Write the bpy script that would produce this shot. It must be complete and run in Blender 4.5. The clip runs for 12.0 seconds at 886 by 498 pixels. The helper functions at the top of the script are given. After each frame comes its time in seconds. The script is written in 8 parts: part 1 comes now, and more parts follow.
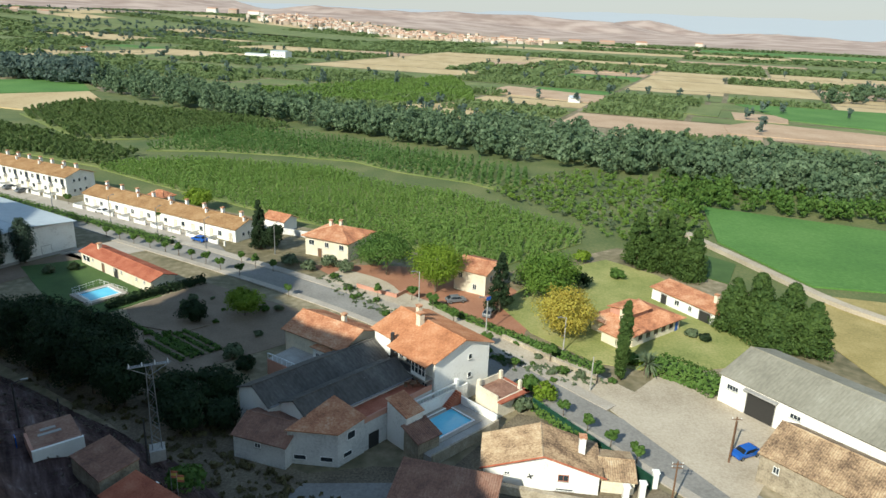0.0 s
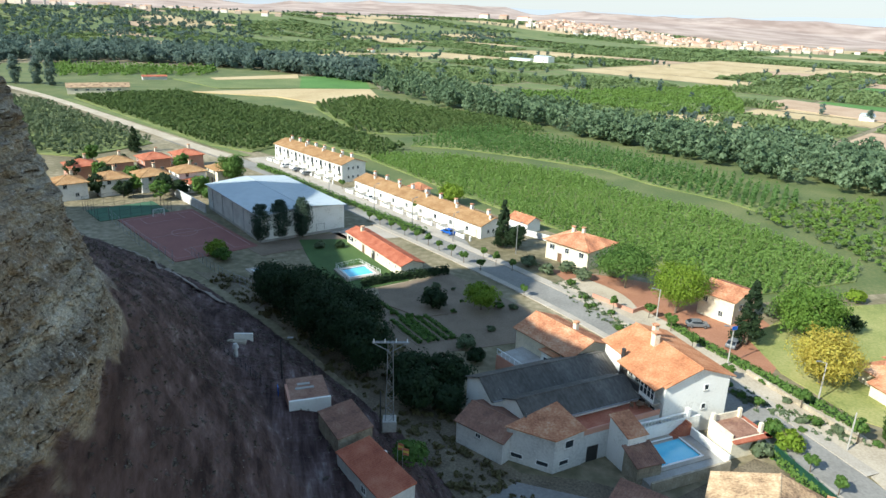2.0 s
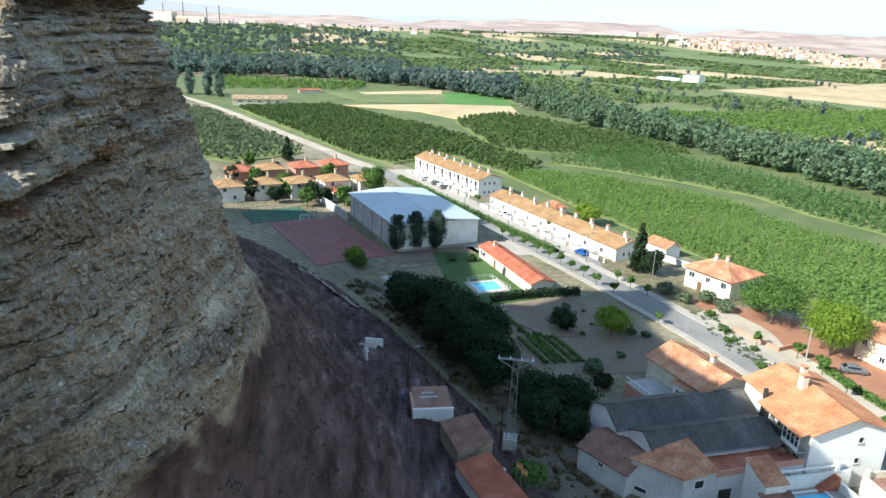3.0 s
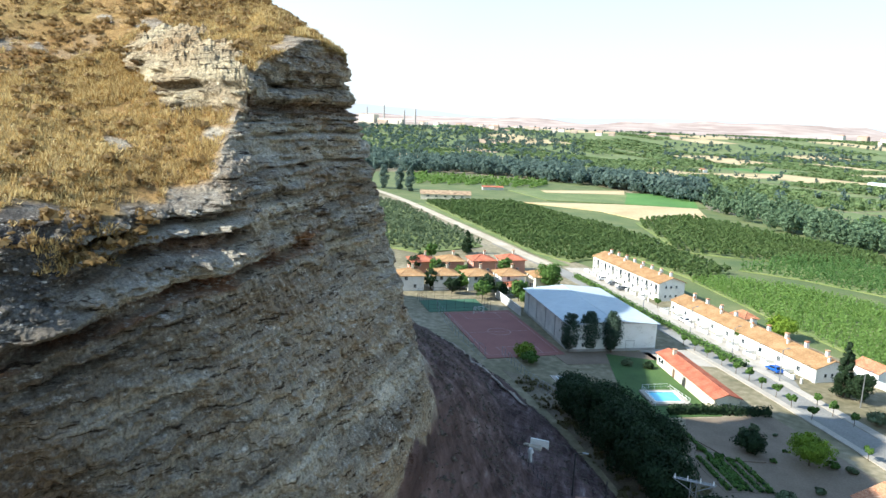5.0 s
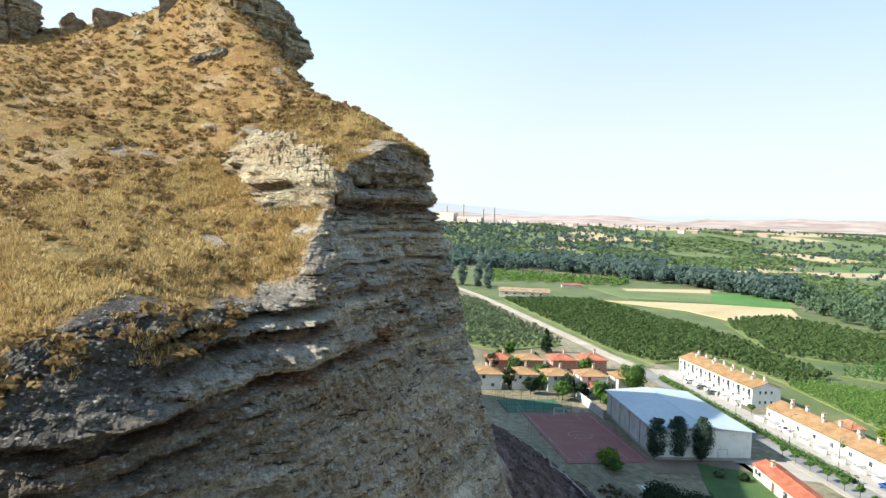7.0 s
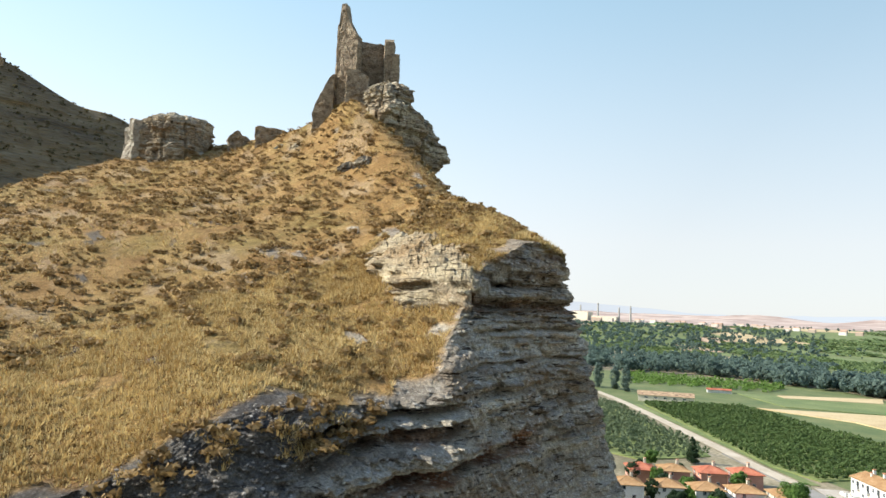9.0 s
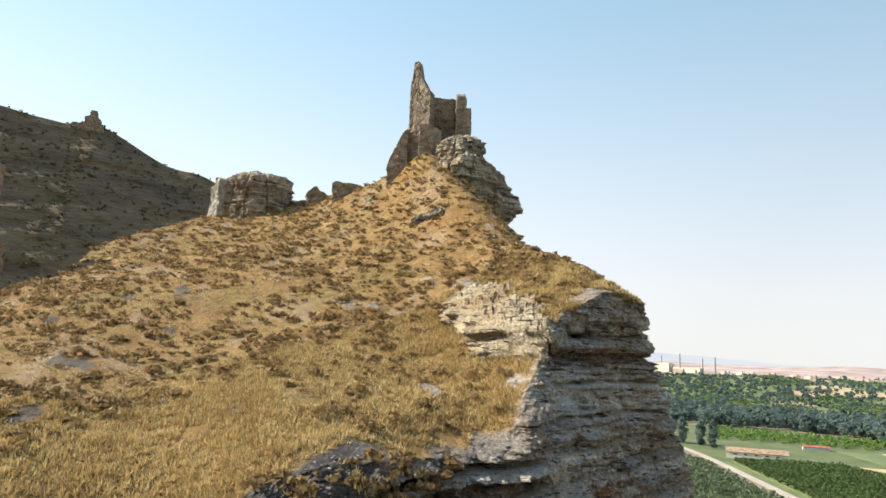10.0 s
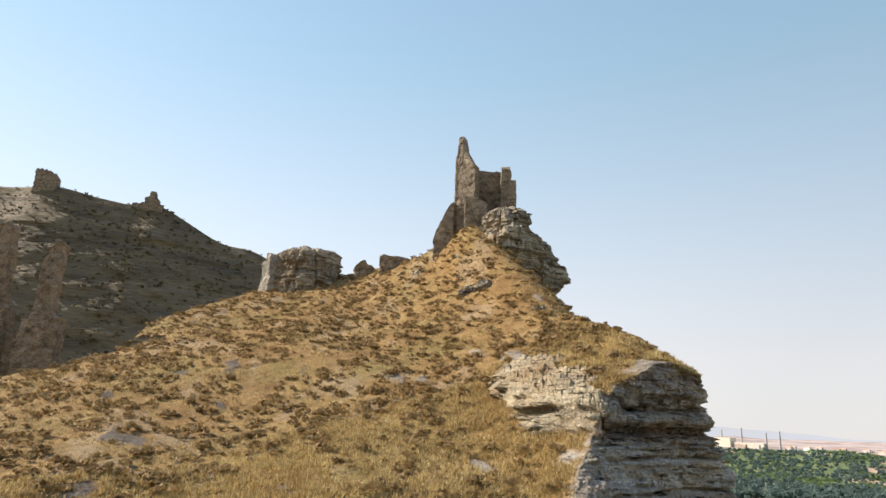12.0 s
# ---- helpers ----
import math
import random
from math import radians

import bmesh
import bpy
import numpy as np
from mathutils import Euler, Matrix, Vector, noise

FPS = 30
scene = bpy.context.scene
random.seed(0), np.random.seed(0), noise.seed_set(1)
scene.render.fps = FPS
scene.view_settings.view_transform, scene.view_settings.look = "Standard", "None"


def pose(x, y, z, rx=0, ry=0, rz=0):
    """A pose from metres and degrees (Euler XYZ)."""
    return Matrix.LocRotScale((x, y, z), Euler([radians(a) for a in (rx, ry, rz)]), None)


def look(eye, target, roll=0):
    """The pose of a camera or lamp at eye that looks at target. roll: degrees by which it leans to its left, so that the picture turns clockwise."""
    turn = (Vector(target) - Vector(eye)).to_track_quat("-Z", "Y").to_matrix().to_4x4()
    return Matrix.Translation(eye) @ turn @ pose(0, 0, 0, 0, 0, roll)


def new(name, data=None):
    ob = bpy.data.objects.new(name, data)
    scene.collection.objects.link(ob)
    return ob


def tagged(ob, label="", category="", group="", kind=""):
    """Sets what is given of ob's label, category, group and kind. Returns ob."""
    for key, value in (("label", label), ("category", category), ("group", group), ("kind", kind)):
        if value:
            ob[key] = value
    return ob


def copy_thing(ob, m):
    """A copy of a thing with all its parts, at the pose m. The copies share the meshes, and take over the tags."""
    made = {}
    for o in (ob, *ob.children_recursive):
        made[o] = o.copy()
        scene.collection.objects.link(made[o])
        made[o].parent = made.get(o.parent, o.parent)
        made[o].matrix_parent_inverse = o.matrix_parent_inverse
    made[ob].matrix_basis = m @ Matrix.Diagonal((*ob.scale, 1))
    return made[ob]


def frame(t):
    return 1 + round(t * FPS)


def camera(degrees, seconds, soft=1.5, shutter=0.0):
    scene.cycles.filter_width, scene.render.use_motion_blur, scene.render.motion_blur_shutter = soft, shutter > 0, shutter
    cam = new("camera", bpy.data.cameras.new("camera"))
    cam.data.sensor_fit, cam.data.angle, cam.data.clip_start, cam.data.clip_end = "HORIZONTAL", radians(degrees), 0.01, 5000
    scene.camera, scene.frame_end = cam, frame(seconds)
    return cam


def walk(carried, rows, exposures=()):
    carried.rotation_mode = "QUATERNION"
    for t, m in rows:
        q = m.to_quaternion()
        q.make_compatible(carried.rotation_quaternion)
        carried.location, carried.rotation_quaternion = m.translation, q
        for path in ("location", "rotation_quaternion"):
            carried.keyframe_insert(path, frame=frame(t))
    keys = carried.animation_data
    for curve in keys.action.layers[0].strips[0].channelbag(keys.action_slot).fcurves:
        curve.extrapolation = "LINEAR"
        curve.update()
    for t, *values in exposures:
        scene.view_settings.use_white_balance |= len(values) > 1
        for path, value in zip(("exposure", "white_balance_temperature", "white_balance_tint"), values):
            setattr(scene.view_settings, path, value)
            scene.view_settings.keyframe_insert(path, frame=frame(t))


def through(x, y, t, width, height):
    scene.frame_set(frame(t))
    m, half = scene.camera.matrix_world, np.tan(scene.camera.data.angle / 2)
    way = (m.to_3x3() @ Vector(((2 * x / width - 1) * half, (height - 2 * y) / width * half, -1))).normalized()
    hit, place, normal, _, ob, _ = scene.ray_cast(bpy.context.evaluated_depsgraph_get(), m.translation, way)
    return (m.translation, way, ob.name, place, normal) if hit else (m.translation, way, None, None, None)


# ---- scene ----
# The drone hovers beside the cliff, drifts a little, turns to its left and tips up.
EYE = (0.0, 0.0, 55.0)
cam = camera(64.9, 12.0, soft=1.5)
# seconds, heading to the left of +y, tilt up, roll (degrees)
TURNS = [
    (0, 0.00, -18.36, 2.21),
    (0.5, 5.03, -18.45, 2.25),
    (1, 10.23, -18.53, 2.25),
    (1.5, 15.45, -18.61, 2.26),
    (2, 20.60, -18.68, 2.26),
    (2.5, 26.29, -18.69, 2.25),
    (3, 32.01, -17.77, 2.22),
    (3.5, 37.77, -16.08, 2.27),
    (3.7, 39.74, -15.40, 2.27),
    (5.3, 47.96, -9.36, 2.27),
    (5.5, 48.59, -8.64, 2.22),
    (6, 50.22, -6.65, 2.10),
    (6.5, 51.91, -4.70, 2.07),
    (7, 53.75, -2.76, 2.10),
    (7.2, 54.48, -1.97, 2.12),
    (8.8, 63.49, 4.25, 2.32),
    (9, 64.87, 4.90, 2.36),
    (9.5, 68.41, 6.81, 2.30),
    (10, 71.08, 8.80, 2.34),
    (10.5, 72.83, 10.83, 2.35),
    (11, 73.97, 12.86, 2.32),
    (11.5, 74.66, 14.14, 2.33),
    (12, 75.24, 14.53, 2.29),
]


def aim(t, yaw, pitch, roll):
    u = min(1.0, max(0.0, (t - 5.5) / 5.0))
    eye = Vector(EYE) + u * u * (3 - 2 * u) * Vector((-0.17, -0.36, 0.0))
    a, b = radians(yaw), radians(pitch)
    way = Vector((-math.sin(a) * math.cos(b), math.cos(a) * math.cos(b), math.sin(b)))
    return look(eye, eye + 10 * way, roll)


EXPOSURES = [(0.0, 0.4, 6500, 2), (2.0, 0.85, 6200, 3), (3.5, 1.12, 6000, 5), (5.5, 1.24, 6050, 5), (7.0, 1.06, 6250, 5), (9.0, 0.92, 6450, 8), (10.5, 0.91, 6680, 12), (12.0, 0.74, 6720, 14)]
walk(cam, [(t, aim(t, yaw, pitch, roll)) for t, yaw, pitch, roll in TURNS], EXPOSURES)

# ---- sky and sun ----
SUN_WAY = Vector((-0.52, -0.855, 0.71)).normalized()
world = bpy.data.worlds.new("world")
scene.world = world
world.use_nodes = True
wn = world.node_tree.nodes
wn.clear()
sky = wn.new("ShaderNodeTexSky")
sky.sky_type, sky.sun_disc = "NISHITA", False
sky.sun_elevation = math.asin(SUN_WAY.z)
sky.sun_rotation = math.atan2(SUN_WAY.x, SUN_WAY.y)
sky.altitude, sky.air_density, sky.dust_density, sky.ozone_density = 300, 0.9, 0.5, 1.6
bg = wn.new("ShaderNodeBackground")
bg.inputs["Strength"].default_value = 0.104
wo = wn.new("ShaderNodeOutputWorld")
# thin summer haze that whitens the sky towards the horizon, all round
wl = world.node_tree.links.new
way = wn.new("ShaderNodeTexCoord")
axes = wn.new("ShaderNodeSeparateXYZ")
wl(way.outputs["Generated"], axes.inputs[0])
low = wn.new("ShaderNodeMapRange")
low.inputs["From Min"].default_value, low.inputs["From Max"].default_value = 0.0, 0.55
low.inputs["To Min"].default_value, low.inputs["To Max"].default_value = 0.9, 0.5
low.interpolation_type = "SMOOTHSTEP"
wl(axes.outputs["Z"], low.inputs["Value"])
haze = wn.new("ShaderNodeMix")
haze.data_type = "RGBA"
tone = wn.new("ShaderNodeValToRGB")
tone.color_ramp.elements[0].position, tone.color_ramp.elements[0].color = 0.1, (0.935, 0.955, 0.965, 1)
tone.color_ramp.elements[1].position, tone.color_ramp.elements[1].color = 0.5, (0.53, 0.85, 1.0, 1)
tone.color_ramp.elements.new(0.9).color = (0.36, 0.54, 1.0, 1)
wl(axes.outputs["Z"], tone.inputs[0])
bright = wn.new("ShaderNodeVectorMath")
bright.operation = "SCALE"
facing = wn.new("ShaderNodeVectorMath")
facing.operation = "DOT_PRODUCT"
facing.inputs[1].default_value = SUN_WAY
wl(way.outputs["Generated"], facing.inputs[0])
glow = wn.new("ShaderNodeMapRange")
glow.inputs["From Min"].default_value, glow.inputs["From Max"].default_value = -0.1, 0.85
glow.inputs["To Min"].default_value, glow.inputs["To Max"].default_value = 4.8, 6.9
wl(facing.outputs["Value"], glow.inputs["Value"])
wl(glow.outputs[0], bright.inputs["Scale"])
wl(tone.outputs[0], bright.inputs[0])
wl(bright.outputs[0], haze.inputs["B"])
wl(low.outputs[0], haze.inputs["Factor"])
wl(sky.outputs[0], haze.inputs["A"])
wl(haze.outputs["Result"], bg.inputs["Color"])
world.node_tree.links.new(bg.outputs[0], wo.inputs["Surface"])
sun_data = bpy.data.lights.new("sun", "SUN")
sun_data.energy, sun_data.angle, sun_data.color = 4.7, radians(0.6), (1.0, 0.94, 0.83)
sun = new("sun", sun_data)
sun.matrix_world = look((0, 0, 300), Vector((0, 0, 300)) - SUN_WAY)

# ---- tools ----


def hash3(ix, iy, iz, seed):
    h = (ix * 374761393 + iy * 668265263 + iz * 2147483647 + seed * 974711) & 0x7FFFFFFF
    h = ((h ^ (h >> 13)) * 1274126177) & 0x7FFFFFFF
    h = h ^ (h >> 16)
    return (h & 0xFFFF) / 32768.0 - 1.0


def vnoise(p, seed=0):
    """Smooth value noise, -1 to 1, at an array of places."""
    i = np.floor(p).astype(np.int64)
    f = p - i
    f = f * f * (3 - 2 * f)
    out = 0
    for dx in (0, 1):
        for dy in (0, 1):
            for dz in (0, 1):
                w = (f[..., 0] if dx else 1 - f[..., 0]) * (f[..., 1] if dy else 1 - f[..., 1]) * (f[..., 2] if dz else 1 - f[..., 2])
                out = out + w * hash3(i[..., 0] + dx, i[..., 1] + dy, i[..., 2] + dz, seed)
    return out


def fbm(p, octaves=4, seed=0, gain=0.5):
    out, amp = 0, 1.0
    for o in range(octaves):
        out = out + amp * vnoise(p * 2.0**o + 17.3 * o, seed + o)
        amp *= gain
    return out


def quick_mesh(name, verts, faces, smooth=False):
    """A mesh from arrays of places and of faces with three or four corners."""
    verts, faces = np.asarray(verts, np.float32), np.asarray(faces, np.int32)
    me = bpy.data.meshes.new(name)
    n, k = faces.shape
    me.vertices.add(len(verts))
    me.vertices.foreach_set("co", verts.ravel())
    me.loops.add(n * k)
    me.loops.foreach_set("vertex_index", faces.ravel())
    me.polygons.add(n)
    me.polygons.foreach_set("loop_start", np.arange(0, n * k, k, dtype=np.int32))
    me.polygons.foreach_set("use_smooth", np.full(n, bool(smooth)))
    me.update(calc_edges=True)
    return me


def solid(name, me, material, label="", category="", group="", kind="", parent=None):
    ob = new(name, me)
    for m in material if isinstance(material, (list, tuple)) else [material]:
        me.materials.append(m)
    if parent:
        ob.parent = parent
    return tagged(ob, label, category, group, kind)


def part(name, bm, material, parent, label=""):
    me = bpy.data.meshes.new(name)
    bm.to_mesh(me)
    bm.free()
    return solid(name, me, material, label, parent=parent)


def thing(name, m, label, category, group=""):
    ob = new(name)
    ob.matrix_world = m
    ob.empty_display_size = 0.3
    return tagged(ob, label, category, group)


def box(bm, x0, y0, z0, x1, y1, z1, bevel=0.0):
    made = bmesh.ops.create_cube(bm, size=1, matrix=Matrix.Translation(((x0 + x1) / 2, (y0 + y1) / 2, (z0 + z1) / 2)) @ Matrix.Diagonal((x1 - x0, y1 - y0, z1 - z0, 1)))
    if bevel:
        edges = list({e for v in made["verts"] for e in v.link_edges})
        bmesh.ops.bevel(bm, geom=edges, offset=bevel, segments=1, affect="EDGES")
    return bm


def boxes(*rows, bevel=0.0):
    bm = bmesh.new()
    for r in rows:
        box(bm, *r, bevel=bevel)
    return bm


def tube(bm, a, b, r0, r1=None, sides=8):
    a, b = Vector(a), Vector(b)
    way = b - a
    m = Matrix.Translation((a + b) / 2) @ way.to_track_quat("Z", "Y").to_matrix().to_4x4()
    bmesh.ops.create_cone(bm, cap_ends=True, segments=sides, radius1=r0, radius2=r0 if r1 is None else r1, depth=way.length, matrix=m)
    return bm


def tubes(*rows, sides=8):
    bm = bmesh.new()
    for r in rows:
        tube(bm, *r, sides=sides)
    return bm


def prism(bm, outline, z0, z1):
    """An upright prism over a plan outline (counter-clockwise)."""
    low = [bm.verts.new((x, y, z0)) for x, y in outline]
    top = [bm.verts.new((x, y, z1)) for x, y in outline]
    n = len(outline)
    bm.faces.new(top)
    bm.faces.new(low[::-1])
    for i in range(n):
        bm.faces.new((low[i], low[(i + 1) % n], top[(i + 1) % n], top[i]))
    return bm


def slab(outline, z0, z1):
    bm = bmesh.new()
    area = sum(outline[i - 1][0] * outline[i][1] - outline[i][0] * outline[i - 1][1] for i in range(len(outline)))
    return prism(bm, outline if area > 0 else outline[::-1], z0, z1)


def spline(points, n):
    """A smooth line of n places through the given ones."""
    return spline_at(points, np.linspace(0, len(points) - 1 - 1e-9, n))


def spline_at(points, t):
    """The places on that line at given steps, counted in points from its start."""
    p = np.asarray(points, float)
    p = np.vstack([2 * p[0] - p[1], p, 2 * p[-1] - p[-2]])
    i = t.astype(int)
    u = (t - i)[:, None]
    a, b, c, d = p[i], p[i + 1], p[i + 2], p[i + 3]
    return 0.5 * (2 * b + (c - a) * u + (2 * a - 5 * b + 4 * c - d) * u**2 + (3 * b - a - 3 * c + d) * u**3)


def ribbon(line, width, z, side=0.0, thick=0.05):
    """A strip of ground along a plan line, shifted to its right by side, with real edges."""
    p = spline(line, 8 * len(line))
    d = np.gradient(p, axis=0)
    d /= np.linalg.norm(d, axis=1)[:, None]
    nrm = np.stack([d[:, 1], -d[:, 0]], 1)
    a, b = p + nrm * (side - width / 2), p + nrm * (side + width / 2)
    n = len(p)
    zz = np.full((n, 1), z)
    v = np.vstack([np.hstack([a, zz]), np.hstack([b, zz]), np.hstack([a, zz - thick]), np.hstack([b, zz - thick])])
    i = np.arange(n - 1)
    f = np.vstack([np.stack([i, i + n, i + n + 1, i + 1], 1), np.stack([i, i + 1, i + 1 + 2 * n, i + 2 * n], 1), np.stack([i + n, i + 3 * n, i + 3 * n + 1, i + n + 1], 1)])
    return quick_mesh("strip", v, f)


def inside(poly, x, y):
    poly = np.asarray(poly, float)
    hit = np.zeros(np.shape(x), bool)
    for (x0, y0), (x1, y1) in zip(poly, np.roll(poly, -1, 0)):
        cross = (y0 > y) != (y1 > y)
        with np.errstate(divide="ignore", invalid="ignore"):
            hit ^= cross & (x < (x1 - x0) * (y - y0) / (y1 - y0 + 1e-12) + x0)
    return hit


# ---- materials ----
def material(name, stops, scale=1.0, rough=0.85, bump=0.3, fine=12.0, metal=0.0, stretch=(1, 1, 1), bump_depth=0.05, random_amount=0.0, island=0.0, coords="Object", wave=None, contrast=1.5):
    """A weathered surface: colours laid out by coarse and fine noise, with relief."""
    m = bpy.data.materials.new(name)
    m.use_nodes = True
    t = m.node_tree
    n, link = t.nodes, t.links.new
    b = n["Principled BSDF"]
    b.inputs["Roughness"].default_value, b.inputs["Metallic"].default_value = rough, metal
    co = n.new("ShaderNodeTexCoord")
    mp = n.new("ShaderNodeMapping")
    mp.inputs["Scale"].default_value = stretch
    link(co.outputs[coords], mp.inputs[0])
    big = n.new("ShaderNodeTexNoise")
    big.inputs["Scale"].default_value, big.inputs["Detail"].default_value = scale, 6
    small = n.new("ShaderNodeTexNoise")
    small.inputs["Scale"].default_value, small.inputs["Detail"].default_value = scale * fine, 4
    link(mp.outputs[0], big.inputs["Vector"])
    link(mp.outputs[0], small.inputs["Vector"])
    mix = n.new("ShaderNodeMath")
    mix.operation = "MULTIPLY_ADD"
    mix.inputs[1].default_value = 0.45
    link(small.outputs["Fac"], mix.inputs[0])
    half = n.new("ShaderNodeMath")
    half.operation = "MULTIPLY"
    half.inputs[1].default_value = 0.55
    link(big.outputs["Fac"], half.inputs[0])
    link(half.outputs[0], mix.inputs[2])
    gain = n.new("ShaderNodeMath")
    gain.operation = "MULTIPLY_ADD"
    gain.inputs[1].default_value, gain.inputs[2].default_value = contrast, 0.5 * (1 - contrast)
    link(mix.outputs[0], gain.inputs[0])
    fac = gain.outputs[0]
    for amount, node, out in ((random_amount, "ShaderNodeObjectInfo", "Random"), (island, "ShaderNodeNewGeometry", "Random Per Island")):
        if amount:
            src = n.new(node)
            add = n.new("ShaderNodeMath")
            add.operation = "MULTIPLY_ADD"
            add.inputs[1].default_value = amount
            link(src.outputs[out], add.inputs[0])
            sub = n.new("ShaderNodeMath")
            sub.operation = "SUBTRACT"
            sub.inputs[1].default_value = amount / 2
            link(fac, sub.inputs[0])
            link(sub.outputs[0], add.inputs[2])
            fac = add.outputs[0]
    ramp = n.new("ShaderNodeValToRGB")
    e = ramp.color_ramp.elements
    e[0].position, e[0].color = stops[0][0], (*stops[0][1], 1)
    e[1].position, e[1].color = stops[-1][0], (*stops[-1][1], 1)
    for pos, col in stops[1:-1]:
        s = e.new(pos)
        s.color = (*col, 1)
    link(fac, ramp.inputs[0])
    link(ramp.outputs[0], b.inputs["Base Color"])
    if bump:
        bp = n.new("ShaderNodeBump")
        bp.inputs["Strength"].default_value, bp.inputs["Distance"].default_value = bump, bump_depth
        src = small.outputs["Fac"]
        if wave:
            wv = n.new("ShaderNodeTexWave")
            wv.bands_direction = wave[0]
            wv.inputs["Scale"].default_value = wave[1]
            wv.inputs["Distortion"].default_value = wave[2]
            link(co.outputs[coords], wv.inputs["Vector"])
            src = wv.outputs["Fac"]
        link(src, bp.inputs["Height"])
        link(bp.outputs[0], b.inputs["Normal"])
    return m


def leaf(name, dark, light, island=0.24, rough=0.7, through=0.35):
    m = material(name, [(0.25, dark), (0.75, light)], scale=0.15, fine=8, rough=rough, bump=0, island=island, contrast=1.0)
    b = m.node_tree.nodes["Principled BSDF"]
    b.inputs["Specular IOR Level"].default_value = 0.25
    if through:
        t = m.node_tree
        tr = t.nodes.new("ShaderNodeBsdfTranslucent")
        mx = t.nodes.new("ShaderNodeMixShader")
        mx.inputs[0].default_value = through
        ramp = next(x for x in t.nodes if x.type == "VALTORGB")
        t.links.new(ramp.outputs[0], tr.inputs["Color"])
        t.links.new(b.outputs[0], mx.inputs[1])
        t.links.new(tr.outputs[0], mx.inputs[2])
        t.links.new(mx.outputs[0], t.nodes["Material Output"].inputs["Surface"])
    return m


def plain(name, colour, rough=0.6, metal=0.0, glass=False):
    c = Vector(colour)
    m = material(name, [(0.2, tuple(c * 0.85)), (0.8, tuple(c * 1.08))], scale=2.0, rough=rough, metal=metal, bump=0.08, bump_depth=0.01)
    return m


WHITEWASH = material("whitewash", [(0.25, (0.60, 0.575, 0.53)), (0.42, (0.80, 0.78, 0.735)), (0.8, (0.87, 0.855, 0.82))], scale=0.35, fine=9, bump=0.15)
CREAM = material("cream_render", [(0.25, (0.52, 0.46, 0.36)), (0.5, (0.70, 0.62, 0.48)), (0.8, (0.76, 0.70, 0.58))], scale=0.4, fine=9, bump=0.15)
PINK = material("pink_render", [(0.25, (0.42, 0.20, 0.14)), (0.8, (0.56, 0.30, 0.22))], scale=0.5, bump=0.15)
GREYWALL = material("grey_render", [(0.25, (0.36, 0.35, 0.34)), (0.5, (0.55, 0.54, 0.52)), (0.8, (0.66, 0.65, 0.62))], scale=0.35, fine=9, bump=0.2)
TILE = material("clay_tiles", [(0.25, (0.22, 0.085, 0.045)), (0.45, (0.41, 0.17, 0.085)), (0.6, (0.51, 0.25, 0.135)), (0.78, (0.60, 0.40, 0.26))], scale=0.45, fine=7, bump=0.25, island=0.22)
BRIGHTTILE = material("bright_clay_tiles", [(0.25, (0.30, 0.115, 0.05)), (0.5, (0.47, 0.20, 0.092)), (0.8, (0.58, 0.32, 0.18))], scale=0.45, fine=7, bump=0.25)
ORANGE = material("orange_tiles", [(0.25, (0.20, 0.105, 0.045)), (0.5, (0.325, 0.185, 0.08)), (0.75, (0.43, 0.275, 0.14))], scale=0.4, fine=7, bump=0.25, island=0.15)
REDROOF = material("red_roof", [(0.25, (0.24, 0.06, 0.032)), (0.5, (0.38, 0.115, 0.06)), (0.8, (0.48, 0.20, 0.12))], scale=0.5, bump=0.2, island=0.1)
OLDTILE = material("old_tiles", [(0.25, (0.12, 0.075, 0.045)), (0.45, (0.33, 0.22, 0.13)), (0.6, (0.46, 0.33, 0.20)), (0.8, (0.55, 0.45, 0.32))], scale=0.5, fine=7, bump=0.3, island=0.25)
DARKTILE = material("dark_tiles", [(0.22, (0.11, 0.06, 0.045)), (0.5, (0.24, 0.12, 0.08)), (0.8, (0.34, 0.21, 0.15))], scale=0.5, fine=7, bump=0.3, island=0.2)
SHEET = material("cement_sheet", [(0.3, (0.06, 0.054, 0.047)), (0.5, (0.095, 0.087, 0.076)), (0.7, (0.15, 0.138, 0.12))], scale=0.25, fine=10, bump=0.2, stretch=(1, 0.3, 1))
PALESHEET = material("pale_cement_sheet", [(0.25, (0.19, 0.175, 0.135)), (0.5, (0.255, 0.237, 0.183)), (0.75, (0.32, 0.30, 0.24))], scale=0.25, fine=10, bump=0.2, stretch=(1, 0.3, 1))
WHITEROOF = material("white_metal_roof", [(0.3, (0.38, 0.43, 0.47)), (0.8, (0.49, 0.54, 0.57))], scale=0.08, fine=8, rough=0.45, bump=0.1)
ASPHALT = material("asphalt", [(0.25, (0.16, 0.15, 0.135)), (0.5, (0.225, 0.212, 0.192)), (0.8, (0.30, 0.285, 0.258))], scale=0.12, fine=20, bump=0.15)
GRAVEL = material("pale_gravel", [(0.25, (0.30, 0.245, 0.175)), (0.5, (0.42, 0.355, 0.27)), (0.8, (0.52, 0.455, 0.36))], scale=0.12, fine=25, bump=0.3)
PAVING = material("paving", [(0.25, (0.30, 0.26, 0.21)), (0.8, (0.46, 0.41, 0.35))], scale=0.3, fine=12, bump=0.2)
DRYEARTH = material("dry_weedy_earth", [(0.3, (0.07, 0.055, 0.035)), (0.5, (0.14, 0.11, 0.07)), (0.7, (0.23, 0.19, 0.125))], scale=0.15, fine=22, bump=0.6, bump_depth=0.15)
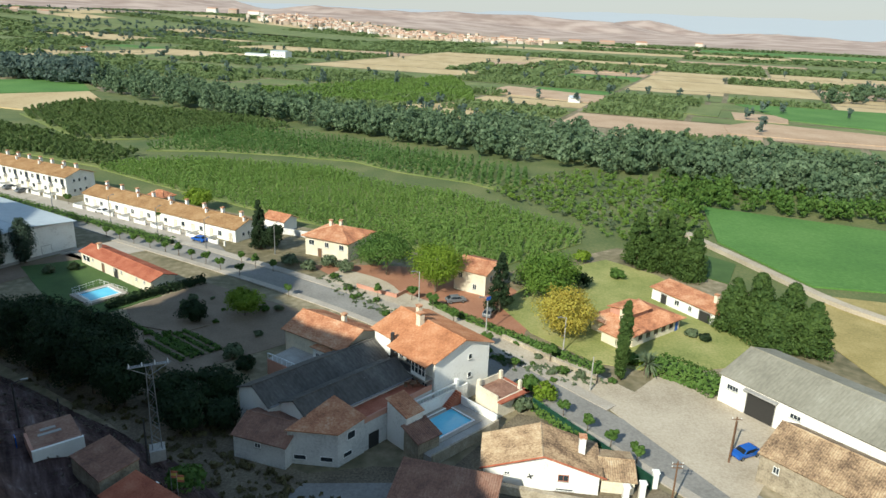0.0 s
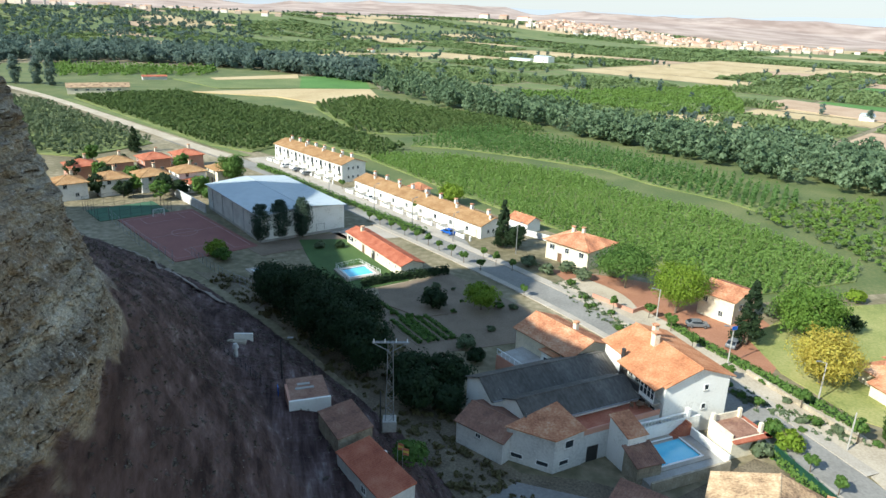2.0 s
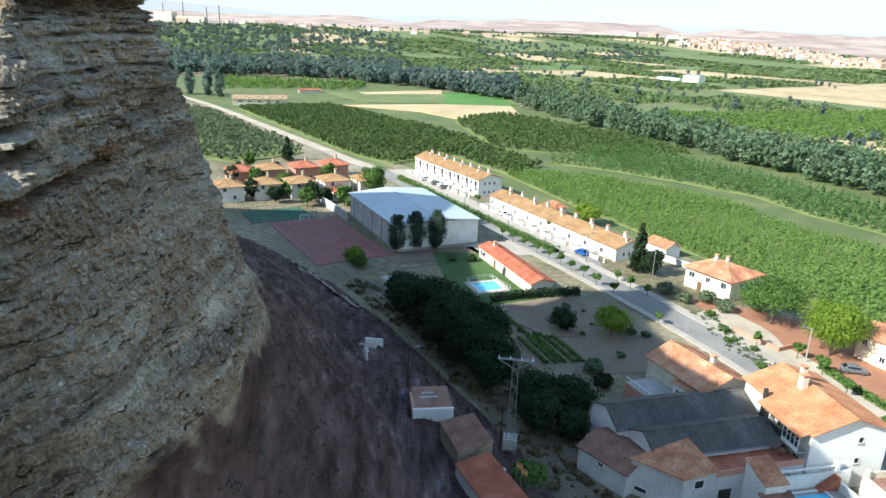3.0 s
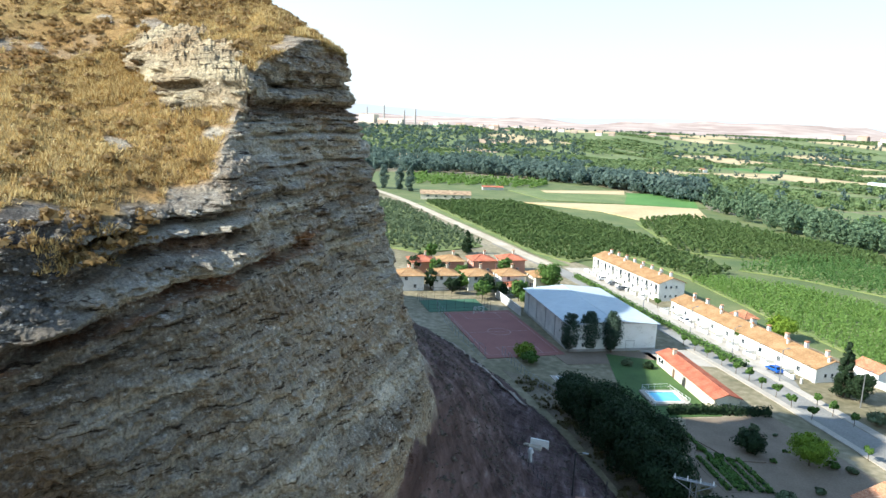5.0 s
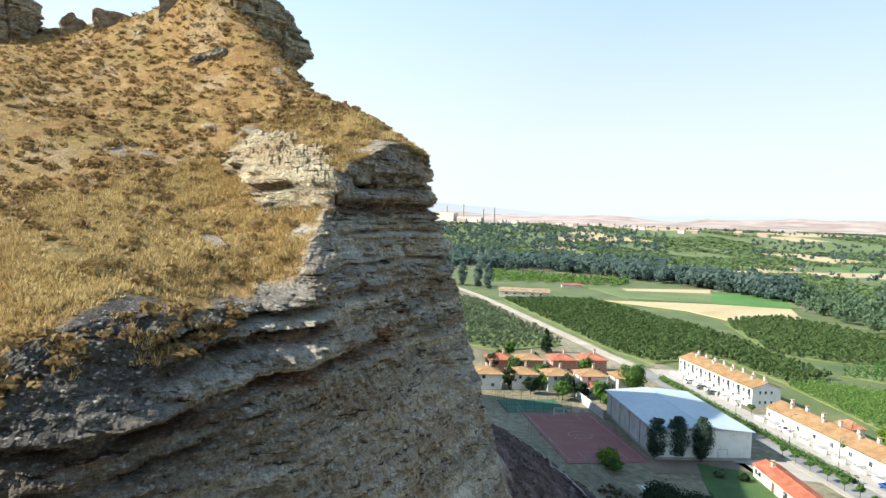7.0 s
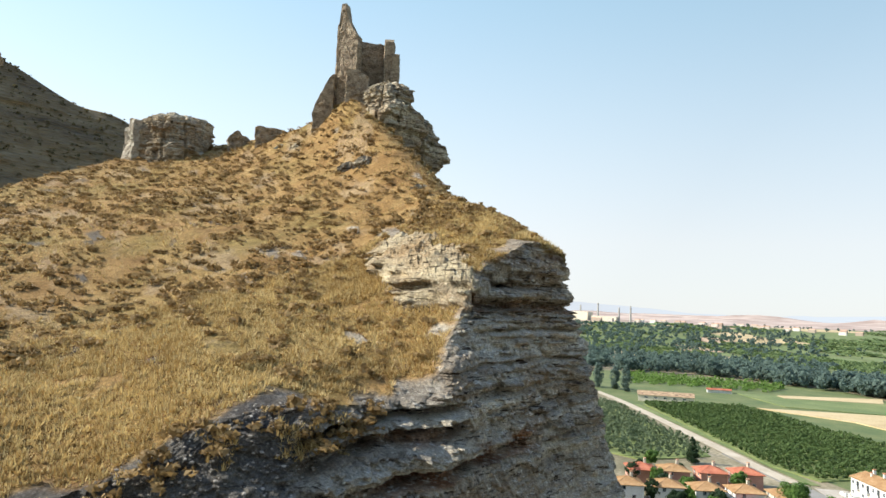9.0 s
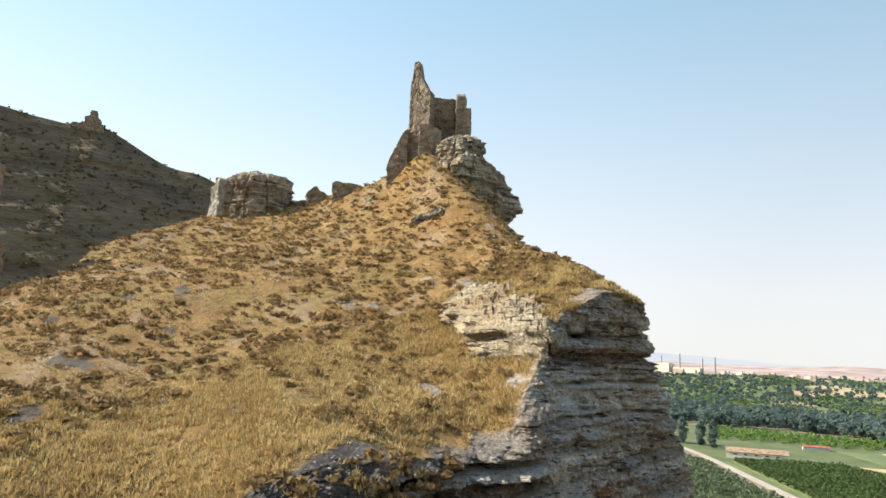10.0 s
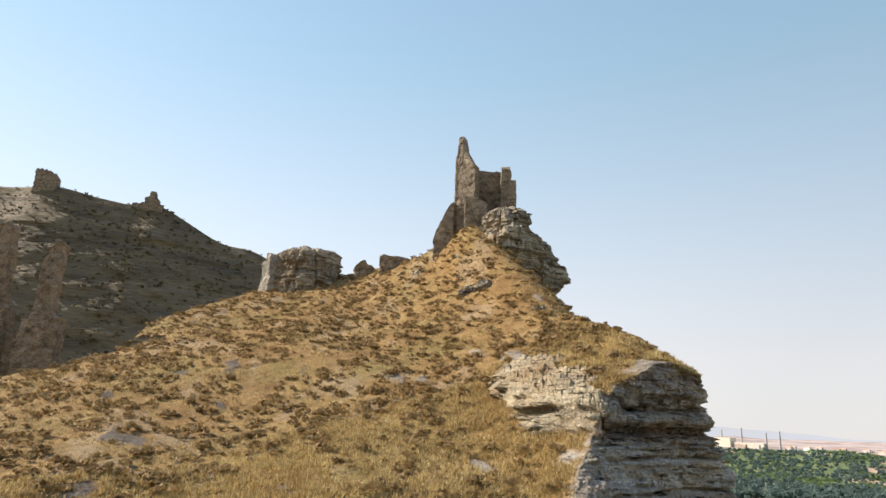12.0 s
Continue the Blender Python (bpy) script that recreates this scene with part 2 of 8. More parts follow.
LAWN = material("lawn", [(0.25, (0.14, 0.17, 0.04)), (0.5, (0.25, 0.26, 0.08)), (0.8, (0.38, 0.34, 0.14))], scale=0.12, fine=20, bump=0.4)
TURF = material("watered_turf", [(0.25, (0.035, 0.075, 0.015)), (0.8, (0.07, 0.13, 0.03))], scale=0.2, fine=20, bump=0.4)
CLAYCOURT = material("red_court", [(0.25, (0.20, 0.075, 0.065)), (0.8, (0.28, 0.115, 0.095))], scale=0.15, fine=12, bump=0.1)
GREENCOURT = material("green_court", [(0.25, (0.03, 0.09, 0.05)), (0.8, (0.06, 0.14, 0.08))], scale=0.2, bump=0.1)
SOIL = material("garden_soil", [(0.25, (0.14, 0.10, 0.065)), (0.8, (0.25, 0.19, 0.135))], scale=0.2, fine=15, bump=0.5)
REDSOIL = material("red_earth", [(0.25, (0.26, 0.11, 0.06)), (0.8, (0.40, 0.20, 0.12))], scale=0.2, fine=15, bump=0.5)
STONE = material("rubble_stone", [(0.22, (0.15, 0.12, 0.085)), (0.45, (0.30, 0.25, 0.18)), (0.7, (0.42, 0.36, 0.27)), (0.85, (0.52, 0.46, 0.37))], scale=0.7, fine=5, bump=0.7, bump_depth=0.15, island=0.25)
WATER = material("pool_water", [(0.2, (0.10, 0.50, 0.72)), (0.8, (0.18, 0.62, 0.80))], scale=0.6, rough=0.08, bump=0.15, bump_depth=0.02)
BARK = material("bark", [(0.2, (0.07, 0.05, 0.035)), (0.8, (0.18, 0.14, 0.10))], scale=2.0, bump=0.6, stretch=(1, 1, 0.3))
GLASS = plain("window_glass", (0.035, 0.045, 0.055), rough=0.12)
DARK = plain("dark_opening", (0.03, 0.028, 0.026), rough=0.8)
WOOD = material("painted_wood", [(0.2, (0.10, 0.055, 0.03)), (0.8, (0.20, 0.11, 0.06))], scale=1.5, bump=0.2, stretch=(4, 4, 0.5))
IRON = plain("dark_iron", (0.05, 0.05, 0.052), rough=0.5, metal=0.3)
GALV = plain("galvanised_steel", (0.32, 0.33, 0.34), rough=0.45, metal=0.7)
WHITEPAINT = plain("white_paint", (0.80, 0.80, 0.78), rough=0.5)
CONCRETE = material("concrete", [(0.25, (0.28, 0.265, 0.24)), (0.8, (0.46, 0.44, 0.41))], scale=0.5, fine=10, bump=0.3)
GREENMESH = plain("green_screen", (0.015, 0.085, 0.05), rough=0.8)
BLUEPAINT = plain("blue_car_paint", (0.015, 0.10, 0.42), rough=0.2)
WHITECAR = plain("white_car_paint", (0.75, 0.75, 0.75), rough=0.2)
GREYCAR = plain("grey_car_paint", (0.16, 0.17, 0.18), rough=0.25)
RUBBER = plain("rubber", (0.02, 0.02, 0.02), rough=0.8)

LEAF_PINE = leaf("pine_needles", (0.038, 0.08, 0.022), (0.115, 0.18, 0.042))
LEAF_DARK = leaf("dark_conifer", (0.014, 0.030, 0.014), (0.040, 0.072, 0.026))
LEAF_GREEN = leaf("broad_leaves", (0.05, 0.115, 0.024), (0.145, 0.24, 0.052))
LEAF_LIME = leaf("fresh_leaves", (0.112, 0.192, 0.019), (0.256, 0.352, 0.040))
LEAF_YELLOW = leaf("yellow_leaves", (0.320, 0.240, 0.040), (0.600, 0.544, 0.112))
LEAF_ORCHARD = leaf("orchard_leaves", (0.145, 0.242, 0.055), (0.262, 0.39, 0.108), through=0.5)
LEAF_RIVER = leaf("riverside_leaves", (0.066, 0.115, 0.064), (0.165, 0.235, 0.125))
LEAF_WILLOW = leaf("willow_leaves", (0.105, 0.165, 0.09), (0.235, 0.315, 0.18))
LEAF_OLIVE = leaf("olive_leaves", (0.096, 0.136, 0.072), (0.208, 0.256, 0.144))
DRYGRASS = leaf("dry_grass", (0.30, 0.188, 0.062), (0.70, 0.55, 0.265), island=0.5, through=0.25)
# haze over the distant trees is painted into these bluish leaves
LEAF_HAZEWOOD = leaf("haze_tinted_leaves", (0.088, 0.132, 0.115), (0.18, 0.245, 0.20), through=0.5)
LEAF_YOUNG = leaf("young_tree_leaves", (0.105, 0.20, 0.06), (0.20, 0.33, 0.11), through=0.5)
LEAF_ROWS = leaf("fruit_tree_leaves", (0.07, 0.115, 0.036), (0.15, 0.215, 0.07))
SCRUB = leaf("scrub_leaves", (0.185, 0.118, 0.047), (0.37, 0.248, 0.105), island=0.4, through=0.35)
LEAF_STONEPINE = leaf("stone_pine_needles", (0.085, 0.16, 0.022), (0.20, 0.30, 0.05))

# ---- the plain ----
def plain_material():
    m = material("plain_earth", [(0.3, (0.10, 0.09, 0.045)), (0.45, (0.165, 0.14, 0.078)), (0.58, (0.24, 0.20, 0.125)), (0.72, (0.36, 0.30, 0.21))], scale=0.03, fine=18, bump=0.3)
    t = m.node_tree
    n, link = t.nodes, t.links.new
    b = n["Principled BSDF"]
    near = b.inputs["Base Color"].links[0].from_socket
    co = n.new("ShaderNodeTexCoord")
    wide = n.new("ShaderNodeTexNoise")
    wide.inputs["Scale"].default_value, wide.inputs["Detail"].default_value = 0.008, 11
    link(co.outputs["Object"], wide.inputs["Vector"])
    pale = n.new("ShaderNodeValToRGB")
    e = pale.color_ramp.elements
    e[0].position, e[0].color = 0.35, (0.28, 0.20, 0.165, 1)
    e[1].position, e[1].color = 0.65, (0.48, 0.375, 0.32, 1)
    link(wide.outputs["Fac"], pale.inputs[0])
    dry = n.new("ShaderNodeAttribute")
    dry.attribute_name = "badland"
    mix = n.new("ShaderNodeMix")
    mix.data_type = "RGBA"
    link(dry.outputs["Fac"], mix.inputs["Factor"])
    link(near, mix.inputs["A"])
    link(pale.outputs[0], mix.inputs["B"])
    link(mix.outputs["Result"], b.inputs["Base Color"])
    return m


PLAIN = plain_material()
rad = np.concatenate([np.linspace(5, 400, 60), np.geomspace(410, 4900, 110)])
ang = np.linspace(0, 2 * np.pi, 241)[:-1]
R2, A2 = np.meshgrid(rad, ang, indexing="ij")
gx, gy = R2 * np.cos(A2), R2 * np.sin(A2)
gp = np.stack([gx / 420, gy / 420, 0 * gx], -1)
far_mask = np.clip((R2 - 2300) / 1500, 0, 1)


def rise(x, y):
    """How far the valley floor climbs towards the upper valley."""
    u = np.clip((-0.8 * x + 0.6 * y - 1150) / 950, 0, 1)
    return 40 * u * u * (3 - 2 * u)


west = rise(gx, gy) / 40
gz = np.maximum(far_mask**1.3 * (18 + 26 * fbm(gp, 4, 3)) * (1 + 0.35 * west), 0) + np.maximum(rise(gx, gy) - 2.0 * np.clip((R2 - 900) / 300, 0, 1), 0)
ni, nj = gx.shape
ii, jj = np.meshgrid(np.arange(ni - 1), np.arange(nj), indexing="ij")
gf = np.stack([ii * nj + jj, (ii + 1) * nj + jj, (ii + 1) * nj + (jj + 1) % nj, ii * nj + (jj + 1) % nj], -1).reshape(-1, 4)
gv = np.stack([gx, gy, gz], -1).reshape(-1, 3)
cap = len(gv)
gv = np.vstack([gv, [[0, 0, 0]]])
jn = np.arange(nj)
# the middle is closed by a fan of thin quads
gf = np.vstack([gf, np.stack([np.full(nj // 2, cap), jn[0::2], (jn[0::2] + 1) % nj, (jn[0::2] + 2) % nj], 1)])
ground_mesh = quick_mesh("ground", gv, gf, True)
at = ground_mesh.attributes.new("badland", "FLOAT", "POINT")
at.data.foreach_set("value", np.append(np.clip((R2 - 1900) / 700, 0, 1).ravel(), 0).astype(np.float32))
ground = solid("ground", ground_mesh, PLAIN, "dry earth plain of fields reaching pale hills", "ground", kind="structure")

# ---- the hill: contour lines from the foot of the bank up over the cliff to the ridge and down behind ----
LINE_FOOT = [(10, -60, -1), (7, -25, -1), (2, 10, -1), (-4, 35, -1), (-10, 52, -1), (-18, 64, -1), (-30, 75, -1), (-50, 87, -1), (-82, 104, -1), (-120, 118, -1), (-210, 140, -1)]
LINE_LANE = [(4, -60, 6), (0, -25, 6), (-6, 8, 6), (-12, 30, 6.5), (-18, 45, 6.5), (-26, 55, 6.5), (-37, 66, 6.5), (-56, 79, 6), (-84, 98, 3.5), (-119, 113, 1.5), (-208, 133, 1)]
LINE_BANK = [(-3, -60, 7), (-7, -25, 7), (-13, 6, 7.5), (-18, 25, 8), (-24, 39, 8), (-32, 49, 8), (-43, 60, 8), (-61, 73, 8), (-86, 92, 6.5), (-118, 106, 5), (-206, 127, 4)]
LINE_BASE = [(-24.9, -49.8, 30.9), (-28.2, -20.8, 30.9), (-29.0, -2.5, 30.9), (-29.9, 4.1, 30.9), (-30.3, 10.8, 30.9), (-30.7, 16.6, 30.9), (-32.0, 22.8, 30.9), (-36.5, 31.5, 30.9), (-48.6, 42.7, 30.9), (-76.3, 55.7, 29.0), (-155.0, 88.0, 18.0)]
LINE_RED = [(-29.6, -49.8, 37.5), (-33.2, -20.8, 38.5), (-35.6, -2.7, 40.4), (-33.9, 4.7, 44.2), (-34.9, 10.8, 44.2), (-36.1, 16.2, 44.2), (-40.3, 22.8, 44.2), (-46.5, 31.4, 44.2), (-52.4, 41.0, 44.2), (-77.6, 50.8, 43.0), (-152.0, 81.0, 35.0)]
LINE_LIP = [(-33.0, -49.8, 41.5), (-36.8, -20.8, 42.8), (-38.9, -3.1, 45.2), (-38.6, 5.8, 49.2), (-39.4, 11.2, 49.2), (-41.9, 17.8, 49.7), (-47.3, 24.6, 56.8), (-52.2, 32.2, 61.1), (-56.5, 38.2, 60.5), (-77.0, 45.0, 58.5), (-150.0, 75.0, 48.0)]
LINE_SLOPE = [(-53.9, -79.0, 48.5), (-57.7, -37.2, 50.4), (-58.6, -11.2, 53.1), (-67.0, 1.9, 56.4), (-70.7, 9.3, 58.7), (-74.4, 17.7, 61.5), (-76.3, 27.0, 65.2), (-78.1, 35.3, 69.0), (-79.0, 40.9, 66.5), (-91.0, 44.0, 64.0), (-150.0, 74.0, 52.0)]
LINE_RIDGE = [(-75, -110, 46), (-80, -62, 50), (-85, -22, 59.5), (-112, -14, 69.0), (-130, -1, 78.0), (-131, 14, 83), (-112.5, 24.0, 82.7), (-100.2, 31.3, 85.9), (-98.2, 37.9, 75.8), (-100, 45.0, 48.5), (-165, 70, 92)]
LINE_BACK = [(-130, -180, 0), (-150, -120, 2), (-170, -60, 8), (-200, -30, 15), (-215, 0, 18), (-200, 20, 18), (-170, 35, 18), (-160, 50, 15), (-165, 62, 10), (-190, 78, 10), (-240, 90, 0)]
# columns lie close together along the cliff that stands nearest
TS = np.concatenate([np.linspace(0, 2.0, 50, endpoint=False), np.linspace(2.0, 8.2, 580, endpoint=False), np.linspace(8.2, 10 - 1e-9, 50)])
NS = len(TS)
lines = [spline_at(x, TS) for x in (LINE_FOOT, LINE_LANE, LINE_BANK, LINE_BASE, LINE_RED, LINE_LIP, LINE_SLOPE, LINE_RIDGE, LINE_BACK)]
steps = (6, 6, 120, 140, 150, 100, 56, 8)
rows, levels = [], []
for k, n in enumerate(steps):
    for q in range(n):
        u = q / n
        rows.append(lines[k] * (1 - u) + lines[k + 1] * u)
        levels.append(k + u)
rows.append(lines[-1])
levels.append(len(steps))
H = np.array(rows)
V = np.array(levels)[:, None] * np.ones(NS)
out_way = np.stack([lines[3][:, 0] - lines[5][:, 0], lines[3][:, 1] - lines[5][:, 1]], 1)
out_way /= np.linalg.norm(out_way, axis=1)[:, None]
cliff = np.clip((V - 2.9) / 0.14, 0, 1) * np.clip((5.12 - V) / 0.16, 0, 1)
HY = np.clip(H[..., 1], -60, 24)
# beds of hard and soft rock, dipping gently towards the camera's end of the cliff
zb = H[..., 2] - 0.09 * HY + 0.35 * fbm(np.stack([H[..., 0] / 16, H[..., 1] / 16, 0 * V], -1), 3, 40)
rough0 = fbm(H / np.array([2.5, 2.5, 2.5]), 3, 44)


def bedding(z, thick, seed):
    """Beds of uneven thickness with sharp edges: how far each stands out, -1 to 1."""
    rng = np.random.default_rng(seed)
    edges = np.cumsum(rng.uniform(0.45, 1.6, 300) * thick) - 10
    hard = rng.uniform(-1, 1, 301)
    k = np.clip(np.searchsorted(edges, z), 1, 299)
    u = np.clip((z - edges[k - 1]) / 0.1, 0, 1)
    return hard[k - 1] * (1 - u) + hard[k] * u


def block_relief(along, z, length, thick, seed):
    """Each bed is broken into blocks of uneven length that stand out by different amounts, -1 to 1."""
    edges = np.cumsum(np.random.default_rng(seed).uniform(0.45, 1.6, 300) * thick) - 10
    k = np.searchsorted(edges, z).astype(np.int64)
    return hash3(np.floor(along / length + 0.37 * k).astype(np.int64), k, 0 * k, seed)


def band(z, lo, hi, soft=0.12):
    """1 between the heights lo and hi, with short soft edges."""
    return np.clip((z - lo) / soft, 0, 1) * np.clip((hi - z) / soft, 0, 1)


def stretch_of(y, lo, hi, soft=1.5):
    return np.clip((y - lo) / soft, 0, 1) * np.clip((hi - y) / soft, 0, 1)


lateral = lambda size, seed: np.clip(0.42 + 1.3 * fbm(np.stack([H[..., 0] / size, H[..., 1] / size, zb / (size * 0.3)], -1), 2, seed), 0.04, 1)  # noqa: E731
beds = 0.30 * bedding(zb, 2.4, 50) * lateral(14, 55) + 0.34 * bedding(zb + 0.1 * rough0, 0.8, 51) * lateral(6, 53) + 0.24 * bedding(zb + 0.08 * rough0, 0.3, 52) * lateral(3, 54)
beds = np.where(beds < 0, 1.3 * beds, beds)
# the bare nose of the cliff is strongly bedded, the lower face smoother
along = 0.45 * H[..., 0] + H[..., 1] + 0.5 * rough0
blocky = 0.22 * block_relief(along, zb + 0.1 * rough0, 1.6, 0.8, 51) + 0.16 * block_relief(along, zb + 0.08 * rough0, 0.8, 0.3, 52)
upper = np.clip(0.35 + np.clip((H[..., 1] - 18) / 7, 0, 1) * np.clip((H[..., 2] - 42) / 8, 0, 1), 0.35, 1.25)
rough = fbm(H / np.array([9.0, 9.0, 7.0]), 5, 60, 0.55)
blocks = np.abs(fbm(H / np.array([3.2, 3.2, 1.6]), 3, 70, 0.5))
gully = vnoise(np.stack([H[..., 0] / 5, H[..., 1] / 5, H[..., 2] / 30], -1), 75)
wander = zb + 0.22 * fbm(np.stack([H[..., 0] / 3, H[..., 1] / 3, H[..., 2] / 6], -1), 3, 48)
chipped = np.clip(0.75 + 0.9 * fbm(np.stack([H[..., 0] / 0.9, H[..., 1] / 0.9, H[..., 2] / 0.9], -1), 3, 59, 0.6), 0, 1.2)
ragged = 0.55 + 0.45 * np.clip(1.6 * fbm(np.stack([H[..., 0] / 2.2, H[..., 1] / 2.2, 0 * V], -1), 3, 46) + 0.6, 0, 1)
# two overhanging ledges under the grass, the red undercut seam, and recesses between the beds of the nose
ledges = stretch_of(H[..., 1], 8.6, 21.0) * (0.9 * chipped * band(wander, 47.1, 48.2) - 1.9 * band(wander, 46.55, 47.1) + 0.8 * chipped * band(wander, 46.15, 46.55) - 2.6 * band(wander, 45.3, 46.15) * ragged + 0.8 * chipped * band(wander, 44.2, 45.3, 0.4))
seam = stretch_of(H[..., 1], -8, 30, 4) * (0.6 * band(wander, 43.9, 44.7, 0.4) - 2.0 * band(wander, 43.15, 43.9) * ragged)
low_seam = stretch_of(H[..., 1], -4, 14, 4) * (0.3 * band(wander, 42.2, 42.7, 0.3) - 0.8 * band(wander, 41.75, 42.2) * ragged) - 0.6 * stretch_of(H[..., 1], 20, 31, 3) * band(wander, 43.9, 44.6) * ragged
nose_y = np.clip((H[..., 1] - 21) / 4, 0, 1)
nose = nose_y * (-1.0 * band(wander, 53.0, 53.75) * ragged - 0.6 * band(wander, 55.0, 55.3) - 0.75 * band(wander, 51.2, 51.6) * ragged - 0.6 * band(wander, 48.9, 49.3) * ragged - 0.5 * band(wander, 47.1, 47.4) + 0.35 * band(wander, 53.8, 54.9, 0.3))
smooth_pale = stretch_of(H[..., 1], 19.5, 26, 1.5) * band(zb, 49.0, 52.2, 0.5)
seam_edges = np.cumsum(np.random.default_rng(57).uniform(0.5, 2.2, 120)) - 10
seam_at = zb + 0.12 * rough0
seam_k = np.clip(np.searchsorted(seam_edges, seam_at), 1, 119)
seam_gap = np.minimum(np.abs(seam_at - seam_edges[seam_k]), np.abs(seam_at - seam_edges[seam_k - 1]))
joints = np.clip(1 - seam_gap / 0.14, 0, 1) * lateral(7, 58)
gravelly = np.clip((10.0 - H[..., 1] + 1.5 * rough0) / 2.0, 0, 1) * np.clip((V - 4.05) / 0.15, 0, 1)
near_lip = np.clip((5.05 - V) / 0.2, 0.2 + 0.5 * np.clip((TS - 6.0) / 0.5, 0, 1), 1)
carve = (1.0 - 0.85 * smooth_pale) * (1 - 0.75 * gravelly)
push = cliff * (ledges + near_lip * (carve * (0.95 * upper * beds + (0.3 + 0.8 * upper) * blocky - 0.45 * joints) + seam + low_seam + nose + 0.55 * rough + 0.45 * (blocks - 0.4) + 0.4 * gully) + 0.22 * rough0 + 0.26 * fbm(H / 0.8, 3, 47, 0.65) + 0.12 * fbm(H / 0.22, 2, 45, 0.6) + 0.1 * gravelly * fbm(H / 0.5, 3, 43, 0.6) + 0.2)
H[..., 0] += out_way[None, :, 0] * push
H[..., 1] += out_way[None, :, 1] * push
grassy = np.clip((V - 4.95) / 0.2, 0, 1) * np.clip((8.0 - V) / 0.5, 0, 1)
talus = np.clip((3.1 - V) / 0.2, 0, 1) * np.clip(V / 0.5, 0, 1)
H[..., 2] += grassy * (0.8 * fbm(H * np.array([1 / 16, 1 / 16, 0]), 4, 80, 0.45) + 0.12 * fbm(H * np.array([1 / 1.8, 1 / 1.8, 0]), 3, 85))
# the pale outcrop: a steep bank of rubble over thin beds, facing down the grassy slope
ox, oy = H[..., 0], H[..., 1]
bank_d = oy - (20.3 + 0.02 * (ox + 56) ** 2) + 0.5 * fbm(H / 2.2, 3, 230) + 0.12 * fbm(H / 0.6, 2, 231)
bank_x = np.clip((ox + 69) / 4, 0, 1) * np.clip((-43.5 - ox) / 3, 0, 1) * (V > 4.9)
smooth01 = lambda q: np.clip(q, 0, 1) ** 2 * (3 - 2 * np.clip(q, 0, 1))  # noqa: E731
lift = 1.5 * np.clip((ox + 67) / 8, 0, 1) * np.clip((-45 - ox) / 4, 0, 1) * np.clip(bank_d / 1.6, 0, 1) ** 0.8 * (1 - smooth01((bank_d - 1.5) / 8.0))
H[..., 2] += bank_x * lift
outcrop = bank_x * np.clip(bank_d / 0.25, 0, 1) * np.clip((6.4 * (1 - ((ox + 56.5) / 12.5) ** 2) + 1.0 * rough0 - bank_d) / 0.5, 0, 1)
bank_low = np.clip((1.9 - bank_d) / 0.6, 0, 1)
H[..., 1] -= outcrop * (bank_low * (0.7 * bedding(H[..., 2] + 0.1 * rough0, 0.32, 232) * lateral(3, 233) + 0.45 * bedding(H[..., 2], 0.8, 234) + 0.3 * block_relief(ox, H[..., 2], 1.2, 0.32, 232)) + 0.12 * fbm(H / 0.35, 2, 235))
H[..., 2] += outcrop * (1 - bank_low) * (0.55 * np.abs(fbm(H / 1.0, 3, 236, 0.6)) + 0.18 * fbm(H / 0.35, 2, 237))
# the cliff stands nearer than its contour lines say, the ridge behind it does not
HUB = np.array((0.0, 0.0, 55.0))
nearness = np.interp(V, [0, 1.9, 2.2, 3.0, 3.6, 4.1, 5.0, 5.25, 5.75, 6.0, 6.5, 7.0, 8.0], [1, 1, 0.97, 0.82, 0.745, 0.72, 0.72, 0.735, 0.80, 0.83, 0.92, 1, 1])
flat_y = H[..., 1].copy()
NV = len(H)
ii, jj = np.meshgrid(np.arange(NV - 1), np.arange(NS - 1), indexing="ij")
hf = np.stack([ii * NS + jj, ii * NS + jj + 1, (ii + 1) * NS + jj + 1, (ii + 1) * NS + jj], -1).reshape(-1, 4)

edge = 0.22 * fbm(H / 4.0, 3, 100)
fine_edge = 0.3 * fbm(H / 1.3, 3, 104)
rock_mask = np.clip((V + 0.4 * edge - 2.93) / 0.06, 0, 1) * np.clip((5.05 + (0.3 + 0.5 * np.clip((TS - 6.2) / 0.6, 0, 1)) * edge + 0.12 * fine_edge - V) / 0.05, 0, 1)
slabs = np.clip((V - 5.0) * 9, 0, 1) * np.clip((fbm(H / np.array([5.0, 2.6, 3.0]), 4, 110) + 0.35 * fine_edge - 0.8) * 8, 0, 1) * np.clip(7.6 - V, 0, 1)
rock_mask = np.maximum(np.maximum(rock_mask, 0.85 * slabs), outcrop)
grass_mask = np.clip((V + 0.3 * edge - 4.85) / 0.1, 0, 1)
bare = np.clip(1.9 * fbm(H * np.array([1 / 6.0, 1 / 3.0, 0]), 4, 120, 0.6) - 0.8 + 0.5 * fine_edge, 0, 0.45) * grass_mask
red_band = np.clip(stretch_of(H[..., 1], -8, 30, 4) * band(wander, 42.9, 44.0, 0.25) + 0.6 * nose_y * band(wander, 52.7, 53.9, 0.25) + stretch_of(H[..., 1], 20, 31, 3) * band(wander, 43.6, 44.7, 0.2) + 0.7 * stretch_of(H[..., 1], 8.6, 21.0) * band(wander, 45.2, 46.2, 0.2), 0, 1) * np.clip(0.45 + 1.2 * fbm(H / 3.0, 3, 130), 0, 1)
H = HUB + nearness[..., None] * (H - HUB)
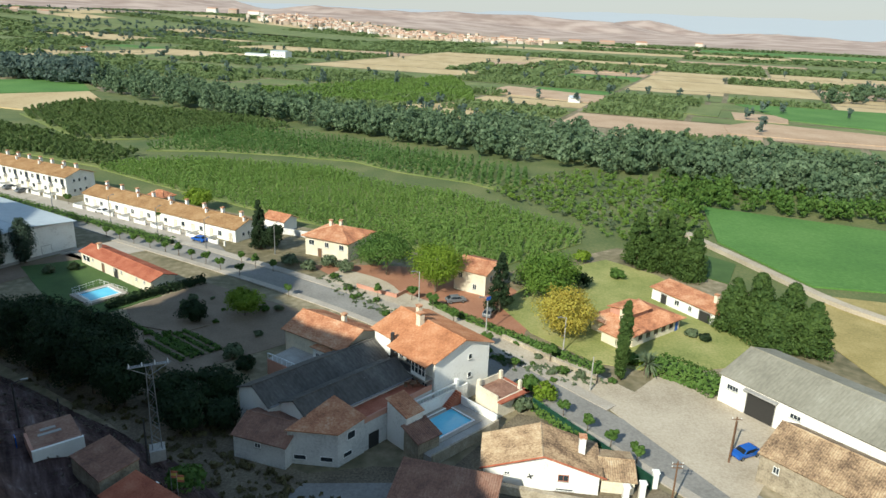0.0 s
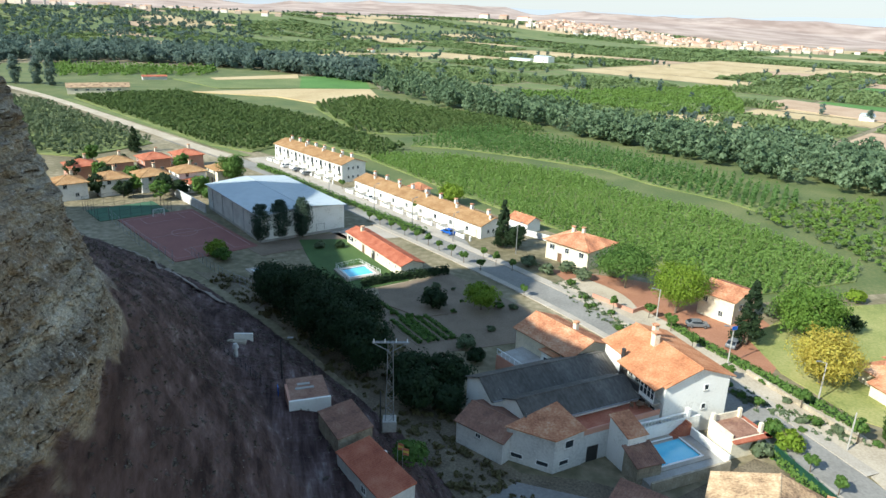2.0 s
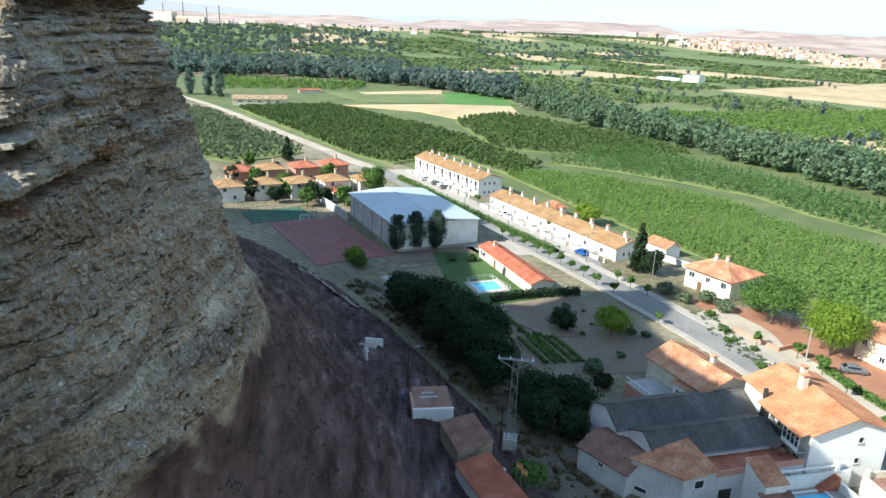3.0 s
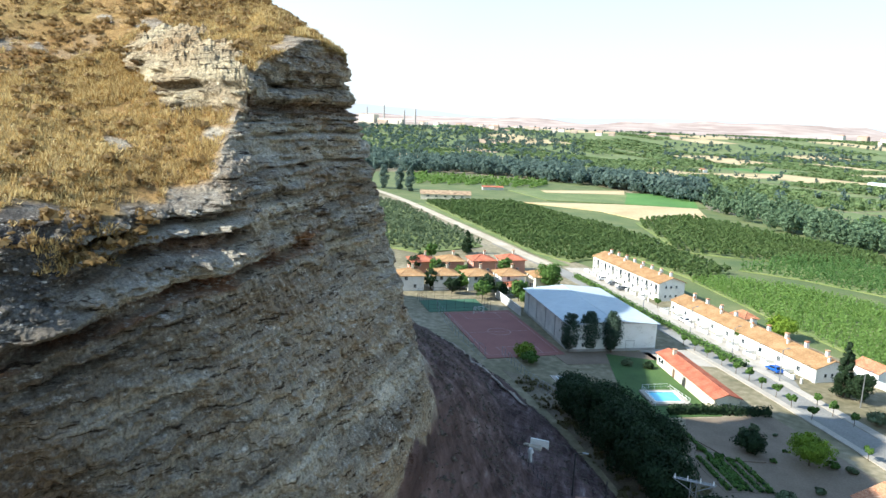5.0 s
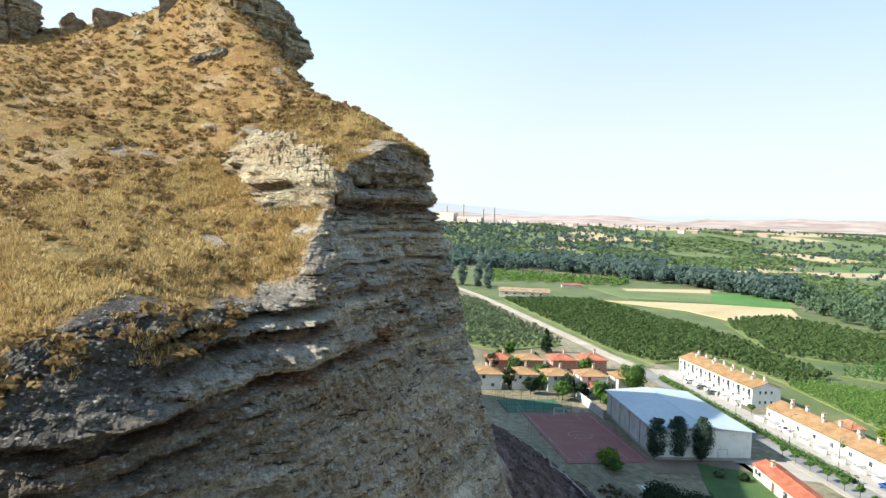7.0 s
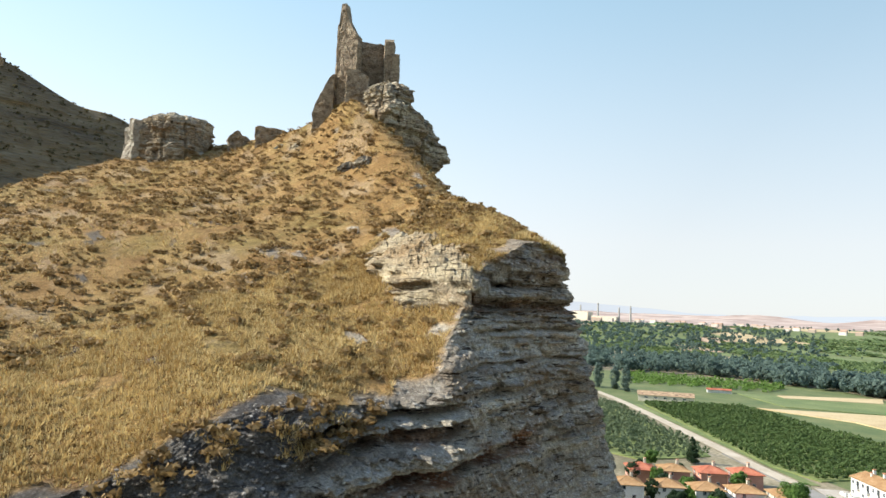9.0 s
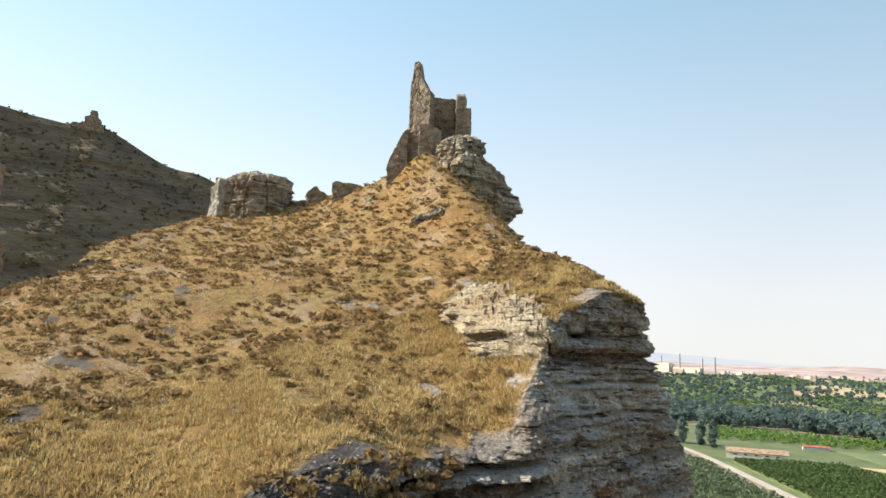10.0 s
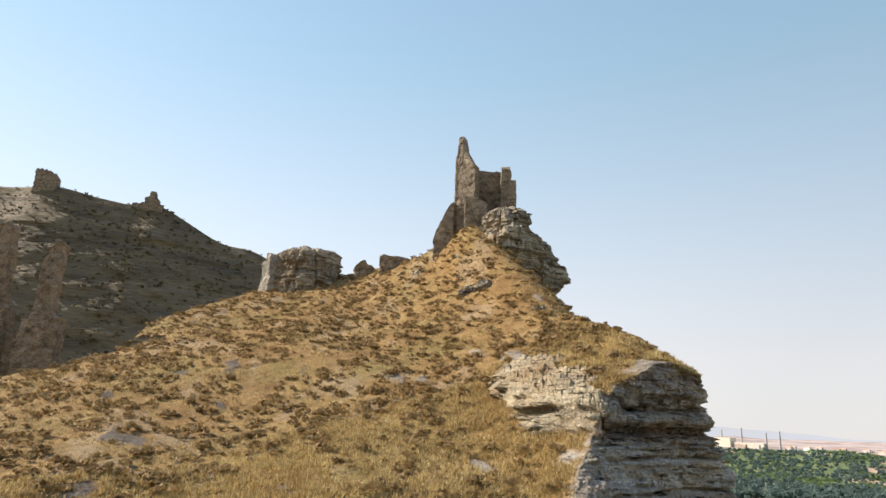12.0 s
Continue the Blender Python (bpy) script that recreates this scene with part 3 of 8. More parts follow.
H[..., 2] += talus * (0.45 * fbm(H * np.array([1 / 6, 1 / 6, 0]), 5, 90, 0.6) + 0.3 * np.abs(fbm(H * np.array([1 / 1.3, 1 / 1.3, 0]), 3, 95, 0.6)))
hill_mesh = quick_mesh("hill", H.reshape(-1, 3), hf, False)
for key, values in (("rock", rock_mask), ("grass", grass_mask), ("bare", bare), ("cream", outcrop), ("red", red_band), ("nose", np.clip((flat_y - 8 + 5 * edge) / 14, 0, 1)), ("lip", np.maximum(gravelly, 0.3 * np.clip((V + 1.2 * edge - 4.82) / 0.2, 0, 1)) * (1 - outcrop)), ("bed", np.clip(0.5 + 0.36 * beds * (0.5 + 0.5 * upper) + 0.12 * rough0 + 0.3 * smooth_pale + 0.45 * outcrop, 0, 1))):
    at = hill_mesh.attributes.new(key, "FLOAT", "POINT")
    at.data.foreach_set("value", values.astype(np.float32).ravel())


def hill_material():
    m = bpy.data.materials.new("hill_ground")
    m.use_nodes = True
    t = m.node_tree
    n, link = t.nodes, t.links.new
    b = n["Principled BSDF"]
    b.inputs["Roughness"].default_value = 0.95
    b.inputs["Specular IOR Level"].default_value = 0.15
    co = n.new("ShaderNodeTexCoord")

    def noise_tex(scale, detail=6, stretch=(1, 1, 1), rough=0.6, turn=0.0):
        mp = n.new("ShaderNodeMapping")
        mp.inputs["Scale"].default_value = stretch
        if turn:
            around = n.new("ShaderNodeMapping")
            around.inputs["Rotation"].default_value = (0, 0, radians(turn))
            link(co.outputs["Object"], around.inputs[0])
            link(around.outputs[0], mp.inputs[0])
        else:
            link(co.outputs["Object"], mp.inputs[0])
        x = n.new("ShaderNodeTexNoise")
        x.inputs["Scale"].default_value, x.inputs["Detail"].default_value, x.inputs["Roughness"].default_value = scale, detail, rough
        link(mp.outputs[0], x.inputs["Vector"])
        return x.outputs["Fac"]

    def ramp(fac, stops):
        r = n.new("ShaderNodeValToRGB")
        e = r.color_ramp.elements
        e[0].position, e[0].color = stops[0][0], (*stops[0][1], 1)
        e[1].position, e[1].color = stops[-1][0], (*stops[-1][1], 1)
        for pos, col in stops[1:-1]:
            e.new(pos).color = (*col, 1)
        link(fac, r.inputs[0])
        return r.outputs[0]

    def blend(fac, a, c):
        x = n.new("ShaderNodeMix")
        x.data_type = "RGBA"
        link(fac, x.inputs["Factor"])
        link(a, x.inputs["A"])
        link(c, x.inputs["B"])
        return x.outputs["Result"]

    def mask(name):
        x = n.new("ShaderNodeAttribute")
        x.attribute_name = name
        return x.outputs["Fac"]

    beds_fac = noise_tex(0.5, 8, (0.12, 0.12, 2.2))
    rock = ramp(beds_fac, [(0.30, (0.09, 0.077, 0.064)), (0.42, (0.21, 0.188, 0.16)), (0.54, (0.36, 0.335, 0.285)), (0.70, (0.55, 0.52, 0.455))])
    iron = ramp(noise_tex(0.16, 6), [(0.46, (0, 0, 0)), (0.68, (0.85, 0.85, 0.85))])
    rust = ramp(noise_tex(1.1, 6, (0.3, 0.3, 1.5)), [(0.3, (0.13, 0.085, 0.05)), (0.7, (0.32, 0.235, 0.15))])
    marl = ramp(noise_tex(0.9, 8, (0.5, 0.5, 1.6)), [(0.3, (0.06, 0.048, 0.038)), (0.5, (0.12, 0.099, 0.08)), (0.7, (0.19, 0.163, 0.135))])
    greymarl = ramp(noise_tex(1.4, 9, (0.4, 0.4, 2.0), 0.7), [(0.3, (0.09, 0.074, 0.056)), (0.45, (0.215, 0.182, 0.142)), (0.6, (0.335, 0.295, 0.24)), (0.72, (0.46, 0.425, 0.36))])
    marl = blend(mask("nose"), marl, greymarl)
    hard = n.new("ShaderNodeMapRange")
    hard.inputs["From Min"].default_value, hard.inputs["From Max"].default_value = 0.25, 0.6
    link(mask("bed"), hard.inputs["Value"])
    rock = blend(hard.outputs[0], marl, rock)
    rock = blend(iron, rock, rust)
    rock = blend(mask("red"), rock, ramp(noise_tex(1.3, 6, (0.4, 0.4, 2.0)), [(0.3, (0.075, 0.035, 0.02)), (0.5, (0.17, 0.085, 0.045)), (0.7, (0.30, 0.17, 0.09))]))
    specks = ramp(noise_tex(3.0, 5), [(0.55, (0, 0, 0)), (0.72, (1, 1, 1))])
    pale = ramp(noise_tex(9.0, 3), [(0.3, (0.25, 0.24, 0.22)), (0.7, (0.47, 0.445, 0.39))])
    rock = blend(specks, rock, pale)
    flecks = ramp(noise_tex(1.5, 7, (0.8, 0.8, 3.2), 0.75), [(0.57, (0, 0, 0)), (0.63, (1, 1, 1))])
    rock = blend(flecks, rock, ramp(noise_tex(6.0, 4), [(0.3, (0.30, 0.29, 0.275)), (0.7, (0.56, 0.545, 0.515))]))
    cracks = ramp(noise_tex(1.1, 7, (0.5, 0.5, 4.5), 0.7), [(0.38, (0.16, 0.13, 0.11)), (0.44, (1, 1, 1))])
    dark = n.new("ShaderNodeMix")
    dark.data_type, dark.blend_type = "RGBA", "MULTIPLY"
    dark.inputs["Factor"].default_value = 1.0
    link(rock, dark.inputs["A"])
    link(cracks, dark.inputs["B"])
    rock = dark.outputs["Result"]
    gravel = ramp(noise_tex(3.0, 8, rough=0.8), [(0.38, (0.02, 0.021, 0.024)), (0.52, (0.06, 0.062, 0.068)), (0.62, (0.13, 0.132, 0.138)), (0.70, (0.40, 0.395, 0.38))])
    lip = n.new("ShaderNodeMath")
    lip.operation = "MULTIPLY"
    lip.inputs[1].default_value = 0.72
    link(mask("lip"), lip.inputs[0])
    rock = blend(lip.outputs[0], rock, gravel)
    cream = n.new("ShaderNodeMix")
    cream.data_type, cream.blend_type = "RGBA", "MULTIPLY"
    link(mask("cream"), cream.inputs["Factor"])
    link(rock, cream.inputs["A"])
    cream.inputs["B"].default_value = (0.98, 0.91, 0.75, 1)
    rock = cream.outputs["Result"]
    # the nose's rock colour is raised to offset the shade on it
    nose_shade_lift = ramp(mask("nose"), [(0.0, (0.97, 0.94, 0.905)), (1.0, (1.62, 1.59, 1.52))])
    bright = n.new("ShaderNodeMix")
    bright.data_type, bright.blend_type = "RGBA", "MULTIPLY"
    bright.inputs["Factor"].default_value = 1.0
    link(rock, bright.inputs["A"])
    link(nose_shade_lift, bright.inputs["B"])
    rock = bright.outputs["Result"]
    soil = ramp(noise_tex(0.75, 10, (0.16, 1, 0.25), 0.68, 54), [(0.36, (0.034, 0.021, 0.02)), (0.48, (0.082, 0.052, 0.048)), (0.59, (0.135, 0.092, 0.087)), (0.72, (0.26, 0.215, 0.205))])
    grass = ramp(noise_tex(0.28, 10, rough=0.7), [(0.3, (0.15, 0.08, 0.03)), (0.45, (0.285, 0.168, 0.062)), (0.6, (0.40, 0.26, 0.105)), (0.78, (0.53, 0.40, 0.21))])
    olive = ramp(noise_tex(0.09, 5), [(0.46, (0, 0, 0)), (0.66, (1, 1, 1))])
    grass = blend(olive, grass, ramp(noise_tex(0.8, 8), [(0.3, (0.17, 0.112, 0.036)), (0.7, (0.37, 0.275, 0.10))]))
    grass = blend(mask("bare"), grass, ramp(noise_tex(1.5, 8, rough=0.7), [(0.3, (0.30, 0.21, 0.12)), (0.7, (0.52, 0.42, 0.29))]))
    base = blend(mask("grass"), soil, grass)
    base = blend(mask("rock"), base, rock)
    grit = ramp(noise_tex(7.0, 9, rough=0.8), [(0.32, (0.32, 0.30, 0.28)), (0.5, (0.82, 0.80, 0.78)), (0.68, (1.45, 1.42, 1.34))])
    fine = n.new("ShaderNodeMix")
    fine.data_type, fine.blend_type = "RGBA", "MULTIPLY"
    gritty = n.new("ShaderNodeMath")
    gritty.operation = "MAXIMUM"
    link(mask("rock"), gritty.inputs[0])
    link(mask("grass"), gritty.inputs[1])
    link(gritty.outputs[0], fine.inputs["Factor"])
    link(base, fine.inputs["A"])
    link(grit, fine.inputs["B"])
    link(fine.outputs["Result"], b.inputs["Base Color"])
    bp = n.new("ShaderNodeBump")
    bp.inputs["Strength"].default_value, bp.inputs["Distance"].default_value = 1.0, 0.4
    seams = n.new("ShaderNodeMath")
    seams.operation = "MULTIPLY_ADD"
    beds_only = n.new("ShaderNodeMath")
    beds_only.operation = "MULTIPLY"
    beds_only.inputs[1].default_value = 0.7
    link(mask("rock"), beds_only.inputs[0])
    link(beds_only.outputs[0], seams.inputs[1])
    link(noise_tex(1.3, 8, (0.2, 0.2, 3.6), 0.7), seams.inputs[0])
    link(blend(gritty.outputs[0], noise_tex(1.6, 9, (0.16, 1, 0.25), 0.7, 54), noise_tex(1.6, 10, rough=0.7)), seams.inputs[2])
    link(seams.outputs[0], bp.inputs["Height"])
    link(bp.outputs[0], b.inputs["Normal"])
    return m


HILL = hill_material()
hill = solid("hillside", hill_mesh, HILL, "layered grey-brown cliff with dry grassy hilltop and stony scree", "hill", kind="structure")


# the tower and its crag stand nearer than the rampart: draw_in brings them in
def crag(name, centre, profile, label, seed, stretch=(1, 1), turn=0.0, wild=0.08, square=2.6, step=0.5, pale=0.5, draw_in=1.0, nu=200, nz=150):
    """A stack of hard beds: rings whose radius follows a profile of (height, radius) and steps in and out with the beds."""
    z0, z1 = profile[0][0], profile[-1][0]
    a, z = np.meshgrid(np.linspace(0, 2 * np.pi, nu, endpoint=False), np.linspace(0, 1, nz), indexing="xy")
    zz = z0 + (z1 - z0) * z
    p = np.stack([np.cos(a) * 1.5, np.sin(a) * 1.5, zz / 5], -1)
    zw = zz + 0.3 * fbm(p * 2, 3, seed + 7)
    bed = 0.5 * bedding(zw, 1.7, seed) + 0.5 * bedding(zw, 0.7, seed + 1) * (0.5 + 0.5 * vnoise(p * 1.3, seed + 3)) + 0.25 * bedding(zw, 0.3, seed + 4)
    r = np.interp(zz, [q[0] for q in profile], [q[1] for q in profile])
    r = r * (1 + wild * fbm(p, 4, seed + 2, 0.55)) + step * bed + step * (0.7 * block_relief(a * 6, zw, 1.9, 0.7, seed + 1) + 0.9 * block_relief(a * 6, zw, 3.4, 1.7, seed)) - 0.9 * np.clip(1 - np.abs((a * 1.6 + 0.2 * vnoise(p, seed + 9)) % 1.0 - 0.5) * 14, 0, 1) + 0.2 * fbm(p * 5, 3, seed + 8) + 0.12 * fbm(p * 17, 3, seed + 11, 0.6)
    r = np.maximum(r, 0.2) * (np.abs(np.cos(a)) ** square + np.abs(np.sin(a)) ** square) ** (-1 / square)
    ex, ey = r * np.cos(a) * stretch[0], r * np.sin(a) * stretch[1]
    ct, sn = math.cos(turn), math.sin(turn)
    v = np.stack([centre[0] + ex * ct - ey * sn, centre[1] + ex * sn + ey * ct, zz + 0.2 * fbm(p * 3, 2, seed + 5)], -1).reshape(-1, 3)
    i, j = np.meshgrid(np.arange(nz - 1), np.arange(nu), indexing="ij")
    f = np.stack([i * nu + j, i * nu + (j + 1) % nu, (i + 1) * nu + (j + 1) % nu, (i + 1) * nu + j], -1).reshape(-1, 4)
    top = len(v)
    v = np.vstack([v, [[centre[0], centre[1], z1 + 0.2]]])
    k = np.arange(0, nu, 2)
    b0 = (nz - 1) * nu
    f = np.vstack([f, np.stack([b0 + k, b0 + (k + 1) % nu, b0 + (k + 2) % nu, np.full(len(k), top)], 1)])
    me = quick_mesh(name, HUB + draw_in * (v - HUB), f, False)
    for key, values in (("rock", np.ones(len(v))), ("nose", np.full(len(v), 0.75)), ("cream", np.full(len(v), 0.6)), ("bed", np.append(np.clip(pale + 0.35 * bed.ravel(), 0, 1), 0.6))):
        at = me.attributes.new(key, "FLOAT", "POINT")
        at.data.foreach_set("value", values.astype(np.float32))
    return solid(name, me, HILL, label, "rock", kind="structure")


crag("crag", (-112.0, 40.2), [(70, 6.0), (84.2, 5.4), (84.8, 6.8), (86.5, 6.4), (88.2, 5.8), (89.2, 4.9), (91, 4.0), (92.6, 3.2), (93.4, 2.0)], "dark layered rock crag carrying the ruined tower", 200, (1.0, 0.8), 0.3, 0.12, 3.0, 0.55, 0.62, 0.88)
crag("crag_shoulder", (-110.5, 43.0), [(62, 2.6), (74, 3.6), (76.5, 4.3), (79.5, 5.7), (81.5, 6.1), (84, 5.2), (86.4, 4.5), (87.4, 3.0)], "pale blocky rock shoulder that overhangs the slope", 215, (1.0, 1.0), 0.5, 0.10, 3.4, 0.5, 0.75, 0.93)
# added out of view so that its shadow falls on the gatehouse
crag("unseen_mound", (-128, -58.5), [(40, 15), (70, 13.5), (85, 11), (92, 6)], "unseen rock mound added to shade the gatehouse ruins", 260, (1.3, 0.9), 0.0, 0.14, 2.4, 0.7, 0.5, nu=120, nz=80)

crag("ridge_rock", (-129.6, 7.6), [(68, 5.6), (80, 5.5), (83, 5.4), (84.2, 5.0), (85.6, 4.7), (86.4, 3.6)], "ochre layered rock on the ridge beside a ruined pier", 275, (1.0, 1.0), 0.62, 0.12, 3.4, 0.45, 0.6, nu=140, nz=90)
for x, y, z, r, tall, k in ((-91.6, 30.6, 73.2, 2.0, 2.4, 0.89), (-93.6, 28.6, 73.4, 1.3, 1.5, 0.89), (-110.2, 25.0, 78.6, 1.5, 1.7, 0.95), (-112.6, 23.2, 79.2, 1.1, 1.3, 0.96), (-80.0, 33.6, 69.4, 1.0, 0.9, 0.84)):
    crag("slope_rock", (x, y), [(z - 3, 0.9 * r), (z, r), (z + 0.6 * tall, 0.95 * r), (z + tall, 0.5 * r)], "pale weathered rock knob in the dry slope", 280 + int(10 * r), (1.0, 1.2), 0.4, 0.2, 2.6, 0.22, 0.7, k, 60, 40)

# ---- the mountain behind, with its own ruins ----
CREST = [(-330, -330, 165), (-370, -230, 168), (-377, -138, 164), (-370, -105, 165), (-371, -84, 162), (-376, -64, 161), (-378, -53, 162), (-374, -24, 146), (-378, 0, 141), (-372, 40, 112), (-350, 90, 60), (-330, 130, 5)]
FRONT = [(-190, -330, 20), (-210, -230, 25), (-225, -138, 28), (-228, -105, 28), (-230, -84, 28), (-232, -64, 28), (-234, -53, 28), (-238, -24, 25), (-245, 0, 20), (-255, 40, 10), (-260, 80, 0), (-265, 120, -2)]
REAR = [(-560, -380, 10), (-580, -230, 10), (-585, -138, 10), (-585, -105, 10), (-585, -84, 10), (-585, -64, 10), (-585, -53, 10), (-580, -24, 5), (-570, 0, 0), (-540, 40, 0), (-500, 90, -2), (-460, 130, -2)]
mu, mv = 300, 170
c0, c1, c2 = (spline(x, mu) for x in (FRONT, CREST, REAR))
v = np.linspace(0, 1, mv)[:, None, None]
M = np.concatenate([c0 * (1 - v) + c1 * v, c1 * (1 - v[1::3]) + c2 * v[1::3]])
mk = np.concatenate([np.sin(np.pi * np.linspace(0, 1, mv)) ** 0.6, 0.6 * np.ones(len(v[1::3]))])[:, None]
M[..., 2] += mk * (2.6 * fbm(M * np.array([1 / 60, 1 / 60, 0]), 6, 300, 0.5) - 2.5 * np.abs(vnoise(np.stack([M[..., 1] / 26, M[..., 0] / 120, 0 * M[..., 0]], -1), 310)))
M[..., 0] += mk * (0.9 * vnoise(np.stack([0 * M[..., 0], M[..., 1] / 50, M[..., 2] / 4], -1), 320) + 1.2 * fbm(M / np.array([9.0, 9.0, 5.0]), 3, 322))
mz = M[..., 2] + 3.0 * fbm(M * np.array([1 / 70, 1 / 70, 0]), 3, 324)
M[..., 0] += mk * (2.2 * bedding(mz, 8.0, 325) + 1.3 * bedding(mz, 3.0, 326)) * np.clip(0.5 + 1.2 * vnoise(M / np.array([60.0, 60.0, 30.0]), 327), 0.1, 1)
i, j = np.meshgrid(np.arange(len(M) - 1), np.arange(mu - 1), indexing="ij")
mf = np.stack([i * mu + j, i * mu + j + 1, (i + 1) * mu + j + 1, (i + 1) * mu + j], -1).reshape(-1, 4)
mountain_mesh = quick_mesh("mountain", M.reshape(-1, 3), mf, True)
bands = np.clip(3.0 * vnoise(np.stack([M[..., 0] / 90, M[..., 1] / 90, M[..., 2] / 5], -1), 330) + 0.2, 0, 1)
for key, values in (("rock", 0.3 * bands), ("grass", 0 * bands), ("bed", 0.2 + 0.3 * bands)):
    at = mountain_mesh.attributes.new(key, "FLOAT", "POINT")
    at.data.foreach_set("value", values.astype(np.float32).ravel())
MOUNTAIN = material("mountain_scrub", [(0.32, (0.044, 0.028, 0.011)), (0.44, (0.115, 0.076, 0.030)), (0.56, (0.165, 0.115, 0.05)), (0.7, (0.22, 0.16, 0.085))], scale=0.05, fine=9, bump=0.8, bump_depth=1.5, stretch=(0.5, 0.5, 3.0), contrast=1.0)
solid("mountain", mountain_mesh, MOUNTAIN, "dark bedded hill with castle ruins on its crest", "hill", kind="structure")

# ---- ruins ----
RUIN = material("castle_masonry", [(0.34, (0.075, 0.052, 0.033)), (0.44, (0.215, 0.155, 0.094)), (0.54, (0.325, 0.245, 0.155)), (0.68, (0.45, 0.37, 0.26))], scale=0.8, fine=5, bump=1.0, bump_depth=0.4, stretch=(1, 1, 1.6), contrast=1.0)
PALERUIN = material("pale_masonry", [(0.32, (0.20, 0.16, 0.11)), (0.5, (0.44, 0.38, 0.29)), (0.68, (0.58, 0.53, 0.43))], scale=0.9, fine=5, bump=1.0, bump_depth=0.4, stretch=(1, 1, 1.6), contrast=1.0)
def ruin_wall(a, b, thick, z0, top, seed, jag=0.5, wob=1.0):
    """A broken rubble wall from a to b in plan, whose top height is top(u), u from 0 to 1. Returns places and faces."""
    a, b = np.array(a, float), np.array(b, float)
    length = np.linalg.norm(b - a)
    along = (b - a) / length
    across = np.array([along[1], -along[0]])
    nu, nz = max(8, int(length / 0.25)), 60
    u = np.linspace(0, 1, nu)
    tops = np.array([top(x) for x in u]) + jag * vnoise(np.stack([u * length / 0.9, 0 * u, 0 * u + seed], -1), seed)
    us, ks = np.meshgrid(u, np.linspace(0, 1, nz), indexing="ij")
    worn = np.clip(np.minimum(u, 1 - u) * length / 0.8, 0, 1)
    tops -= 0.5 * (1 - worn) ** 2
    zz = z0 + (tops[:, None] - z0) * ks
    sides = []
    for sgn in (-1, 1):
        w = sgn * thick / 2 * (1 - 0.25 * ks)
        p = np.stack([a[0] + along[0] * us * length + across[0] * w, a[1] + along[1] * us * length + across[1] * w, zz], -1)
        bulge = wob * (0.2 * fbm(p / 0.55, 3, seed + 3, 0.6) + 0.3 * vnoise(p / 2.2, seed + 9))
        p[..., 0] += across[0] * bulge + along[0] * wob * 0.3 * vnoise(p / 1.1, seed + 20)
        p[..., 1] += across[1] * bulge + along[1] * wob * 0.3 * vnoise(p / 1.1, seed + 20)
        sides.append(p)
    verts = np.concatenate([s.reshape(-1, 3) for s in sides])
    n = nu * nz
    i, j = np.meshgrid(np.arange(nu - 1), np.arange(nz - 1), indexing="ij")
    q = (i * nz + j).ravel()
    f = [np.stack([q, q + nz, q + nz + 1, q + 1], 1)[:, ::-1], np.stack([q, q + nz, q + nz + 1, q + 1], 1) + n]
    k = np.arange(nu - 1) * nz + nz - 1
    f.append(np.stack([k, k + nz, k + nz + n, k + n], 1)[:, ::-1])
    for e in (0, (nu - 1) * nz):
        k = e + np.arange(nz - 1)
        f.append(np.stack([k, k + 1, k + 1 + n, k + n], 1))
    return verts, np.vstack(f)


def ruin_part(name, parent, *args, material=RUIN, draw_in=1.0, **kw):
    v, f = ruin_wall(*args, **kw)
    v = HUB + draw_in * (v - HUB)
    return solid(name, quick_mesh(name, v - np.array(parent.location), f), material, parent=parent)


tower_r, tower_a = np.array((0.314, 0.949)), np.array((-0.949, 0.314))
tower_o = np.array((-116.07, 37.5))


def tower_at(side, depth):
    return tower_o + tower_r * side + tower_a * depth


tower = thing("ruined_tower", pose(*(0.88 * tower_o), 85.8), "ruined stone castle tower with one tall jagged wall on the crag", "tower")


def spire_top(u):
    """The tall wall: a thin finger of masonry at its outer edge, then a curve down to the rest."""
    if u < 0.12:
        return 105.5
    if u < 0.34:
        return 108.8
    return 103.0 + 4.2 * (1 - (u - 0.34) / 0.66) ** 1.7


ruin_part("side_wall", tower, tower_at(-5.0, 1.6), tower_at(-1.3, -0.2), 2.4, 86.0, spire_top, 400, jag=0.12, wob=0.45, draw_in=0.88)
ruin_part("return_wall", tower, tower_at(-3.0, 1.6), tower_at(-1.7, 6.6), 1.6, 86.0, lambda u: 104.0 - 0.4 * u, 404, jag=0.3, wob=0.6, draw_in=0.88)
ruin_part("back_wall", tower, tower_at(-3.0, 6.5), tower_at(4.6, 6.5), 1.8, 86.0, lambda u: 103.9 + 0.3 * math.sin(5 * u), 410, jag=0.3, wob=0.6, draw_in=0.88)
ruin_part("corner_wall", tower, tower_at(4.0, 1.0), tower_at(4.2, 6.5), 2.2, 86.0, lambda u: 103.0 + 0.6 * min(1, 2.5 * u), 420, jag=0.3, wob=0.6, draw_in=0.88)
ruin_part("corner_buttress", tower, tower_at(5.2, 0.2), tower_at(5.4, 5.0), 1.7, 86.0, lambda u: 100.6, 424, jag=0.3, wob=0.6, draw_in=0.88)
ruin_part("low_front", tower, tower_at(-3.4, -1.2), tower_at(0.6, -1.0), 1.8, 84.0, lambda u: 96.6 - 1.2 * u, 427, jag=0.3, wob=0.6, draw_in=0.88)
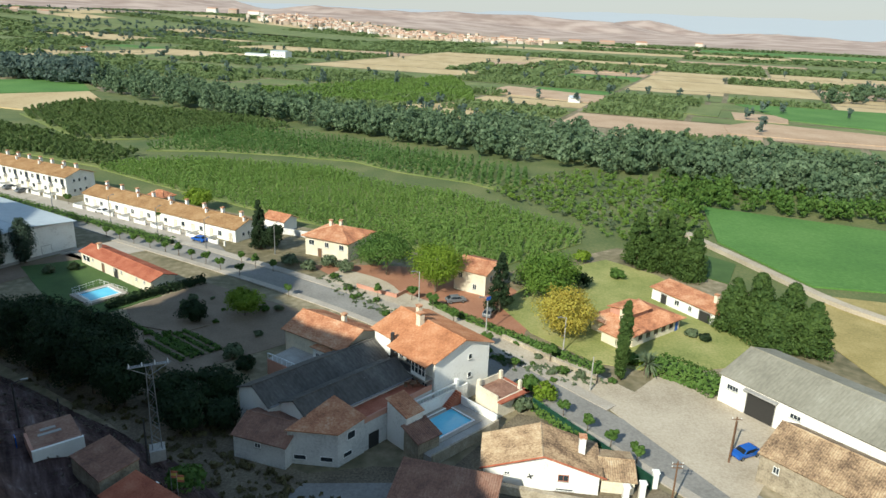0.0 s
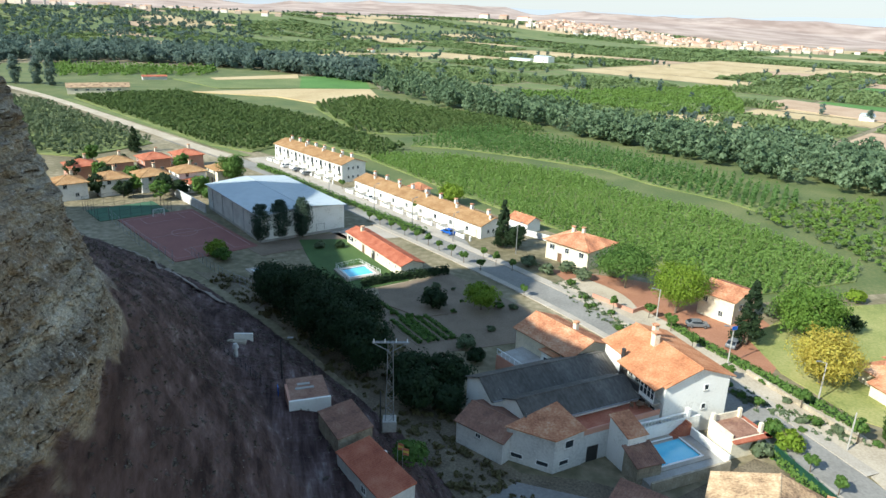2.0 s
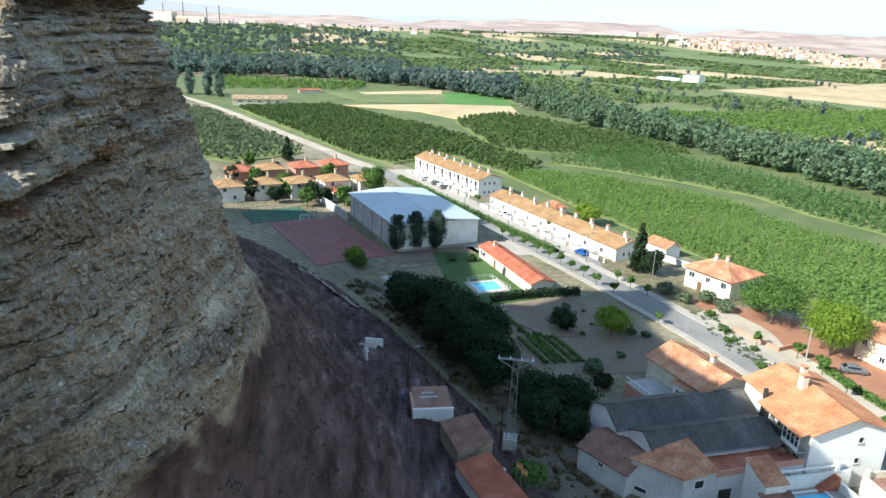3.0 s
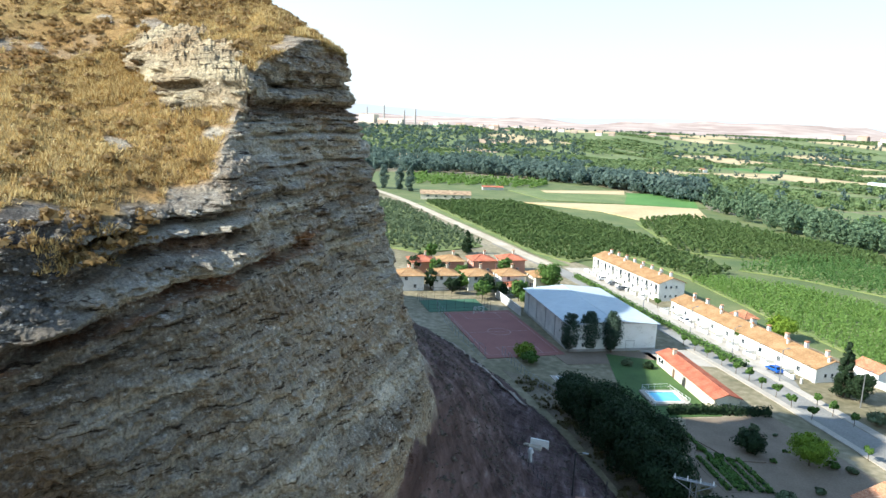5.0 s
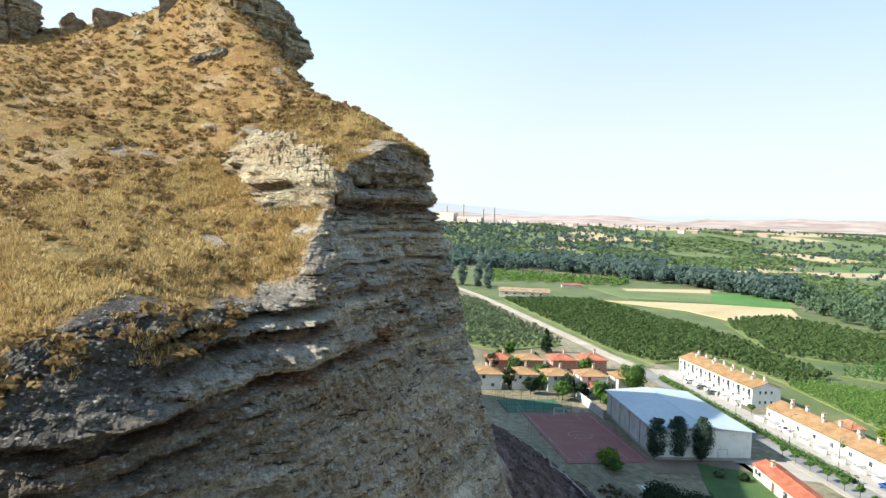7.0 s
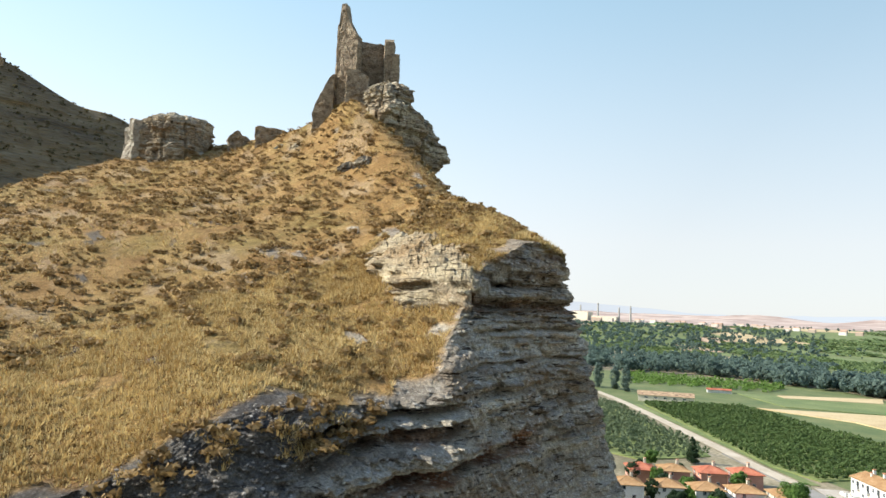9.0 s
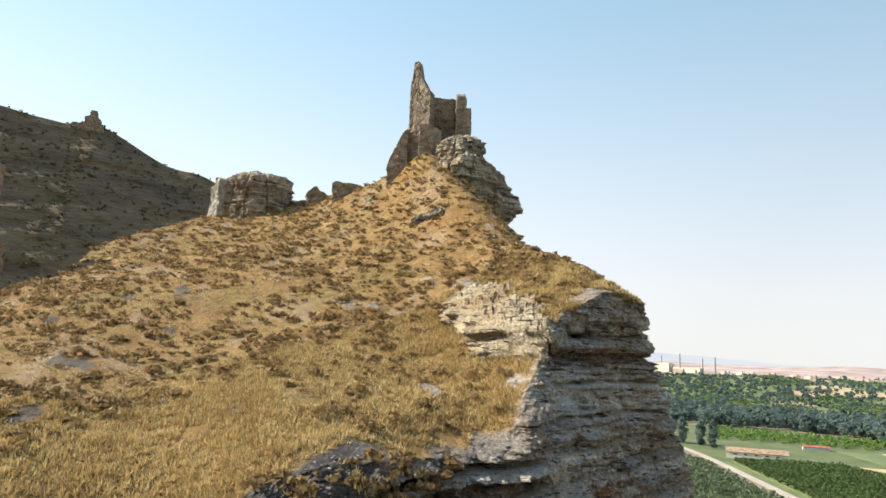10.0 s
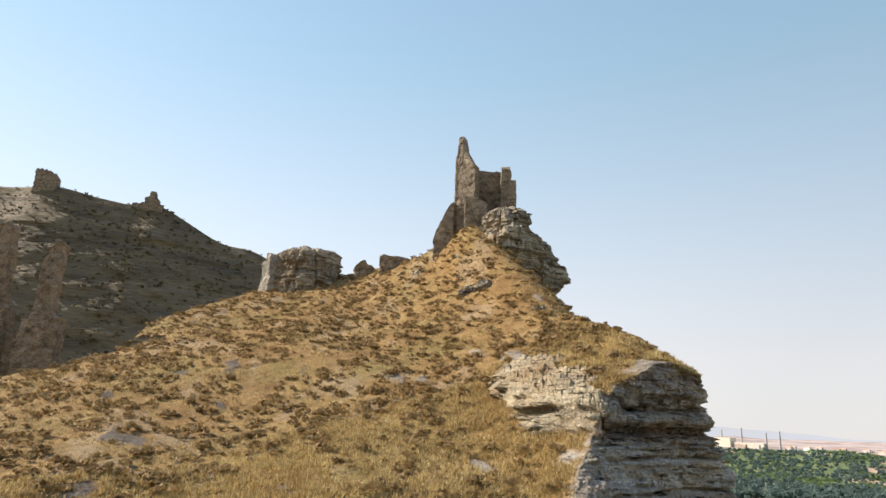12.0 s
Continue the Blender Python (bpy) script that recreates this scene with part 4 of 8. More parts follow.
ruin_part("buttress", tower, tower_at(-8.8, 0.8), tower_at(-5.3, 0.2), 2.2, 82.0, lambda u: 89.6 + 6.4 * u ** 0.9, 430, jag=0.2, wob=0.6, draw_in=0.88)

rampart = thing("rampart_ruin", pose(-129.5, 6.5, 76), "broken pale masonry pier of a rampart on the ridge", "wall")
ruin_part("pale_pier", rampart, (-131.6, 0.2), (-128.0, 1.6), 2.0, 70.0, lambda u: 83.9 + 1.6 * u, 445, material=PALERUIN, jag=0.3)
boulder = thing("wall_stump", pose(-127.5, 17.0, 82), "rounded stump of stone wall on the ridge", "wall")
ruin_part("stump", boulder, (-127.6, 16.2), (-127.2, 19.9), 2.4, 76.0, lambda u: 83.9 + 0.8 * math.sin(3.1 * u), 450, draw_in=0.96)
block = thing("wall_remnant", pose(-126, 21.5, 83), "low square remnant of stone wall on the ridge", "wall")
ruin_part("masonry", block, (-126.5, 20.8), (-125.2, 26.4), 2.4, 78.0, lambda u: 86.2 - 0.5 * u, 455, jag=0.25, draw_in=0.92)
rubble = thing("fallen_masonry", pose(-121, 26.5, 80), "pale fallen block of masonry on the slope", "stone")
ruin_part("fallen_block", rubble, (-117.5, 25.2), (-116.8, 29.0), 2.0, 76.0, lambda u: 81.0 + 0.8 * math.sin(3 * u), 458, material=PALERUIN, jag=0.5, draw_in=0.92)
gate = thing("gatehouse_ruin", pose(-108, -27, 58), "two tall weathered ochre piers of a ruined gatehouse", "ruin")
ruin_part("pier", gate, (-107.9, -30.1), (-107.6, -27.7), 2.4, 48.0, lambda u: 76.6 + 2.4 * min(1, 2 * u), 460, jag=0.8)
ruin_part("pier_base", gate, (-107.7, -31.3), (-106.9, -26.3), 3.6, 48.0, lambda u: 67.5 + 1.0 * u, 465, jag=0.7)
ruin_part("pier", gate, (-110.5, -39.0), (-109.0, -34.8), 2.8, 48.0, lambda u: 82.0 - 1.5 * u, 470, jag=0.6)
ruin_part("pier_base", gate, (-110.3, -39.5), (-108.8, -33.6), 3.4, 48.0, lambda u: 72.0 - 3.0 * u, 475, jag=0.7)
ruin_part("low_wall", gate, (-109.5, -34.5), (-108.5, -29.5), 1.6, 48.0, lambda u: 66.0, 480)
fort = thing("hilltop_fort", pose(-377, -111, 163), "small square ruined fort on the far crest", "ruin")
ruin_part("keep", fort, (-371, -113.5), (-371, -103.5), 9.0, 150.0, lambda u: 173.0 - 2.5 * u * u, 490)
fort2 = thing("hilltop_tower", pose(-377, -60, 160), "jagged ruined tower on the far crest", "ruin")
ruin_part("keep", fort2, (-376, -63.0), (-376, -56.0), 6.0, 148.0, lambda u: 166.5 + 2.2 * (0.3 < u < 0.75), 495, jag=0.9)
ruin_part("outer_wall", fort2, (-375, -69.0), (-375, -54.0), 4.0, 148.0, lambda u: 163.2 - 2.0 * abs(u - 0.6), 497)

# ---- building parts ----
def tiled_plane(p0, p1, top, column=0.28, lift=0.07, back=0.12):
    """One slope of a roof with its tile columns: eave p0 to p1, the upper edge top(s) for s from 0 to 1 along the eave."""
    p0, p1 = np.array(p0, float), np.array(p1, float)
    n = max(2, int(np.linalg.norm(p1 - p0) / column)) * 4 + 1
    s = np.linspace(0, 1, n)
    e = p0 + (p1 - p0) * s[:, None]
    t = np.array([top(x) for x in s])
    nrm = np.cross(p1 - p0, t[n // 2] - e[n // 2])
    nrm = nrm / np.linalg.norm(nrm) * (1 if nrm[2] > 0 else -1)
    h = lift * np.array([0, 0.75, 1, 0.75])[np.arange(n) % 4][:, None] * nrm
    v = np.vstack([e + h, t + h, e - nrm * back, t - nrm * back])
    i = np.arange(n - 1)
    f = np.vstack([np.stack([i, i + 1, i + n + 1, i + n], 1), np.stack([i + 2 * n, i + 3 * n, i + 3 * n + 1, i + 2 * n + 1], 1), np.stack([i, i + 2 * n, i + 2 * n + 1, i + 1], 1), np.stack([i + n, i + n + 1, i + 3 * n + 1, i + 3 * n], 1)])
    ends = np.array([[0, n, 3 * n, 2 * n], [n - 1, 3 * n - 1, 4 * n - 1, 2 * n - 1]])
    if nrm @ np.cross(v[1] - v[0], v[n] - v[0]) < 0:
        f = f[:, ::-1]
    return v, np.vstack([f, ends])


def merge(pieces):
    v, f, k = [], [], 0
    for a, b in pieces:
        v.append(a)
        f.append(np.asarray(b) + k)
        k += len(a)
    return np.vstack(v), np.vstack(f)


def roof(parent, L, W, eave, rise, kind, mat, over=0.5, smooth_sheet=False, x0=0.0, y0=0.0):
    """kind: gx (ridge along x), gy (along y), hip, mono (high at y = W)."""
    a, b, c, d = x0 - over, x0 + L + over, y0 - over, y0 + W + over
    drop = rise * over / (W / 2 if kind != "gy" else L / 2)
    z0, z1 = eave - drop, eave + rise
    lift, column = (0.03, 0.5) if smooth_sheet else (0.07, 0.28)
    P = lambda *q: np.array(q, float)  # noqa: E731
    pieces = []
    if kind == "gx":
        m = (c + d) / 2
        pieces.append(tiled_plane((a, c, z0), (b, c, z0), lambda s: P(a + (b - a) * s, m, z1), column, lift))
        pieces.append(tiled_plane((b, d, z0), (a, d, z0), lambda s: P(b + (a - b) * s, m, z1), column, lift))
        ridges = [((a, m, z1), (b, m, z1))]
    elif kind == "gy":
        m = (a + b) / 2
        pieces.append(tiled_plane((a, d, z0), (a, c, z0), lambda s: P(m, d + (c - d) * s, z1), column, lift))
        pieces.append(tiled_plane((b, c, z0), (b, d, z0), lambda s: P(m, c + (d - c) * s, z1), column, lift))
        ridges = [((m, c, z1), (m, d, z1))]
    elif kind == "mono":
        pieces.append(tiled_plane((a, c, eave + 0.14 - rise * over / W), (b, c, eave + 0.14 - rise * over / W), lambda s: P(a + (b - a) * s, d, eave + 0.14 + rise * (W + over) / W), column, lift))
        ridges = []
    else:
        h = (d - c) / 2
        m = (c + d) / 2
        w = b - a

        def cap(s, fl):
            x = s * w
            k = min(1.0, x / h, (w - x) / h)
            return P(a + x if fl > 0 else b - x, c + h * k if fl > 0 else d - h * k, z0 + (z1 - z0) * k)

        pieces.append(tiled_plane((a, c, z0), (b, c, z0), lambda s: cap(s, 1), column, lift))
        pieces.append(tiled_plane((b, d, z0), (a, d, z0), lambda s: cap(s, -1), column, lift))
        for ex, sg in ((a, 1), (b, -1)):
            def end(s, ex=ex, sg=sg):
                k = 1 - abs(2 * s - 1)
                return P(ex + sg * h * k, (d + (c - d) * s) if sg > 0 else (c + (d - c) * s), z0 + (z1 - z0) * k)
            pieces.append(tiled_plane((ex, d if sg > 0 else c, z0), (ex, c if sg > 0 else d, z0), end, column, lift))
        ridges = [((a + h, m, z1), (b - h, m, z1))] + [((x, y, z0), (xx, m, z1)) for x, xx in ((a, a + h), (b, b - h)) for y in (c, d)]
    v, f = merge(pieces)
    top = solid("roof", quick_mesh("roof", v, f), mat, parent=parent)
    if ridges:
        bm = bmesh.new()
        for p, q in ridges:
            tube(bm, p, q, 0.13, sides=6)
        part("ridge_cap", bm, mat, top)
    return top


def wall_body(L, W, z0, eave, rise, kind, x0=0.0, y0=0.0):
    bm = bmesh.new()
    x1, y1 = x0 + L, y0 + W
    q = [(x0, y0), (x1, y0), (x1, y1), (x0, y1)]
    low = [bm.verts.new((x, y, z0)) for x, y in q]
    high = [bm.verts.new((x, y, eave + (rise if kind == "mono" and y > y0 else 0))) for x, y in q]
    for i in range(4):
        bm.faces.new((low[i], low[(i + 1) % 4], high[(i + 1) % 4], high[i]))
    if kind == "gx":
        m = [bm.verts.new((x, y0 + W / 2, eave + rise)) for x in (x0, x1)]
        bm.faces.new((high[3], high[0], m[0])[::-1])
        bm.faces.new((high[1], high[2], m[1]))
        bm.faces.new((high[0], high[1], m[1], m[0]))
        bm.faces.new((high[2], high[3], m[0], m[1]))
    elif kind == "gy":
        m = [bm.verts.new((x0 + L / 2, y, eave + rise)) for y in (y0, y1)]
        bm.faces.new((high[0], high[1], m[0]))
        bm.faces.new((high[2], high[3], m[1]))
        bm.faces.new((high[1], high[2], m[1], m[0]))
        bm.faces.new((high[3], high[0], m[0], m[1]))
    else:
        bm.faces.new(high)
    bmesh.ops.recalc_face_normals(bm, faces=bm.faces)
    return bm


def on_wall(side, L, W, s, z, w, h, depth, x0=0.0, y0=0.0, sink=0.0):
    """The box of a panel on a wall side (S: y = 0, N: y = W, W: x = 0, E: x = L), proud by depth."""
    k0, k1 = -sink, depth
    if side == "S":
        return (x0 + s, y0 - k1, z, x0 + s + w, y0 - k0, z + h)
    if side == "N":
        return (x0 + s, y0 + W + k0, z, x0 + s + w, y0 + W + k1, z + h)
    if side == "W":
        return (x0 - k1, y0 + s, z, x0 - k0, y0 + s + w, z + h)
    return (x0 + L + k0, y0 + s, z, x0 + L + k1, y0 + s + w, z + h)


def window(parent, side, L, W, s, z, w, h, x0=0.0, y0=0.0, bars=1, frame_mat=None, name="window", pane_mat=None):
    frame_mat = frame_mat or WHITEPAINT
    t = 0.07
    bm = bmesh.new()
    for q in ((s, z, w, t), (s, z + h - t, w, t), (s, z + t, t, h - 2 * t), (s + w - t, z + t, t, h - 2 * t)):
        box(bm, *on_wall(side, L, W, *q, 0.06, x0, y0))
    for k in range(bars):
        c = s + w * (k + 1) / (bars + 1)
        box(bm, *on_wall(side, L, W, c - 0.025, z + t, 0.05, h - 2 * t, 0.05, x0, y0))
    ob = part(name, bm, frame_mat, parent)
    part("pane", boxes(on_wall(side, L, W, s + t, z + t, w - 2 * t, h - 2 * t, 0.02, x0, y0)), pane_mat or GLASS, ob)
    part("sill", boxes(on_wall(side, L, W, s - 0.08, z - 0.08, w + 0.16, 0.07, 0.14, x0, y0)), CONCRETE, ob)
    return ob


def door(parent, side, L, W, s, w, h, mat, x0=0.0, y0=0.0, z=0.0, name="door"):
    ob = part(name, boxes(on_wall(side, L, W, s, z, w, h, 0.04, x0, y0)), mat, parent)
    bm = bmesh.new()
    for q in ((s - 0.1, z, 0.1, h + 0.1), (s + w, z, 0.1, h + 0.1), (s, z + h, w, 0.1)):
        box(bm, *on_wall(side, L, W, *q, 0.08, x0, y0))
    part("door_frame", bm, CONCRETE, ob)
    return ob


def chimney(parent, x, y, z0, z1, mat=None, w=0.7):
    ob = part("chimney", boxes((x - w / 2, y - w / 2, z0, x + w / 2, y + w / 2, z1)), mat or CREAM, parent)
    bm = boxes((x - w / 2 - 0.1, y - w / 2 - 0.1, z1 + 0.25, x + w / 2 + 0.1, y + w / 2 + 0.1, z1 + 0.38))
    for dx in (-1, 1):
        for dy in (-1, 1):
            box(bm, x + dx * w * 0.38 - 0.07, y + dy * w * 0.38 - 0.07, z1, x + dx * w * 0.38 + 0.07, y + dy * w * 0.38 + 0.07, z1 + 0.25)
    part("chimney_cap", bm, TILE, ob)
    return ob


def house(name, x, y, turn, L, W, eave, rise, kind, wall, tile, label, category="house", over=0.5, windows=(), doors=(), chimneys=(), group="", z=0.0, sheet=False):
    ob = thing(name, pose(x, y, z, 0, 0, turn), label, category, group)
    part("wall", wall_body(L, W, -0.6, eave, rise, kind), wall, ob)
    roof(ob, L, W, eave, rise, kind, tile, over, sheet)
    for side, s, zz, w, h in windows:
        window(ob, side, L, W, s, zz, w, h)
    for side, s, w, h, m in doors:
        door(ob, side, L, W, s, w, h, m)
    for cx, cy, z0, z1 in chimneys:
        chimney(ob, cx, cy, z0, z1)
    return ob


def car(x, y, turn, paint, label, z=0.1):
    ob = thing("car", pose(x, y, z, 0, 0, turn), label, "car")
    outline = [(-2.05, 0.32), (2.05, 0.32), (2.1, 0.6), (2.0, 0.82), (1.2, 0.92), (0.62, 1.42), (-1.15, 1.46), (-1.85, 0.98), (-2.1, 0.9)]
    bm = bmesh.new()
    for w in (0.86, -0.86):
        bm.faces.new([bm.verts.new((a, w * (1.0 if b < 1.0 else 0.82), b)) for a, b in outline])
    bm.verts.ensure_lookup_table()
    n = len(outline)
    for i in range(n):
        bm.faces.new((bm.verts[i], bm.verts[(i + 1) % n], bm.verts[n + (i + 1) % n], bm.verts[n + i]))
    bmesh.ops.recalc_face_normals(bm, faces=bm.faces)
    bmesh.ops.bevel(bm, geom=list(bm.edges), offset=0.05, segments=1, affect="EDGES")
    part("body", bm, paint, ob)
    for s in (-1, 1):
        bm = bmesh.new()
        q = [(1.0, 0.95), (0.58, 1.34), (-1.08, 1.38), (-1.5, 0.98)]
        vs = [bm.verts.new((a, s * ((0.865 if b < 1.0 else 0.745)), b)) for a, b in q]
        bm.faces.new(vs if s < 0 else vs[::-1])
        bmesh.ops.solidify(bm, geom=list(bm.faces), thickness=0.02)
        part("side_window", bm, GLASS, ob)
    for nm, q in (("windscreen", [(1.14, 0.97), (0.66, 1.39)]), ("rear_window", [(-1.8, 1.03), (-1.22, 1.43)])):
        bm = bmesh.new()
        (xa, za), (xb, zb) = q
        sx = 0.03 if nm == "windscreen" else -0.03
        vs = [bm.verts.new(p) for p in ((xa + sx, -0.74, za), (xa + sx, 0.74, za), (xb + sx, 0.62, zb), (xb + sx, -0.62, zb))]
        bm.faces.new(vs)
        bmesh.ops.solidify(bm, geom=list(bm.faces), thickness=0.02)
        part(nm, bm, GLASS, ob)
    for wx in (-1.3, 1.3):
        for wy in (-0.8, 0.8):
            w = part("wheel", tubes(((wx, wy - 0.1, 0.3), (wx, wy + 0.1, 0.3), 0.31), sides=14), RUBBER, ob)
            part("rim", tubes(((wx, wy - 0.115, 0.3), (wx, wy + 0.115, 0.3), 0.19), sides=10), GALV, w)
    return ob


# ---- plants ----
def leaves(points, normals, size, rng, spread=0.45):
    """A ragged three-cornered leaf clump at every place, roughly facing its normal."""
    n = len(points)
    nrm = normals + spread * rng.normal(size=(n, 3))
    nrm /= np.linalg.norm(nrm, axis=1)[:, None] + 1e-9
    t = np.cross(nrm, rng.normal(size=(n, 3)))
    t /= np.linalg.norm(t, axis=1)[:, None] + 1e-9
    b = np.cross(nrm, t)
    s = (size * rng.uniform(0.6, 1.3, n))[:, None]
    t, b = t * s, b * s * rng.uniform(0.5, 1.0, (n, 1))
    q = np.stack([points - 1.2 * t - 0.5 * b, points + 1.1 * t - 0.8 * b, points + 0.1 * t + 1.4 * b], 1)
    return q.reshape(-1, 3), np.arange(3 * n).reshape(-1, 3)


def crown(shape, height, radius, clumps, per, size, rng, base=0.0):
    """A crown of leaf clumps. shape: round, umbrella, cone, column, bush."""
    u = rng.uniform(0, 1, clumps)
    a = rng.uniform(0, 2 * np.pi, clumps)
    if shape == "cone":
        z = u**1.25
        r = radius * np.clip(1 - z, 0, 1) ** 0.62 * rng.uniform(0.35, 0.85, clumps)
        c = np.stack([r * np.cos(a), r * np.sin(a), base + 0.03 * height + z * height * 0.94], 1)
        cr = radius * (0.15 + 0.22 * (1 - z))
    elif shape == "column":
        z = u
        prof = np.sin(np.pi * np.clip(0.06 + 0.9 * z, 0, 1)) ** 0.55
        r = radius * prof * rng.uniform(0.3, 0.8, clumps)
        c = np.stack([r * np.cos(a), r * np.sin(a), base + z * height], 1)
        cr = radius * 0.45 * prof + 0.1
    else:
        v = rng.normal(size=(clumps, 3))
        v /= np.linalg.norm(v, axis=1)[:, None]
        if shape == "umbrella":
            v[:, 2] = np.abs(v[:, 2]) * 1.1 - 0.25
        if shape == "bush":
            v[:, 2] = np.abs(v[:, 2])
        k = rng.uniform(0.45, 1.0, (clumps, 1)) ** 0.6
        c = v * k * np.array([radius, radius, height / 2]) * 0.78
        c *= 1 + 0.34 * vnoise(v * 1.9 + 5 * radius, 11)[:, None]
        c[:, 2] += base + (height / 2 if shape != "bush" else 0.15 * height)
        cr = radius * rng.uniform(0.22, 0.36, clumps)
    d = rng.normal(size=(clumps, per, 3))
    d /= np.linalg.norm(d, axis=2)[..., None]
    p = c[:, None] + d * cr[:, None, None] * rng.uniform(0.55, 1.0, (clumps, per, 1)) * np.array([1, 1, 0.8])
    mid = np.array([0, 0, base + height * 0.45])
    nrm = d + 0.5 * (p - mid) / (np.linalg.norm(p - mid, axis=2)[..., None] + 1e-6)
    return leaves(p.reshape(-1, 3), nrm.reshape(-1, 3), size, rng)


def limbs(trunk_h, radius, spread, top, count, rng):
    bm = bmesh.new()
    lean = rng.uniform(-0.06, 0.06, 2) * trunk_h
    fork = Vector((lean[0], lean[1], trunk_h))
    tube(bm, (0, 0, -0.3), fork, radius * 1.25, radius * 0.8, 8)
    for k in range(count):
        a = 2 * np.pi * (k + rng.uniform(0, 0.6)) / count
        s = spread * rng.uniform(0.45, 0.8)
        tip = Vector((s * np.cos(a), s * np.sin(a), trunk_h + (top - trunk_h) * rng.uniform(0.35, 0.75)))
        knee = fork.lerp(tip, 0.5) + Vector((0, 0, 0.08 * top))
        tube(bm, fork - Vector((0, 0, 0.1)), knee, radius * 0.6, radius * 0.38, 6)
        tube(bm, knee, tip, radius * 0.38, radius * 0.12, 5)
    return bm


def tree(name, x, y, shape, height, radius, trunk_h, mat, label, clumps=70, per=34, size=0.3, seed=1, z=0.0, trunk_r=None, group="", category="tree"):
    rng = np.random.default_rng(seed)
    ob = thing(name, pose(x, y, z, 0, 0, float(rng.uniform(0, 360))), label, category, group)
    tr = trunk_r or max(0.07, height * 0.022)
    bm = limbs(max(trunk_h, 0.3), tr, radius, height, 0 if shape in ("column", "cone") else 5, rng)
    if shape in ("column", "cone"):
        tube(bm, (0, 0, trunk_h * 0.5), (0, 0, height * 0.85), tr * 0.9, tr * 0.2, 7)
    part("trunk", bm, BARK, ob)
    if clumps >= 60:
        per, size = int(1.9 * per), 0.66 * size
    v, f = crown(shape, height - trunk_h * 0.75, radius, clumps, per, size, rng, base=trunk_h * 0.75)
    solid("crown", quick_mesh("crown", v, f), mat, parent=ob)
    return ob


def scatter(protos, places, scales, rng, squash=None):
    """Many turned and scaled copies of leaf clouds, laid into arrays for one mesh."""
    pick = rng.integers(0, len(protos), len(places))
    V, F, k = [], [], 0
    for i, (pv, pf) in enumerate(protos):
        m = pick == i
        if not m.any():
            continue
        pl, sc = places[m], scales[m]
        a = rng.uniform(0, 2 * np.pi, len(pl))
        ca, sa = np.cos(a)[:, None], np.sin(a)[:, None]
        x = pv[None, :, 0] * ca - pv[None, :, 1] * sa
        y = pv[None, :, 0] * sa + pv[None, :, 1] * ca
        z = np.broadcast_to(pv[None, :, 2], x.shape) * (1 if squash is None else squash[m][:, None])
        v = np.stack([x, y, z], -1) * sc[:, None, None] + pl[:, None]
        f = pf[None] + (np.arange(len(pl)) * len(pv))[:, None, None] + k
        V.append(v.reshape(-1, 3))
        F.append(f.reshape(-1, pf.shape[1]))
        k += v.shape[0] * v.shape[1]
    return np.vstack(V), np.vstack(F)

# ---- fields, orchards, river woods ----
STUBBLE = material("stubble_field", [(0.25, (0.36, 0.26, 0.13)), (0.5, (0.46, 0.35, 0.19)), (0.8, (0.54, 0.43, 0.26))], scale=0.05, fine=20, bump=0.3, stretch=(1, 0.35, 1))
PLOUGHED = material("bare_field", [(0.25, (0.32, 0.21, 0.13)), (0.5, (0.42, 0.29, 0.19)), (0.8, (0.50, 0.37, 0.26))], scale=0.05, fine=20, bump=0.4)
CROP = material("green_crop", [(0.25, (0.05, 0.13, 0.022)), (0.5, (0.075, 0.178, 0.032)), (0.8, (0.12, 0.23, 0.055))], scale=0.04, fine=30, bump=0.4)
MEADOW = material("meadow", [(0.25, (0.075, 0.115, 0.035)), (0.5, (0.125, 0.16, 0.05)), (0.8, (0.235, 0.235, 0.095))], scale=0.04, fine=30, bump=0.4)
UNDERGROWTH = material("orchard_floor", [(0.25, (0.10, 0.14, 0.04)), (0.5, (0.16, 0.195, 0.055)), (0.8, (0.24, 0.245, 0.10))], scale=0.08, fine=20, bump=0.4)
DRYSTRIP = material("dry_grass_field", [(0.25, (0.20, 0.165, 0.058)), (0.5, (0.31, 0.245, 0.09)), (0.8, (0.42, 0.335, 0.15))], scale=0.15, fine=20, bump=0.5)


layers = iter(range(1000))


def field(outline, mat, label, z=0.45, name="field"):
    z += 0.013 * next(layers)
    me = bpy.data.meshes.new(name)
    bm = slab(outline, -0.2, z)
    bm.to_mesh(me)
    bm.free()
    return solid(name, me, mat, label, "field", kind="structure")


GRASSLAND = material("rough_grassland", [(0.25, (0.055, 0.09, 0.026)), (0.5, (0.10, 0.125, 0.038)), (0.8, (0.19, 0.185, 0.075))], scale=0.06, fine=24, bump=0.4)
FU, FV = np.array((0.93, -0.37)), np.array((0.37, 0.93))
NEAR = [(-640, 250), (-600, 470), (-400, 560), (-223, 466), (-10, 385), (125, 300), (300, 240), (300, -200), (-640, -200)]
frng = np.random.default_rng(21)
cells = []
field([(-640, 330), (-560, 480), (-400, 560), (-223, 466), (-10, 390), (125, 300), (320, 240), (300, 60), (140, 80), (75, 124), (60, 165), (45, 172), (14, 150), (-30, 176), (-110, 216), (-160, 228), (-420, 325)], GRASSLAND, "green and dry grassland between orchards", 0.03)


